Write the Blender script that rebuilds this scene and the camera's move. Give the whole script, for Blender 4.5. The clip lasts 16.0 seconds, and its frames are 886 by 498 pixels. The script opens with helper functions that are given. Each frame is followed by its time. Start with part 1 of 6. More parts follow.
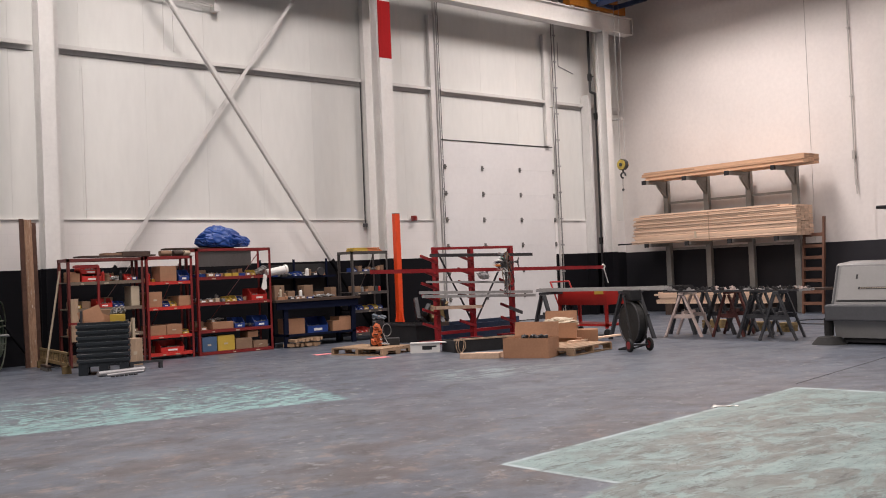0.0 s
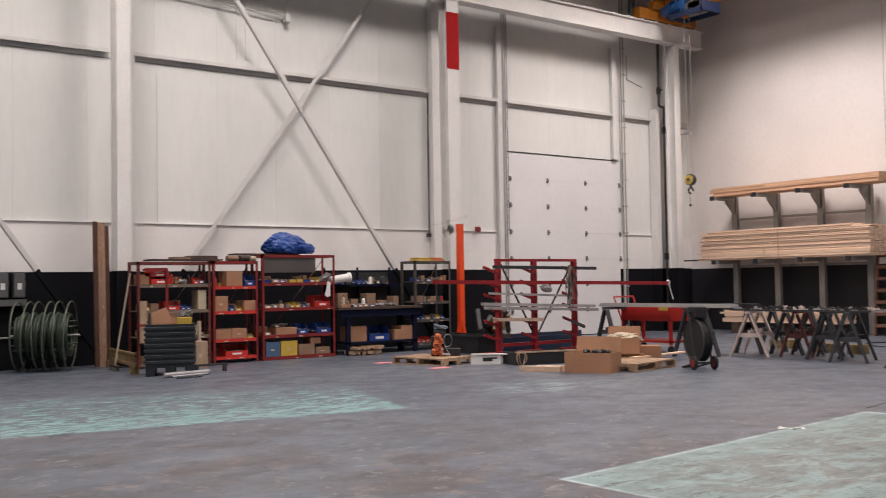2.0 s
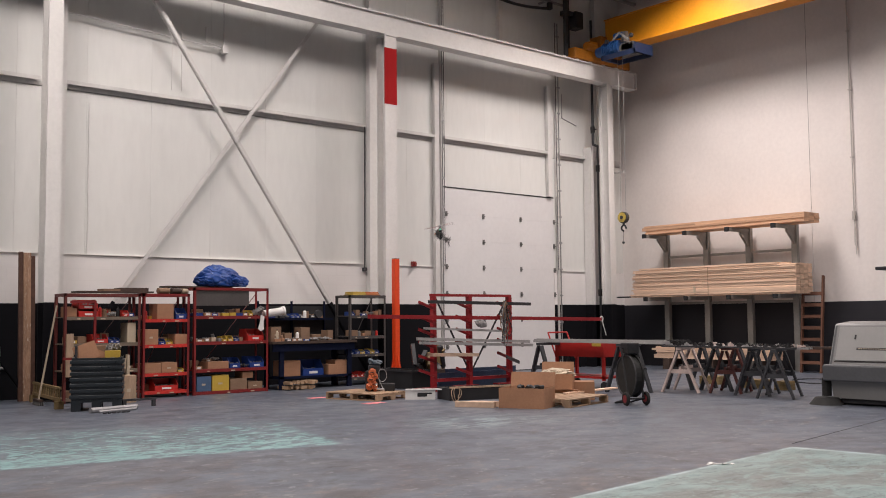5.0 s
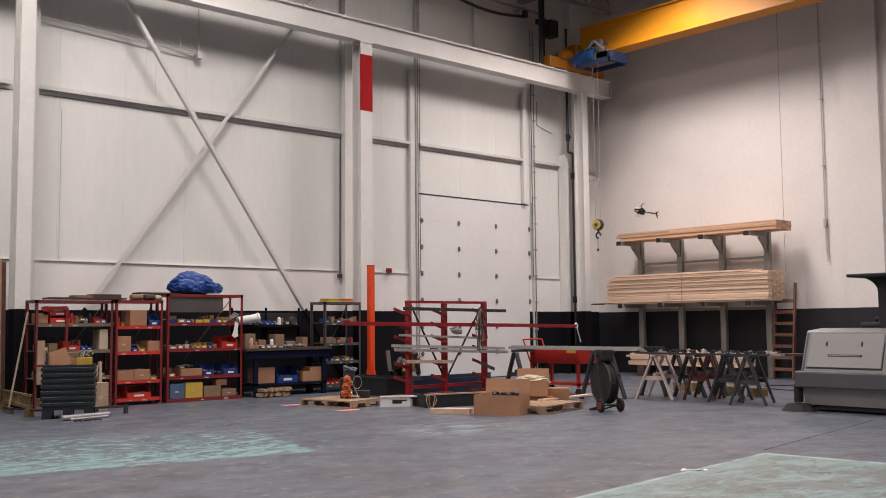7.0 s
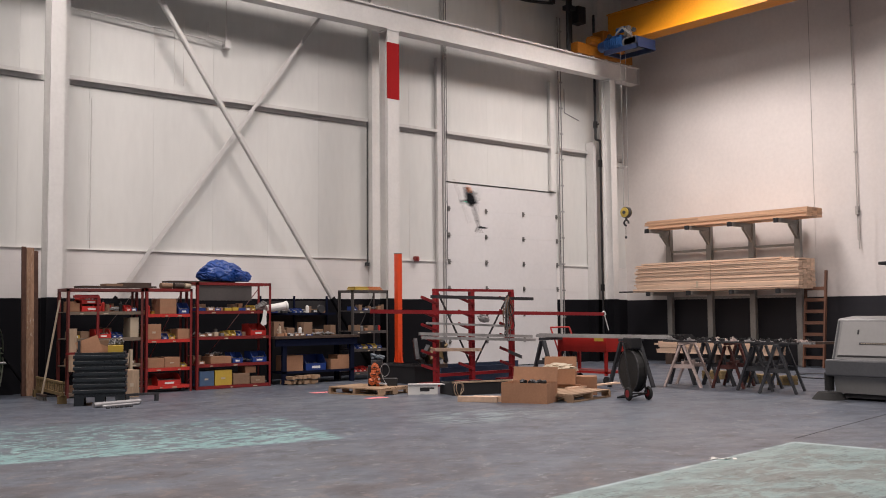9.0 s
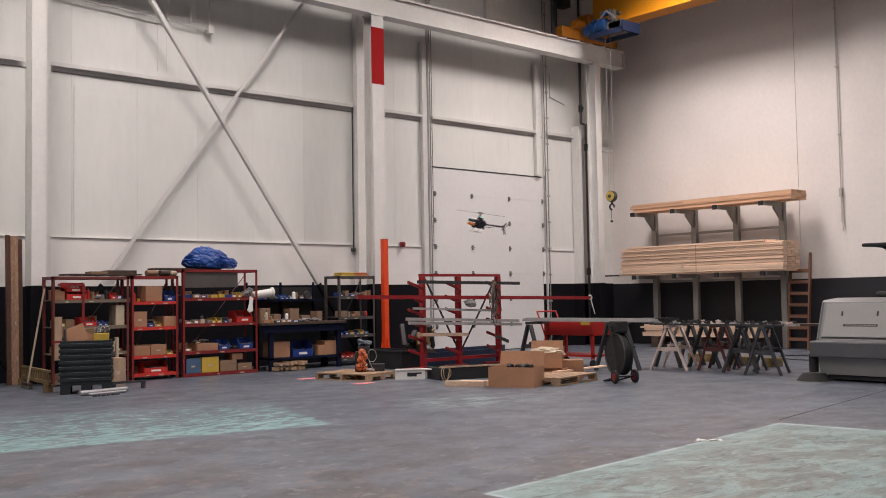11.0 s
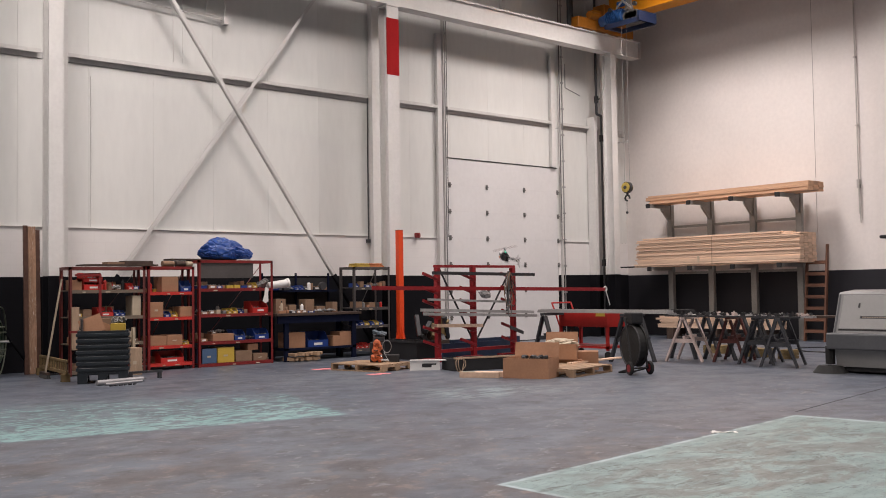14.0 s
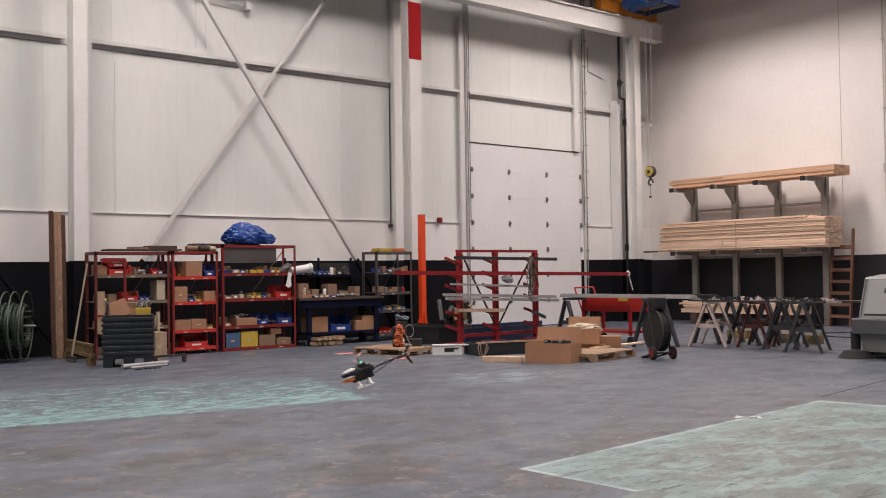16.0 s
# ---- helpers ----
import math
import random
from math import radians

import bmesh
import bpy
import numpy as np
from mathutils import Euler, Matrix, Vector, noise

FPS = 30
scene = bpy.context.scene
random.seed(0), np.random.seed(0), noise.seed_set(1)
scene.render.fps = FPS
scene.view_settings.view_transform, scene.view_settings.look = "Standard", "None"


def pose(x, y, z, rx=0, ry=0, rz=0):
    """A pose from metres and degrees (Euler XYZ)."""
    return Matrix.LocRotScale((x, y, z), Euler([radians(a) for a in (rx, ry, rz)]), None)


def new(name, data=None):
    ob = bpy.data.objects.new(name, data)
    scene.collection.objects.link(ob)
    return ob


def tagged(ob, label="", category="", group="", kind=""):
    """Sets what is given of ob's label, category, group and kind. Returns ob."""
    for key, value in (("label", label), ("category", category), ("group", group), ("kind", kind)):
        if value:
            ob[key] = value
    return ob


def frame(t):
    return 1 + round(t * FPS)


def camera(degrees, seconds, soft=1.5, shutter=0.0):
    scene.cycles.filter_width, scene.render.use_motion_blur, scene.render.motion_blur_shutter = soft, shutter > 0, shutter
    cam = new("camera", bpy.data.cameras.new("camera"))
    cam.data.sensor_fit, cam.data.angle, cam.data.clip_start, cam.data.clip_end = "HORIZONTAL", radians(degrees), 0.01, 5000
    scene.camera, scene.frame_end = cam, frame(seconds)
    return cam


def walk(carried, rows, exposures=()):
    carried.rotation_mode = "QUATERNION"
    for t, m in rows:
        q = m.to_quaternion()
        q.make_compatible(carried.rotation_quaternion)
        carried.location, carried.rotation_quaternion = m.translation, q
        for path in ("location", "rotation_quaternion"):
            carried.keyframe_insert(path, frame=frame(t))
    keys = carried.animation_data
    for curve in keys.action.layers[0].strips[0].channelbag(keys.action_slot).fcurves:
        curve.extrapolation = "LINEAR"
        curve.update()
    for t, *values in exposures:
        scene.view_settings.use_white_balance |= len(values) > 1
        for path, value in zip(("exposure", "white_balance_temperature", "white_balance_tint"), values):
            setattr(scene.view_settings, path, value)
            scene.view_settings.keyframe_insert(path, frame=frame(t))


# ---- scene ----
cam = camera(48.5, 16.0, soft=0.95, shutter=0.4)
EYE = (0.0, 0.0, 1.36)
# seconds, pitch, roll, yaw
ROWS = [
    (0.0, 1.277, -2.402, -40.313),
    (0.5, 1.311, -1.477, -40.983),
    (1.0, 1.760, -0.918, -41.673),
    (1.5, 2.082, -1.287, -40.575),
    (2.0, 2.026, -0.938, -36.651),
    (2.5, 2.344, -0.645, -35.540),
    (3.0, 2.457, -0.477, -37.399),
    (3.5, 2.705, -0.453, -39.371),
    (6.0, 4.418, -0.537, -40.574),
    (6.5, 4.528, -0.265, -40.787),
    (7.0, 4.380, -0.496, -41.862),
    (7.5, 4.461, -0.797, -41.807),
    (8.0, 4.091, -1.064, -39.909),
    (8.5, 3.362, -0.700, -39.069),
    (9.0, 3.701, -0.508, -40.271),
    (11.5, 2.595, -0.918, -41.078),
    (12.0, 2.386, -0.964, -40.969),
    (12.5, 2.359, -0.895, -40.771),
    (13.0, 2.301, -1.082, -40.248),
    (13.5, 2.311, -1.030, -40.157),
    (14.0, 2.319, -0.865, -40.187),
    (14.5, 2.283, -0.763, -40.240),
    (15.0, 2.041, -0.786, -39.842),
    (15.5, 1.851, -0.932, -39.641),
    (16.0, 1.448, -0.859, -38.878),
]
walk(cam, [(t, pose(*EYE, 0, 0, yaw) @ pose(0, 0, 0, 90 + pitch) @ pose(0, 0, 0, 0, 0, roll)) for t, pitch, roll, yaw in ROWS],
     exposures=((0.0, 0.07), (1.0, 0.01), (3.5, -0.01), (6.0, -0.05), (9.0, -0.08), (11.5, -0.11), (12.0, -0.10), (13.5, -0.04), (16.0, -0.04)))

# ---- light: high-bay lamps under the roof, dim world fill added without a source ----
scene.view_settings.exposure = 0.0
world = bpy.data.worlds.new("world")
scene.world = world
world.use_nodes = True
world.node_tree.nodes["Background"].inputs[0].default_value = (0.9, 0.95, 1.0, 1)
world.node_tree.nodes["Background"].inputs[1].default_value = 0.006


def high_bay(x, y, watts, wide, z=10.0):
    data = bpy.data.lights.new("high_bay_light", "AREA")
    data.shape, data.size, data.energy, data.color = "DISK", 2.2, watts * 0.443, (1.0, 0.893, 0.857)
    data.spread = radians(wide)
    ob = new("high_bay_light", data)
    ob.matrix_world = pose(x, y, z)
    return ob


for lx, ly, lw, wide in ((18.2, 13.4, 1330, 137), (14.2, 13.8, 370, 170), (8.6, 13.8, 900, 158), (3.4, 13.8, 850, 158), (-3, 13.8, 680, 158),
                         (17.5, 5.5, 820, 150), (11.5, 5.5, 740, 150), (5.5, 5.5, 930, 150), (-1, 5.5, 860, 150),
                         (12, -3, 560, 150), (3, -3, 560, 150)):
    high_bay(lx, ly, lw, wide)


# ---- materials ----
def nodes_of(name):
    m = bpy.data.materials.new(name)
    m.use_nodes = True
    nt = m.node_tree
    return m, nt, nt.nodes["Principled BSDF"]


def node(nt, kind, **vals):
    n = nt.nodes.new(kind)
    for k, v in vals.items():
        n.inputs[k.replace("_", " ")].default_value = v
    return n


def maths(nt, op, a, b=None, c=None):
    n = nt.nodes.new("ShaderNodeMath")
    n.operation = op
    for i, v in enumerate((a, b, c)):
        if v is None:
            continue
        if isinstance(v, (int, float)):
            n.inputs[i].default_value = v
        else:
            nt.links.new(v, n.inputs[i])
    return n.outputs[0]


def mixed(nt, fac, a, b, blend="MIX"):
    n = nt.nodes.new("ShaderNodeMix")
    n.data_type, n.blend_type = "RGBA", blend
    for sock, v in ((n.inputs[0], fac), (n.inputs[6], a), (n.inputs[7], b)):
        if isinstance(v, (int, float)):
            sock.default_value = v
        elif isinstance(v, tuple):
            sock.default_value = (*v[:3], 1)
        else:
            nt.links.new(v, sock)
    return n.outputs[2]


def noise_of(nt, vec, scale, detail=4.0, rough=0.55):
    n = node(nt, "ShaderNodeTexNoise", Scale=scale, Detail=detail, Roughness=rough)
    nt.links.new(vec, n.inputs["Vector"])
    return n.outputs[0]


def ramp(nt, fac, lo, hi):
    n = nt.nodes.new("ShaderNodeMapRange")
    n.clamp = True
    nt.links.new(fac, n.inputs[0])
    n.inputs[1].default_value, n.inputs[2].default_value = lo, hi
    return n.outputs[0]


def stretched(nt, vec, sx, sy, sz, turn=0.0):
    n = nt.nodes.new("ShaderNodeMapping")
    n.inputs["Scale"].default_value = (sx, sy, sz)
    n.inputs["Rotation"].default_value = (0, 0, radians(turn))
    nt.links.new(vec, n.inputs[0])
    return n.outputs[0]


def surface(name, rgb, rough=0.6, metal=0.0, vary=0.15, big=1.5, fine=25.0, bump=0.1, worn=None, wear=0.6, each=0.0, stretch=None, coat=0.0):
    """Paint, wood, card or metal with stains at two scales, fine relief and worn spots."""
    m, nt, bsdf = nodes_of(name)
    vec = nt.nodes.new("ShaderNodeTexCoord").outputs["Object"]
    if stretch:
        vec = stretched(nt, vec, *stretch)
    n1, n2 = noise_of(nt, vec, big), noise_of(nt, vec, fine, 5)
    dark = tuple(c * (1 - vary) for c in rgb)
    light = tuple(min(1, c * (1 + vary * 0.7)) for c in rgb)
    col = mixed(nt, ramp(nt, n1, 0.3, 0.7), dark, light)
    col = mixed(nt, ramp(nt, n2, 0.35, 0.75), col, mixed(nt, 1.0, col, (1 - vary, 1 - vary, 1 - vary), "MULTIPLY"))
    if each:
        rnd = nt.nodes.new("ShaderNodeObjectInfo").outputs["Random"]
        isl = nt.nodes.new("ShaderNodeNewGeometry").outputs["Random Per Island"]
        f = maths(nt, "FRACT", maths(nt, "ADD", rnd, isl))
        col = mixed(nt, f, mixed(nt, 1.0, col, (1 - each,) * 3, "MULTIPLY"), col)
    if worn:
        spot = ramp(nt, noise_of(nt, vec, big * 5, 6, 0.7), wear, wear + 0.08)
        col = mixed(nt, spot, col, worn)
    nt.links.new(col, bsdf.inputs["Base Color"])
    r = nt.nodes.new("ShaderNodeMapRange")
    nt.links.new(n2, r.inputs[0])
    r.inputs[3].default_value, r.inputs[4].default_value = max(0.05, rough - 0.1), min(1, rough + 0.12)
    nt.links.new(r.outputs[0], bsdf.inputs["Roughness"])
    bsdf.inputs["Metallic"].default_value = metal
    bsdf.inputs["Coat Weight"].default_value = coat
    if bump:
        b = node(nt, "ShaderNodeBump", Strength=bump, Distance=0.01)
        nt.links.new(n2, b.inputs["Height"])
        nt.links.new(b.outputs[0], bsdf.inputs["Normal"])
    return m


def block_paint(name, rgb, rough, joint, gloss=0.3):
    """Painted concrete block: shallow joints under the paint."""
    m, nt, bsdf = nodes_of(name)
    vec = nt.nodes.new("ShaderNodeTexCoord").outputs["Object"]
    sep = nt.nodes.new("ShaderNodeSeparateXYZ")
    nt.links.new(vec, sep.inputs[0])
    com = nt.nodes.new("ShaderNodeCombineXYZ")
    nt.links.new(maths(nt, "ADD", sep.outputs[0], sep.outputs[1]), com.inputs[0])
    nt.links.new(sep.outputs[2], com.inputs[1])
    br = node(nt, "ShaderNodeTexBrick", Scale=1.0)
    br.inputs["Brick Width"].default_value, br.inputs["Row Height"].default_value = 0.42, 0.21
    br.inputs["Mortar Size"].default_value = 0.008
    nt.links.new(com.outputs[0], br.inputs["Vector"])
    n1, n2 = noise_of(nt, vec, 0.8, 5), noise_of(nt, vec, 18, 5)
    col = mixed(nt, ramp(nt, n1, 0.3, 0.75), tuple(c * 0.86 for c in rgb), rgb)
    col = mixed(nt, maths(nt, "MULTIPLY", br.outputs["Fac"], joint), col, tuple(c * 0.7 for c in rgb))
    nt.links.new(col, bsdf.inputs["Base Color"])
    bsdf.inputs["Roughness"].default_value = rough
    bsdf.inputs["Specular IOR Level"].default_value = gloss
    b = node(nt, "ShaderNodeBump", Strength=0.12, Distance=0.004)
    nt.links.new(maths(nt, "SUBTRACT", n2, br.outputs["Fac"]), b.inputs["Height"])
    nt.links.new(b.outputs[0], bsdf.inputs["Normal"])
    return m


def floor_paint():
    """Worn grey-blue floor paint, rusty bare spots, two green zones scraped in patches."""
    m, nt, bsdf = nodes_of("worn_floor_paint")
    vec = nt.nodes.new("ShaderNodeTexCoord").outputs["Object"]
    sep = nt.nodes.new("ShaderNodeSeparateXYZ")
    nt.links.new(vec, sep.inputs[0])
    x, y = sep.outputs[0], sep.outputs[1]
    big = noise_of(nt, vec, 0.35, 4)
    mid = noise_of(nt, stretched(nt, vec, 1, 1.2, 1, 40), 1.9, 7, 0.66)
    fine = noise_of(nt, vec, 7, 7, 0.68)
    streak = noise_of(nt, stretched(nt, vec, 1.0, 1.5, 1, -40), 3.0, 8, 0.74)
    grain = noise_of(nt, vec, 45, 4, 0.7)
    col = mixed(nt, ramp(nt, big, 0.36, 0.64), (0.098, 0.106, 0.128), (0.142, 0.142, 0.152))
    col = mixed(nt, ramp(nt, mid, 0.46, 0.60), col, (0.086, 0.086, 0.100))
    col = mixed(nt, maths(nt, "MULTIPLY", ramp(nt, streak, 0.53, 0.62), 0.55), col, (0.18, 0.187, 0.205))
    sweep = noise_of(nt, stretched(nt, vec, 0.5, 1.6, 1, -40), 0.8, 5, 0.6)
    col = mixed(nt, maths(nt, "MULTIPLY", ramp(nt, sweep, 0.5, 0.66), 0.5), col, (0.165, 0.18, 0.205))
    near = ramp(nt, maths(nt, "ADD", x, maths(nt, "MULTIPLY", y, 1.15)), 17.5, 9.0)
    rust = maths(nt, "MULTIPLY", ramp(nt, noise_of(nt, stretched(nt, vec, 1, 1.15, 1, -40), 4.2, 8, 0.70), 0.545, 0.60), near)
    brown = maths(nt, "MULTIPLY", ramp(nt, noise_of(nt, stretched(nt, vec, 1, 1.3, 1, -40), 1.1, 6, 0.66), 0.47, 0.58), near)
    col = mixed(nt, maths(nt, "MULTIPLY", brown, 0.85), col, (0.088, 0.058, 0.049))
    col = mixed(nt, maths(nt, "MULTIPLY", maths(nt, "MULTIPLY", rust, ramp(nt, noise_of(nt, vec, 0.9, 3), 0.38, 0.50)), 0.7), col, (0.30, 0.21, 0.165))
    soot = maths(nt, "MULTIPLY", ramp(nt, noise_of(nt, stretched(nt, vec, 1, 1.2, 1, -40), 2.6, 8, 0.72), 0.57, 0.61), 0.7)
    col = mixed(nt, soot, col, (0.042, 0.037, 0.038))
    pale = maths(nt, "MULTIPLY", ramp(nt, noise_of(nt, stretched(nt, vec, 1, 1.3, 1, -40), 4.4, 9, 0.76), 0.58, 0.60), 0.85)
    col = mixed(nt, pale, col, (0.27, 0.255, 0.245))

    def half(ax, ay, bx, by, soft, jag):
        """1 to the left of the line from a to b."""
        dx, dy = bx - ax, by - ay
        ln = math.hypot(dx, dy)
        s = maths(nt, "ADD", maths(nt, "MULTIPLY", x, -dy / ln), maths(nt, "MULTIPLY", y, dx / ln))
        s = maths(nt, "ADD", s, (dy * ax - dx * ay) / ln)
        if jag:
            s = maths(nt, "ADD", s, maths(nt, "MULTIPLY", maths(nt, "SUBTRACT", fine, 0.5), jag))
        return ramp(nt, s, -soft, soft)

    def zone(pts, softs, jags):
        out = None
        for (a, b), s, j in zip(zip(pts, pts[1:] + pts[:1]), softs, jags):
            h = half(*a, *b, s, j)
            out = h if out is None else maths(nt, "MULTIPLY", out, h)
        return out

    zone_a = zone([(9.38, 5.49), (4.70, 5.02), (4.86, 0.5), (9.9, 0.9)], (0.012, 0.012, 0.02, 0.03), (0.05, 0.03, 0.03, 0.06))
    step_a = zone([(4.9, 4.05), (3.4, 3.72), (3.5, 0.4), (5.0, 0.5)], (0.02, 0.02, 0.02, 0.02), (0.05, 0.05, 0.05, 0.05))
    zone_a = maths(nt, "MAXIMUM", zone_a, step_a)
    zone_b = zone([(1.0, 9.98), (6.15, 8.98), (6.85, 11.4), (2.0, 13.3)], (0.03, 0.05, 0.4, 0.4), (0.12, 0.25, 0.8, 0.5))
    zone_c = zone([(7.8, 9.2), (9.5, 8.9), (10.0, 9.7), (8.3, 10.5)], (0.3, 0.3, 0.3, 0.3), (0.6, 0.6, 0.6, 0.6))
    inner_a = zone([(9.1, 5.25), (5.0, 4.80), (5.1, 0.7), (9.6, 1.1)], (0.3, 0.3, 0.3, 0.3), (0.5, 0.5, 0.5, 0.5))
    inner_a = maths(nt, "MAXIMUM", inner_a, step_a)
    swirl = noise_of(nt, stretched(nt, vec, 0.8, 1.2, 1, -25), 1.7, 9, 0.68)
    swirl.node.inputs["Distortion"].default_value = 1.4
    wear_a = ramp(nt, swirl, 0.45, 0.53)
    inward = maths(nt, "ADD", maths(nt, "ADD", maths(nt, "MULTIPLY", x, 0.1906), maths(nt, "MULTIPLY", y, 0.9817)), -9.988)
    worn_b = noise_of(nt, stretched(nt, vec, 0.9, 1.7, 1, -35), 4.6, 8, 0.74)
    wear_b = ramp(nt, maths(nt, "SUBTRACT", worn_b, maths(nt, "MULTIPLY", ramp(nt, inward, 0.1, 1.9), 0.075)), 0.462, 0.485)
    wear_c = ramp(nt, noise_of(nt, stretched(nt, vec, 0.55, 2.6, 1, -36), 3.4, 8, 0.74), 0.50, 0.54)
    green = mixed(nt, ramp(nt, mid, 0.42, 0.60), (0.285, 0.368, 0.328), (0.215, 0.275, 0.243))
    bare = mixed(nt, ramp(nt, fine, 0.42, 0.62), (0.215, 0.220, 0.188), (0.145, 0.140, 0.120))
    col = mixed(nt, zone_a, col, mixed(nt, maths(nt, "MULTIPLY", maths(nt, "MULTIPLY", wear_a, inner_a), 0.9), green, bare))
    fresh = noise_of(nt, stretched(nt, vec, 0.7, 1.5, 1, -30), 2.9, 8, 0.7)
    fresh.node.inputs["Distortion"].default_value = 1.0
    col = mixed(nt, maths(nt, "MULTIPLY", maths(nt, "MULTIPLY", zone_a, ramp(nt, fresh, 0.55, 0.585)), 0.7), col, (0.31, 0.405, 0.36))
    scrawl = noise_of(nt, stretched(nt, vec, 0.6, 1.8, 1, -20), 2.6, 6, 0.62)
    scrawl.node.inputs["Distortion"].default_value = 2.2
    line = ramp(nt, maths(nt, "ABSOLUTE", maths(nt, "SUBTRACT", scrawl, 0.47)), 0.010, 0.004)
    line = maths(nt, "MULTIPLY", line, ramp(nt, big, 0.40, 0.48))
    mark = maths(nt, "MULTIPLY", zone_a, ramp(nt, noise_of(nt, stretched(nt, vec, 0.6, 2.2, 1, -20), 3.4, 9, 0.78), 0.565, 0.59))
    mark = maths(nt, "MAXIMUM", mark, maths(nt, "MULTIPLY", maths(nt, "MULTIPLY", zone_a, line), 0.9))
    col = mixed(nt, maths(nt, "MULTIPLY", mark, 0.85), col, (0.070, 0.075, 0.066))
    body_a = zone([(9.30, 5.445), (4.745, 4.985), (4.90, 0.55), (9.86, 0.95)], (0.02, 0.012, 0.012, 0.02), (0.05, 0.04, 0.04, 0.05))
    body_a = maths(nt, "MAXIMUM", body_a, step_a)
    edge = maths(nt, "MULTIPLY", maths(nt, "SUBTRACT", zone_a, body_a), ramp(nt, mid, 0.62, 0.44))
    edge.node.use_clamp = True
    col = mixed(nt, edge, col, (0.50, 0.55, 0.52))
    green_b = mixed(nt, ramp(nt, streak, 0.4, 0.62), (0.19, 0.315, 0.285), (0.30, 0.47, 0.42))
    col = mixed(nt, maths(nt, "MULTIPLY", zone_b, 0.16), col, (0.17, 0.27, 0.26))
    col = mixed(nt, maths(nt, "MULTIPLY", zone_b, wear_b), col, green_b)
    col = mixed(nt, maths(nt, "MULTIPLY", maths(nt, "MULTIPLY", zone_c, wear_c), 0.85), col, (0.31, 0.36, 0.34))
    col = mixed(nt, maths(nt, "MULTIPLY", ramp(nt, grain, 0.3, 0.8), 0.16), col, (0.08, 0.08, 0.08))
    col = mixed(nt, 1.0, col, (0.755, 0.845, 0.945), "MULTIPLY")
    nt.links.new(col, bsdf.inputs["Base Color"])
    rr = nt.nodes.new("ShaderNodeMapRange")
    nt.links.new(mid, rr.inputs[0])
    rr.inputs[3].default_value, rr.inputs[4].default_value = 0.22, 0.55
    nt.links.new(rr.outputs[0], bsdf.inputs["Roughness"])
    b = node(nt, "ShaderNodeBump", Strength=0.18, Distance=0.006)
    nt.links.new(maths(nt, "ADD", fine, maths(nt, "MULTIPLY", grain, 0.4)), b.inputs["Height"])
    nt.links.new(b.outputs[0], bsdf.inputs["Normal"])
    return m


M_FLOOR = floor_paint()
M_BLACK_BLOCK = block_paint("black_block_paint", (0.0075, 0.0076, 0.0100), 0.8, 0.3, 0.10)
# The black block paint again, lightened to stand for the light on the east wall.
M_BLACK_LIT = block_paint("lit_black_block_paint", (0.0215, 0.0212, 0.0265), 0.65, 0.3)
M_WHITE_BLOCK = block_paint("white_block_paint", (0.78, 0.755, 0.74), 0.6, 0.10)
M_PANEL = surface("white_liner_panel", (0.685, 0.685, 0.662), 0.5, vary=0.05, big=0.6, fine=8, bump=0.03, each=0.05, stretch=(1, 1, 0.25))
M_EAST = surface("white_wall_paint", (0.72, 0.675, 0.65), 0.6, vary=0.06, big=0.5, fine=10, bump=0.05)
M_STEEL_WHITE = surface("white_painted_steel", (0.68, 0.665, 0.645), 0.42, vary=0.07, big=1.2, fine=14, bump=0.04, worn=(0.4, 0.38, 0.35), wear=0.72)
M_BRACE = surface("brace_grey_paint", (0.60, 0.585, 0.57), 0.45, vary=0.08, big=1.2, fine=14, bump=0.04)
M_GIRT = surface("grey_white_steel", (0.60, 0.585, 0.57), 0.45, vary=0.08, big=1.2, fine=14, bump=0.04)
M_SEAM = surface("dark_seam", (0.16, 0.15, 0.15), 0.7, vary=0.1)
M_RED_BAND = surface("red_band_paint", (0.34, 0.008, 0.010), 0.7, vary=0.1)
M_RED_BAND.node_tree.nodes["Principled BSDF"].inputs["Specular IOR Level"].default_value = 0.15
M_DOOR = surface("white_steel_door", (0.66, 0.65, 0.65), 0.42, vary=0.05, big=0.7, fine=9, bump=0.03)
M_GALV = surface("galvanised_steel", (0.36, 0.36, 0.36), 0.42, 0.45, vary=0.15, big=4, fine=30)
M_DARK_STEEL = surface("dark_steel", (0.06, 0.06, 0.065), 0.45, 0.4, vary=0.25, big=4, fine=30, worn=(0.2, 0.18, 0.16), wear=0.68)
M_BLACK = surface("black_plastic", (0.013, 0.013, 0.015), 0.58, vary=0.25, big=5, fine=40)
M_YELLOW = surface("crane_yellow", (0.66, 0.26, 0.012), 0.34, vary=0.1, big=1, fine=15, worn=(0.3, 0.14, 0.03), wear=0.72)
M_ORANGE_DARK = surface("crane_orange", (0.42, 0.15, 0.012), 0.45, vary=0.2, big=3, fine=20)
M_BLUE = surface("hoist_blue", (0.014, 0.07, 0.22), 0.45, vary=0.2, big=5, fine=25)
M_ROOF = surface("roof_deck", (0.36, 0.35, 0.34), 0.6, vary=0.1)
M_JOIST = surface("joist_grey", (0.30, 0.30, 0.29), 0.5, vary=0.1)


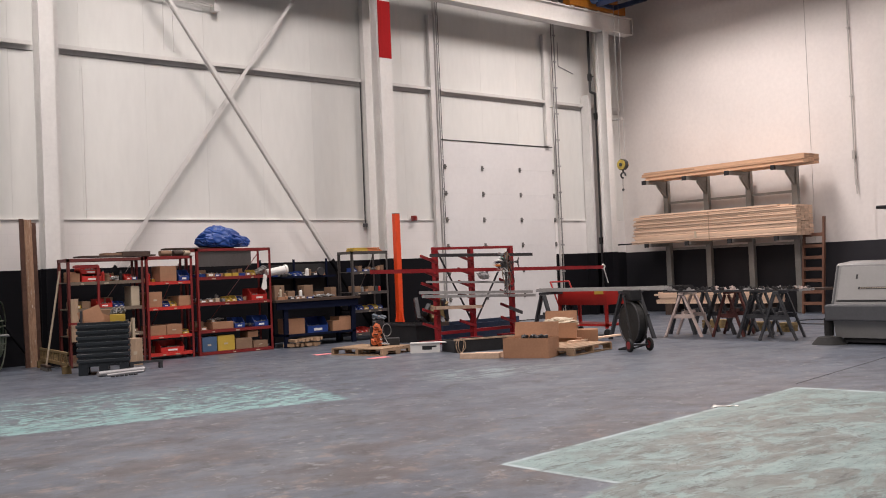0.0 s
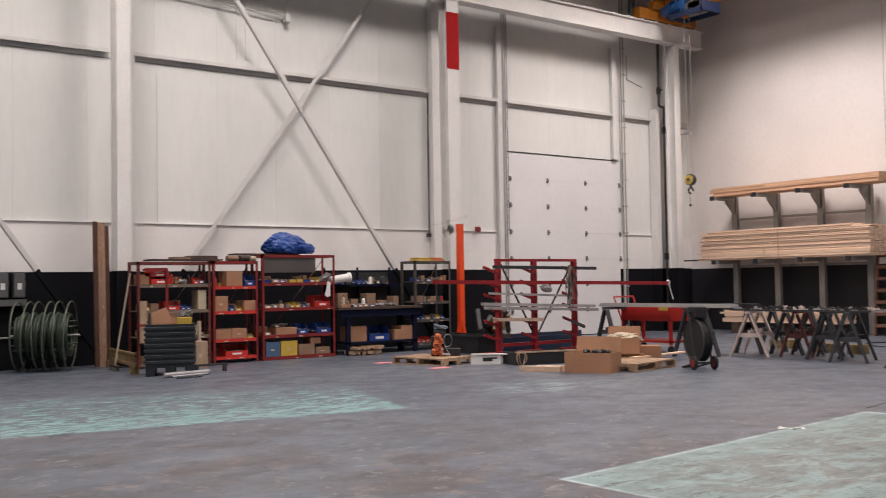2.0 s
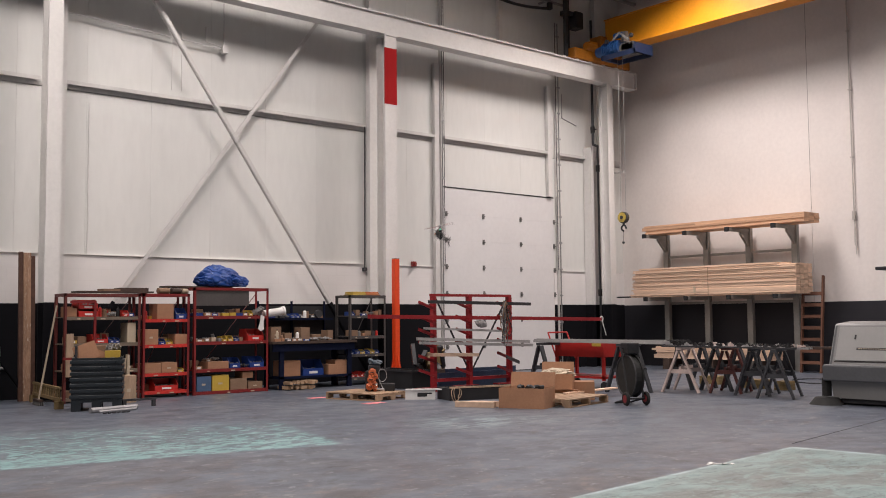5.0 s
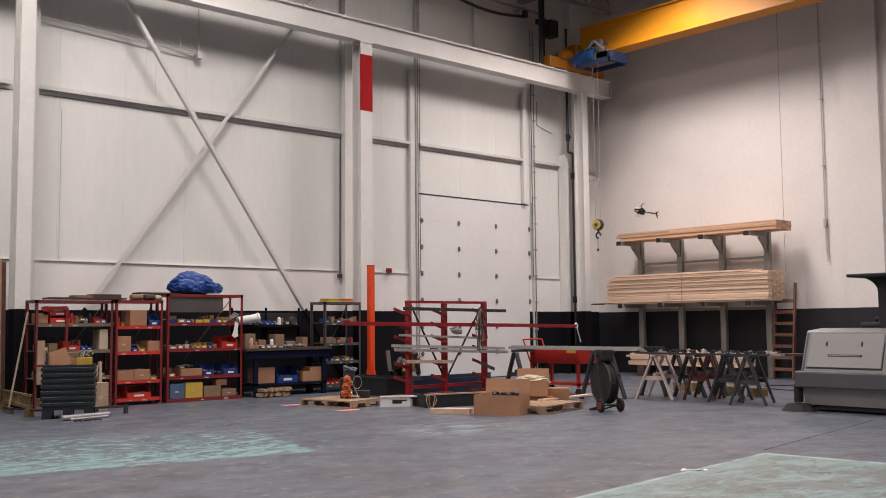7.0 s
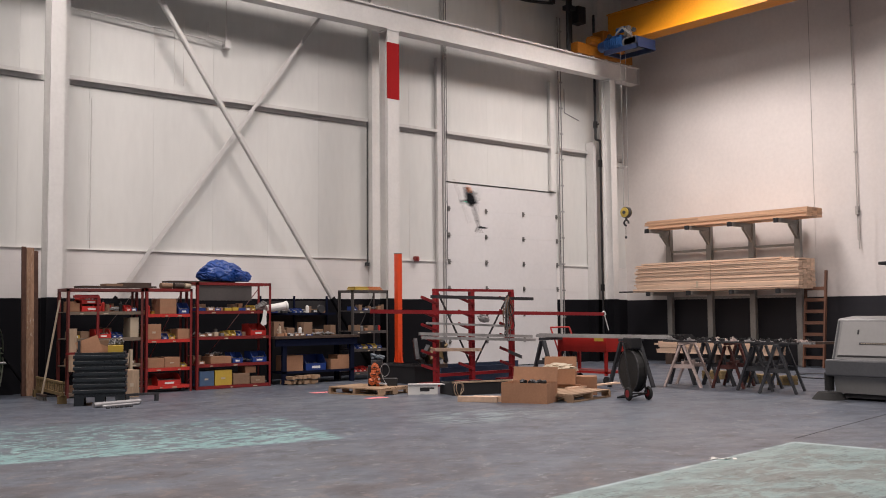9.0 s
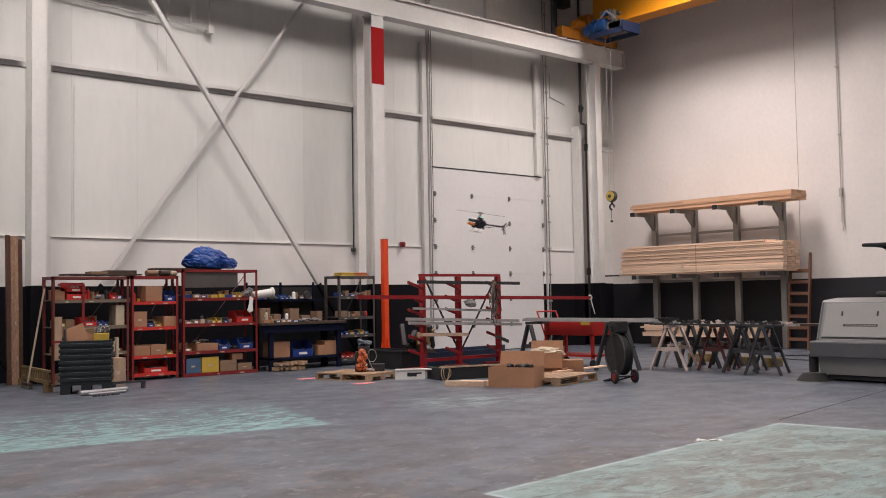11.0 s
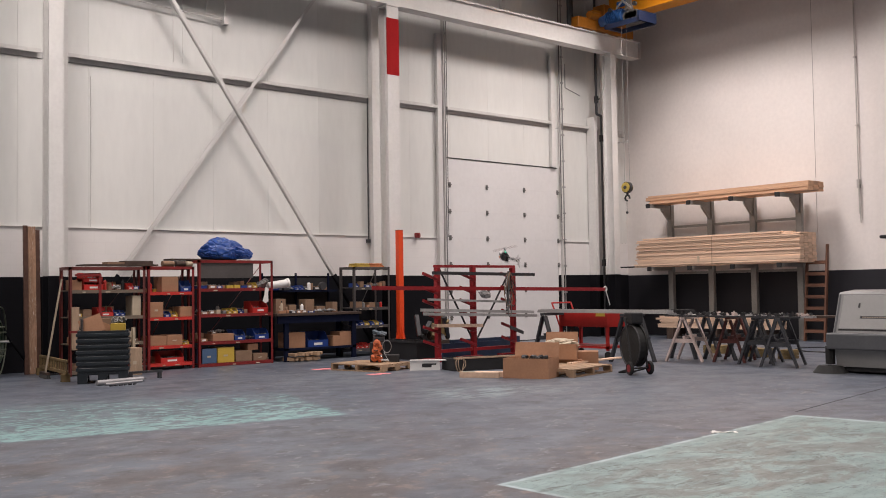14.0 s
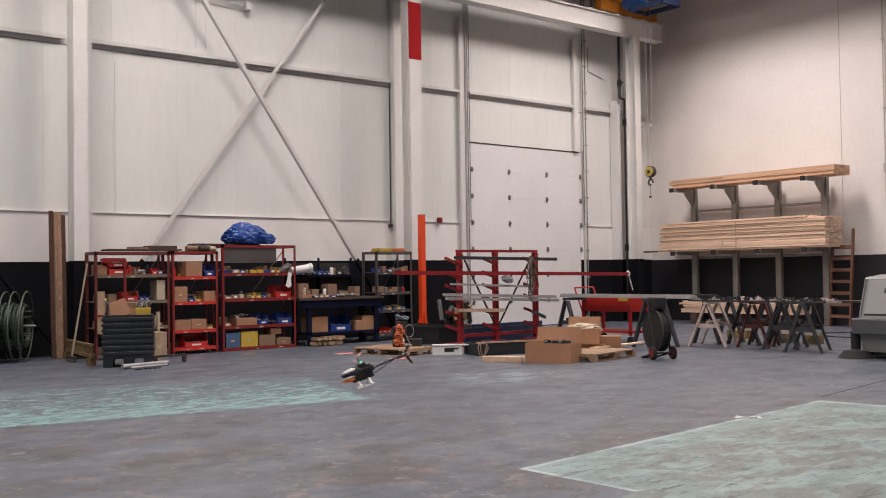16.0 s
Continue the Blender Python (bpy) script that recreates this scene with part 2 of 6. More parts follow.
# ---- building helpers ----
def box(bm, x0, x1, y0, y1, z0, z1, m=None, bevel=0.0):
    made = bmesh.ops.create_cube(bm, size=1.0)["verts"]
    t = Matrix.LocRotScale(((x0 + x1) / 2, (y0 + y1) / 2, (z0 + z1) / 2), None, (abs(x1 - x0), abs(y1 - y0), abs(z1 - z0)))
    bmesh.ops.transform(bm, matrix=(m @ t) if m else t, verts=made)
    if bevel:
        es = list({e for v in made for e in v.link_edges})
        bmesh.ops.bevel(bm, geom=es, offset=bevel, segments=2, profile=0.5, affect="EDGES")
    return made


def rod(bm, a, b, r, r2=None, seg=10):
    a, b = Vector(a), Vector(b)
    d = b - a
    t = Matrix.Translation((a + b) / 2) @ d.to_track_quat("Z", "Y").to_matrix().to_4x4()
    return bmesh.ops.create_cone(bm, cap_ends=True, segments=seg, radius1=r, radius2=r if r2 is None else r2, depth=d.length, matrix=t)["verts"]


def bar(bm, a, b, w, h, up=(0, 0, 1)):
    """A square bar from a to b, w wide and h deep."""
    a, b = Vector(a), Vector(b)
    d = b - a
    zax = d.normalized()
    xax = Vector(up).cross(zax)
    if xax.length < 1e-4:
        xax = Vector((1, 0, 0)).cross(zax)
    xax.normalize()
    yax = zax.cross(xax)
    r = Matrix((xax, yax, zax)).transposed().to_4x4()
    made = bmesh.ops.create_cube(bm, size=1.0)["verts"]
    bmesh.ops.transform(bm, matrix=Matrix.Translation((a + b) / 2) @ r @ Matrix.Diagonal((w, h, d.length, 1)), verts=made)
    return made


def ball(bm, c, r, sx=1, sy=1, sz=1, seg=14):
    return bmesh.ops.create_uvsphere(bm, u_segments=seg, v_segments=max(6, seg // 2), radius=r, matrix=Matrix.Translation(c) @ Matrix.Diagonal((sx, sy, sz, 1)))["verts"]


def ring(bm, m, radius, r, seg=28, sec=8, arc=1.0):
    """A torus, or a part of one, about m's z axis."""
    n = seg if arc >= 1 else seg + 1
    loops = []
    for i in range(n):
        a = 2 * math.pi * arc * i / seg
        loops.append([bm.verts.new(m @ Vector(((radius + r * math.cos(2 * math.pi * j / sec)) * math.cos(a), (radius + r * math.cos(2 * math.pi * j / sec)) * math.sin(a), r * math.sin(2 * math.pi * j / sec)))) for j in range(sec)])
    for i in range(seg):
        p, q = loops[i], loops[(i + 1) % n]
        for j in range(sec):
            bm.faces.new((p[j], q[j], q[(j + 1) % sec], p[(j + 1) % sec]))


def prism(bm, pts, y0, y1, m=None):
    """A side profile (x, z) drawn out along y."""
    a = [bm.verts.new((x, y0, z)) for x, z in pts]
    b = [bm.verts.new((x, y1, z)) for x, z in pts]
    bm.faces.new(a)
    bm.faces.new(b[::-1])
    for i in range(len(pts)):
        j = (i + 1) % len(pts)
        bm.faces.new((a[j], a[i], b[i], b[j]))
    if m:
        bmesh.ops.transform(bm, matrix=m, verts=a + b)
    return a + b


def mesh_of(name, bm, material, smooth=False):
    bmesh.ops.recalc_face_normals(bm, faces=bm.faces)
    me = bpy.data.meshes.new(name)
    bm.to_mesh(me)
    bm.free()
    me.materials.append(material)
    if smooth:
        for p in me.polygons:
            p.use_smooth = True
        me.set_sharp_from_angle(angle=radians(38))
    return me


def part(name, bm, material, parent=None, label="", smooth=False):
    ob = new(name, mesh_of(name, bm, material, smooth))
    ob.parent = parent
    if label:
        ob["label"] = label
    return ob


def boxes(name, material, parent, *specs, bevel=0.0, label=""):
    bm = bmesh.new()
    for s in specs:
        box(bm, *s, bevel=bevel)
    return part(name, bm, material, parent, label)


def thing(name, label, category, x=0, y=0, z=0, rz=0, group=""):
    ob = new(name)
    ob.matrix_world = pose(x, y, z, 0, 0, rz)
    return tagged(ob, label, category, group)


def setting(name, material, *specs, label="", bm=None):
    b = bm or bmesh.new()
    for s in specs:
        box(b, *s)
    return tagged(part(name, b, material), label, "", "", "structure")


# ---- the hall ----
W0, E0, S0, N0, TOP = -16.0, 22.1, -12.0, 18.0, 11.0
DX0, DX1, DZ = 15.33, 19.22, 4.52
setting("floor", M_FLOOR, (W0 - 0.3, E0 + 0.3, S0 - 0.3, N0 + 0.3, -0.2, 0), label="worn grey-blue painted concrete floor with scraped green zones")
setting("ceiling", M_ROOF, (W0 - 0.3, E0 + 0.3, S0 - 0.3, N0 + 0.3, TOP, TOP + 0.2), label="grey metal roof deck")
WALL_N = setting("wall_north", M_BLACK_BLOCK, (W0, DX0, N0, N0 + 0.3, 0, 1.68), (DX1, E0, N0, N0 + 0.3, 0, 1.68), label="block wall painted black below and white above")
boxes("block_band", M_WHITE_BLOCK, WALL_N, (W0, DX0, N0, N0 + 0.3, 1.68, 2.57), (DX1, E0, N0, N0 + 0.3, 1.68, 2.57), label="white painted block band")
boxes("backing", M_SEAM, WALL_N, (W0, DX0, N0 + 0.06, N0 + 0.3, 2.57, TOP), (DX1, E0, N0 + 0.06, N0 + 0.3, 2.57, TOP), (DX0, DX1, N0 + 0.06, N0 + 0.3, DZ, TOP))
panel_edges = [W0 + 1.26 * i for i in range(31)]
for a in panel_edges:
    a0, a1 = a + 0.001, min(a + 1.259, E0)
    for z0, z1 in ((2.575, 5.60), (5.61, TOP)):
        spans = [(a0, a1, z0)]
        if a1 > DX0 and a0 < DX1 and z0 < 5:
            spans = [(a0, min(a1, DX0), z0), (max(a0, DX1), a1, z0), (max(a0, DX0), min(a1, DX1), DZ + 0.01)]
        for s0, s1, zz in spans:
            if s1 - s0 > 0.02:
                boxes("panel", M_PANEL, WALL_N, (s0, s1, N0 + 0.02, N0 + 0.06, zz, z1))
setting("ledge_trim", M_WHITE_BLOCK, (W0, 13.1, N0 - 0.03, N0 + 0.018, 2.571, 2.585), (13.6, DX0 - 0.25, N0 - 0.03, N0 + 0.018, 2.571, 2.585), (DX1 + 0.15, 20.7, N0 - 0.03, N0 + 0.018, 2.571, 2.585), label="thin steel ledge on top of the block band")
WALL_E = setting("wall_east", M_BLACK_LIT, (E0, E0 + 0.3, S0, N0 + 0.3, 0, 1.66), label="east wall, black below and warm white above")
for y0, y1 in ((12.22, N0 + 0.3), (4.0, 12.21), (-4.5, 3.99), (S0, -4.51)):
    boxes("wall_panel", M_EAST, WALL_E, (E0, E0 + 0.3, y0, y1, 1.66, TOP))
boxes("pilaster", M_EAST, WALL_E, (E0 - 0.12, E0 - 0.002, 9.75, 10.62, 1.662, TOP), label="shallow white pilaster")
boxes("pilaster_foot", M_BLACK_LIT, WALL_E, (E0 - 0.12, E0 - 0.002, 9.75, 10.62, 0, 1.66))
setting("wall_south", M_EAST, (W0, E0, S0 - 0.3, S0, 0, TOP))
setting("wall_west", M_EAST, (W0 - 0.3, W0, S0, N0 + 0.3, 0, TOP))


# ---- steelwork ----
def column(x, w, label):
    c = thing("steel_column", label, "column", x, 17.05, 0, group="crane columns along the wall")
    for z0, z1, m, tag in ((0.026, 1.68, M_BLACK_BLOCK, "lower_"), (1.681, 7.60, M_STEEL_WHITE, "")):
        boxes(tag + "front_flange", m, c, (-w / 2, w / 2, 0, 0.022, z0, z1))
        boxes(tag + "web", m, c, (-0.012, 0.012, 0.022, 0.288, z0, z1))
        boxes(tag + "back_flange", m, c, (-w / 2, w / 2, 0.288, 0.31, z0, z1))
    boxes("cap_plate", M_STEEL_WHITE, c, (-w / 2 - 0.02, w / 2 + 0.02, -0.02, 0.33, 7.601, 7.63))
    boxes("base_plate", M_DARK_STEEL, c, (-w / 2 - 0.06, w / 2 + 0.06, -0.04, 0.35, 0, 0.025))
    return c


column(5.77, 0.25, "white painted steel column beside upright planks")
mid_col = column(13.05, 0.32, "white painted steel column with a red band")
boxes("red_band", M_RED_BAND, mid_col, (-0.164, 0.164, -0.004, 0.024, 6.07, 7.33), label="painted red band")
column(20.50, 0.22, "white painted steel column in the hall's corner")
column(-1.6, 0.3, "white painted steel column")
for wx in (6.12, 13.18, 21.0, -1.2):
    w = thing("wall_column", "white building column against the wall", "column", wx, N0, 0, group="building columns")
    boxes("lower_shaft", M_BLACK_BLOCK, w, (-0.13, 0.13, -0.15, -0.003, 0, 1.68))
    boxes("shaft", M_STEEL_WHITE, w, (-0.13, 0.13, -0.15, -0.003, 1.681, TOP - 0.01))

runway = thing("crane_runway_beam", "white steel runway beam with bolted crane rail", "beam", 0, 17.2, 7.632)
boxes("bottom_flange", M_STEEL_WHITE, runway, (W0, 21.62, -0.15, 0.15, 0, 0.022))
boxes("beam_web", M_STEEL_WHITE, runway, (W0, 21.62, -0.10, -0.08, 0.022, 0.44))
boxes("top_flange", M_STEEL_WHITE, runway, (W0, 21.62, -0.16, 0.16, 0.44, 0.465))
boxes("end_plate", M_STEEL_WHITE, runway, (21.62, 21.64, -0.17, 0.17, 0, 0.47))
boxes("rail", M_GIRT, runway, (W0, 21.5, -0.03, 0.03, 0.465, 0.53))
for i in range(30):
    boxes("rail_clip", M_STEEL_WHITE, runway, (6.2 + i * 0.52, 6.3 + i * 0.52, -0.14, -0.04, 0.465, 0.5))

for gx0, gx1 in ((-14, 5.8), (6.06, 13.0), (13.55, 15.1), (15.35, 19.05), (19.4, 20.84), (21.15, 22.0)):
    bm = bmesh.new()
    box(bm, gx0, gx1, N0 - 0.09, N0 + 0.018, 5.745, 5.757)
    box(bm, gx0, gx1, N0 - 0.09, N0 - 0.08, 5.685, 5.745)
    box(bm, gx0, gx1, N0 + 0.008, N0 + 0.018, 5.61, 5.745)
    tagged(part("wall_girt", bm, M_GIRT), "painted steel channel girt along the wall", "girt", "wall girts")

boxes_ob = boxes("wall_stud", M_STEEL_WHITE, None, (17.21, 17.33, N0 - 0.09, N0 + 0.018, 8.3, TOP - 0.01))
tagged(boxes_ob, "white steel stud on the wall above the runway beam", "stud")


def brace(a, b, y):
    """A painted angle from a down to b, black below the wainscot line."""
    br = thing("cross_brace", "white painted steel angle brace crossing the bay", "brace", group="cross braces")
    k = (a[1] - 1.68) / (a[1] - b[1])
    c = (a[0] + k * (b[0] - a[0]), 1.68)
    for p, q, m, n in ((a, c, M_BRACE, "upper_angle"), (c, b, M_BLACK_BLOCK, "lower_angle")):
        bm = bmesh.new()
        bar(bm, (p[0], y, p[1]), (q[0], y, q[1]), 0.012, 0.075, (0, 1, 0))
        bar(bm, (p[0] + 0.03, y - 0.045, p[1] + 0.03), (q[0] + 0.03, y - 0.045, q[1] + 0.03), 0.07, 0.012, (0, 1, 0))
        part(n, bm, m, br)


brace((6.05, 9.97), (12.93, 0.0), 17.62)
brace((13.21, 10.0), (5.893, 0.0), 17.84)
brace((-1.4, 9.97), (5.6, 0.0), 17.62)
brace((5.7, 9.9), (-1.4, 0.3), 17.84)

# cable trunking beside the middle column, cords and conduits
bm = bmesh.new()
rod(bm, (12.96, 17.93, 2.45), (12.97, 17.93, 5.75), 0.014)
box(bm, 12.93, 13.0, 17.9, 17.99, 2.42, 2.5)
tagged(part("conduit", bm, M_DARK_STEEL), "thin dark conduit down the wall", "conduit", "conduits")
bm = bmesh.new()
rod(bm, (6.1, 17.9, 7.02), (9.42, 17.9, 6.86), 0.012)
rod(bm, (9.42, 17.9, 6.86), (9.42, 17.9, 7.9), 0.014)
rod(bm, (9.02, 17.9, 6.95), (9.02, 17.9, 7.25), 0.012)
rod(bm, (9.02, 17.9, 6.95), (9.38, 17.9, 6.90), 0.012)
box(bm, 9.37, 9.49, 17.84, 17.99, 6.78, 6.93)
tagged(part("junction_box", bm, M_GIRT), "grey junction box with thin conduit runs on the wall", "junction box")
for sx in (6.72, 8.35, 8.55):
    bm = bmesh.new()
    box(bm, sx, sx + 0.012, N0 + 0.006, N0 + 0.024, 2.6 if sx < 8 else 5.9, 5.4 if sx < 8 else 7.3)
    tagged(part("panel_seam", bm, M_STEEL_WHITE), "thin joint strip on the liner panels", "seam", "", "structure")
bm = bmesh.new()
box(bm, 14.33, 14.43, 17.9, 17.998, 2.56, 2.68, bevel=0.008)
box(bm, 14.355, 14.405, 17.86, 17.9, 2.585, 2.65)
tagged(part("fire_alarm", bm, surface("alarm_red", (0.25, 0.02, 0.02), 0.4)), "small dark red fire alarm on the block band", "alarm")

# ---- overhead door ----
door = tagged(new("door_1"), "white steel sectional overhead door, closed", "door", "", "structure")
M_HINGE = surface("hinge_steel", (0.17, 0.165, 0.16), 0.5, 0.3)
M_SEAL = surface("rubber_seal", (0.02, 0.02, 0.02), 0.7)
for i in range(7):
    z0 = 0.02 + i * 0.643
    s = boxes("door_section", M_DOOR, door, (DX0 + 0.01, DX1 - 0.01, N0 + 0.0, N0 + 0.05, z0 + 0.0004, z0 + 0.6426))
    for hx in (15.44, 16.66, 17.97, 19.22):
        if i < 6:
            bm = bmesh.new()
            box(bm, hx - 0.03, hx + 0.03, N0 - 0.018, N0 - 0.001, z0 + 0.58, z0 + 0.70)
            rod(bm, (hx - 0.045, N0 - 0.022, z0 + 0.642), (hx + 0.045, N0 - 0.022, z0 + 0.642), 0.012, seg=8)
            part("hinge", bm, M_HINGE, s)
boxes("header_seal", M_SEAL, door, (DX0, DX1, N0 - 0.012, N0 + 0.05, DZ - 0.005, DZ + 0.02))
boxes("bottom_seal", M_SEAL, door, (DX0, DX1, N0 - 0.01, N0 + 0.04, 0.0, 0.02))
for jx, w in ((15.18, 0.14), (19.32, 0.05)):
    boxes("jamb", M_GIRT, door, (jx, jx + w, N0 - 0.04, N0 - 0.002, 0, DZ + 0.05))
for tx, d in ((15.24, 1), (19.36, -1)):
    tr = thing("door_track", "grey galvanised vertical lift track of the door", "track", tx, N0, 0, group="door tracks")
    boxes("angle", M_GIRT, tr, (-0.055, -0.04, -0.09 if d < 0 else -0.14, -0.05, 0, 9.3))
    boxes("channel", M_GALV, tr, (0.03, 0.045, -0.09, -0.06, 0.1, 9.3))
    bm = bmesh.new()
    rod(bm, (0.08 * d, -0.09, 2.6), (0.08 * d, -0.09, 9.3), 0.008, seg=6)
    part("lift_cable", bm, M_DARK_STEEL, tr)
    for k in range(13):
        boxes("bracket", M_GALV, tr, (-0.05, 0.05, -0.13, -0.1, 0.5 + k * 0.7, 0.54 + k * 0.7))
for px0, px1 in ((18.95, 19.09), (15.02, 15.16)):
    bm = bmesh.new()
    box(bm, px0, px1, N0 - 0.1, N0 - 0.003, 4.55 if px0 > 18 else 0, 7.5)
    tagged(part("door_post", bm, M_STEEL_WHITE if px0 > 18 else M_GIRT), "painted steel post beside the overhead door", "post", "door posts")

# pipes in the corner
pipe = thing("dark_pipe_run", "dark steel pipe with valve running down the wall corner", "pipe", 0, 17.6, 0)
bm = bmesh.new()
rod(bm, (20.41, 0, 6.05), (20.41, 0, 9.5), 0.035)
rod(bm, (20.41, 0, 6.05), (20.595, 0, 6.02), 0.035)
rod(bm, (20.595, 0, 6.04), (20.595, 0, 0.0), 0.03)
part("pipe_run", bm, M_DARK_STEEL, pipe, smooth=True)
for z in (6.45, 5.4, 2.0):
    bm = bmesh.new()
    x = 20.41 if z > 6 else 20.595
    rod(bm, (x, 0, z - 0.09), (x, 0, z + 0.09), 0.06)
    rod(bm, (x, -0.12, z), (x, 0.0, z), 0.02)
    part("valve", bm, M_BLACK, pipe)
bm = bmesh.new()
box(bm, 20.44, 20.55, 17.72, 17.99, 1.681, 6.0)
casing = part("pipe_casing", bm, M_STEEL_WHITE)
tagged(casing, "white boxed pipe casing in the corner, black at its foot", "casing")
boxes("casing_foot", M_BLACK_BLOCK, casing, (20.44, 20.55, 17.72, 17.99, 0.0, 1.68))
bm = bmesh.new()
rod(bm, (19.62, 18.008, 7.4), (19.62, 18.008, 6.75), 0.012)
rod(bm, (19.62, 18.008, 6.75), (20.2, 18.008, 6.6), 0.012)
tagged(part("conduit", bm, M_GALV), "thin bent conduit above the door", "conduit", "conduits")
bm = bmesh.new()
box(bm, 21.3, 21.62, 17.7, 17.99, 5.38, 5.43)
box(bm, 21.55, 21.6, 17.5, 17.7, 5.36, 5.42)
tagged(part("wall_bracket", bm, M_GIRT), "small steel bracket on the corner wall", "bracket")

# east wall conduits
bm = bmesh.new()
rod(bm, (E0 - 0.05, 11.13, 2.95), (E0 - 0.05, 11.13, TOP - 0.1), 0.015)
rod(bm, (E0 - 0.06, 11.10, 2.74), (E0 - 0.06, 11.12, 3.5), 0.012)
box(bm, E0 - 0.09, E0 - 0.002, 11.10, 11.16, 3.55, 3.75)
for z in (3.6, 5.0, 6.6, 8.0):
    box(bm, E0 - 0.08, E0 - 0.002, 11.10, 11.16, z, z + 0.03)
tagged(part("conduit", bm, surface("conduit_grey", (0.50, 0.47, 0.44), 0.5)), "grey conduit dropping down the east wall", "conduit", "conduits")
bm = bmesh.new()
box(bm, E0 - 0.004, E0 + 0.002, 12.208, 12.219, 3.9, TOP)
tagged(part("wall_joint", bm, surface("wall_joint_grey", (0.30, 0.28, 0.26), 0.7)), "thin dark joint in the wall", "joint", "", "structure")

# roof joists
for i in range(14):
    bm = bmesh.new()
    y = N0 - 0.6 - i * 2.0
    box(bm, W0, E0, y - 0.06, y + 0.06, 10.85, 10.93)
    box(bm, W0, E0, y - 0.05, y + 0.05, 10.20, 10.27)
    for k in range(32):
        x = W0 + 0.6 + k * 1.18
        bar(bm, (x, y, 10.24), (x + 0.59, y, 10.88), 0.03, 0.03)
        bar(bm, (x + 0.59, y, 10.88), (x + 1.18, y, 10.24), 0.03, 0.03)
    tagged(part("roof_joist", bm, M_JOIST), "grey open-web steel roof joist", "joist", "roof joists", "structure")
for x in (19.0, 15.5, 12.0):
    bm = bmesh.new()
    box(bm, x - 0.12, x + 0.12, S0, N0, 10.0, 10.19)
    tagged(part("roof_purlin", bm, M_JOIST), "grey steel roof beam", "beam", "roof beams", "structure")

# ---- overhead crane ----
crane = thing("overhead_crane", "yellow overhead travelling crane parked by the east wall", "crane", 20.45, 0, 0)
bm = bmesh.new()
box(bm, -0.2, 0.2, S0 + 0.5, 16.95, 8.521, 9.279)
part("girder", bm, M_YELLOW, crane)
boxes("girder_top_plate", M_YELLOW, crane, (-0.26, 0.26, S0 + 0.5, 16.95, 9.28, 9.31))
boxes("girder_bottom_plate", M_YELLOW, crane, (-0.26, 0.26, S0 + 0.5, 16.95, 8.49, 8.52))
bm = bmesh.new()
box(bm, -1.35, 0.9, 17.02, 17.36, 8.13, 8.42, bevel=0.02)
box(bm, -0.45, 0.45, 16.9, 17.3, 8.38, 8.85, bevel=0.02)
part("end_truck", bm, M_ORANGE_DARK, crane)
for wx in (-1.1, 0.65):
    bm = bmesh.new()
    rod(bm, (wx, 17.1, 8.25), (wx, 17.3, 8.25), 0.14, seg=16)
    part("wheel", bm, M_DARK_STEEL, crane)
bm = bmesh.new()
rod(bm, (-0.95, 17.0, 8.5), (-0.55, 17.0, 8.5), 0.1, seg=14)
box(bm, -0.8, -0.5, 16.95, 17.2, 8.42, 8.66, bevel=0.02)
part("travel_motor", bm, M_ORANGE_DARK, crane)
bm = bmesh.new()
rod(bm, (-1.45, 17.25, 8.2), (-1.45, 17.25, 10.1), 0.06)
rod(bm, (-1.25, 17.35, 8.2), (-1.25, 17.35, 10.1), 0.045)
box(bm, -1.15, -0.85, 17.15, 17.45, 9.0, 9.45, bevel=0.02)
box(bm, -1.5, -1.2, 17.2, 17.4, 9.3, 9.42)
part("control_mast", bm, M_BLACK, crane, "dark cable mast with control box")

hoist = thing("crane_hoist", "blue electric wire-rope hoist on a blue frame", "hoist", 19.85, 16.1, 8.0)
bm = bmesh.new()
rod(bm, (0, 0.55, 0.33), (0, 0.0, 0.33), 0.19, seg=20)
rod(bm, (0, 0.78, 0.33), (0, 0.55, 0.33), 0.13, 0.17, seg=18)
rod(bm, (0, 0.2, 0.66), (0, -0.05, 0.66), 0.075, seg=14)
part("motor", bm, M_BLUE, hoist, smooth=True)
for k in range(7):
    bm = bmesh.new()
    rod(bm, (0, 0.08 + 0.065 * k, 0.33), (0, 0.10 + 0.065 * k, 0.33), 0.215, seg=20)
    part("cooling_fin", bm, M_BLUE, hoist)
for wy in (-0.5, 0.3):
    bm = bmesh.new()
    rod(bm, (-0.24, wy, 0.50), (-0.18, wy, 0.50), 0.055, seg=16)
    part("trolley_wheel", bm, M_DARK_STEEL, hoist)
bm = bmesh.new()
bar(bm, (-0.2, -0.42, 0.40), (-0.2, -0.1, 0.66), 0.02, 0.05)
bar(bm, (-0.2, 0.1, 0.50), (-0.2, -0.1, 0.66), 0.02, 0.05)
part("trolley_arm", bm, M_GALV, hoist)
bm = bmesh.new()
for y in (-0.66, 0.4):
    box(bm, -0.3, 0.4, y - 0.03, y + 0.03, 0.02, 0.12)
box(bm, -0.3, -0.25, -0.66, 0.4, 0.0, 0.12)
box(bm, 0.35, 0.4, -0.66, 0.4, 0.0, 0.12)
box(bm, -0.3, 0.4, -0.7, -0.64, 0.02, 0.28)
part("frame", bm, surface("hoist_frame_blue", (0.012, 0.022, 0.06), 0.45), hoist)
bm = bmesh.new()
box(bm, -0.2, 0.2, -0.55, -0.15, 0.12, 0.36, bevel=0.03)
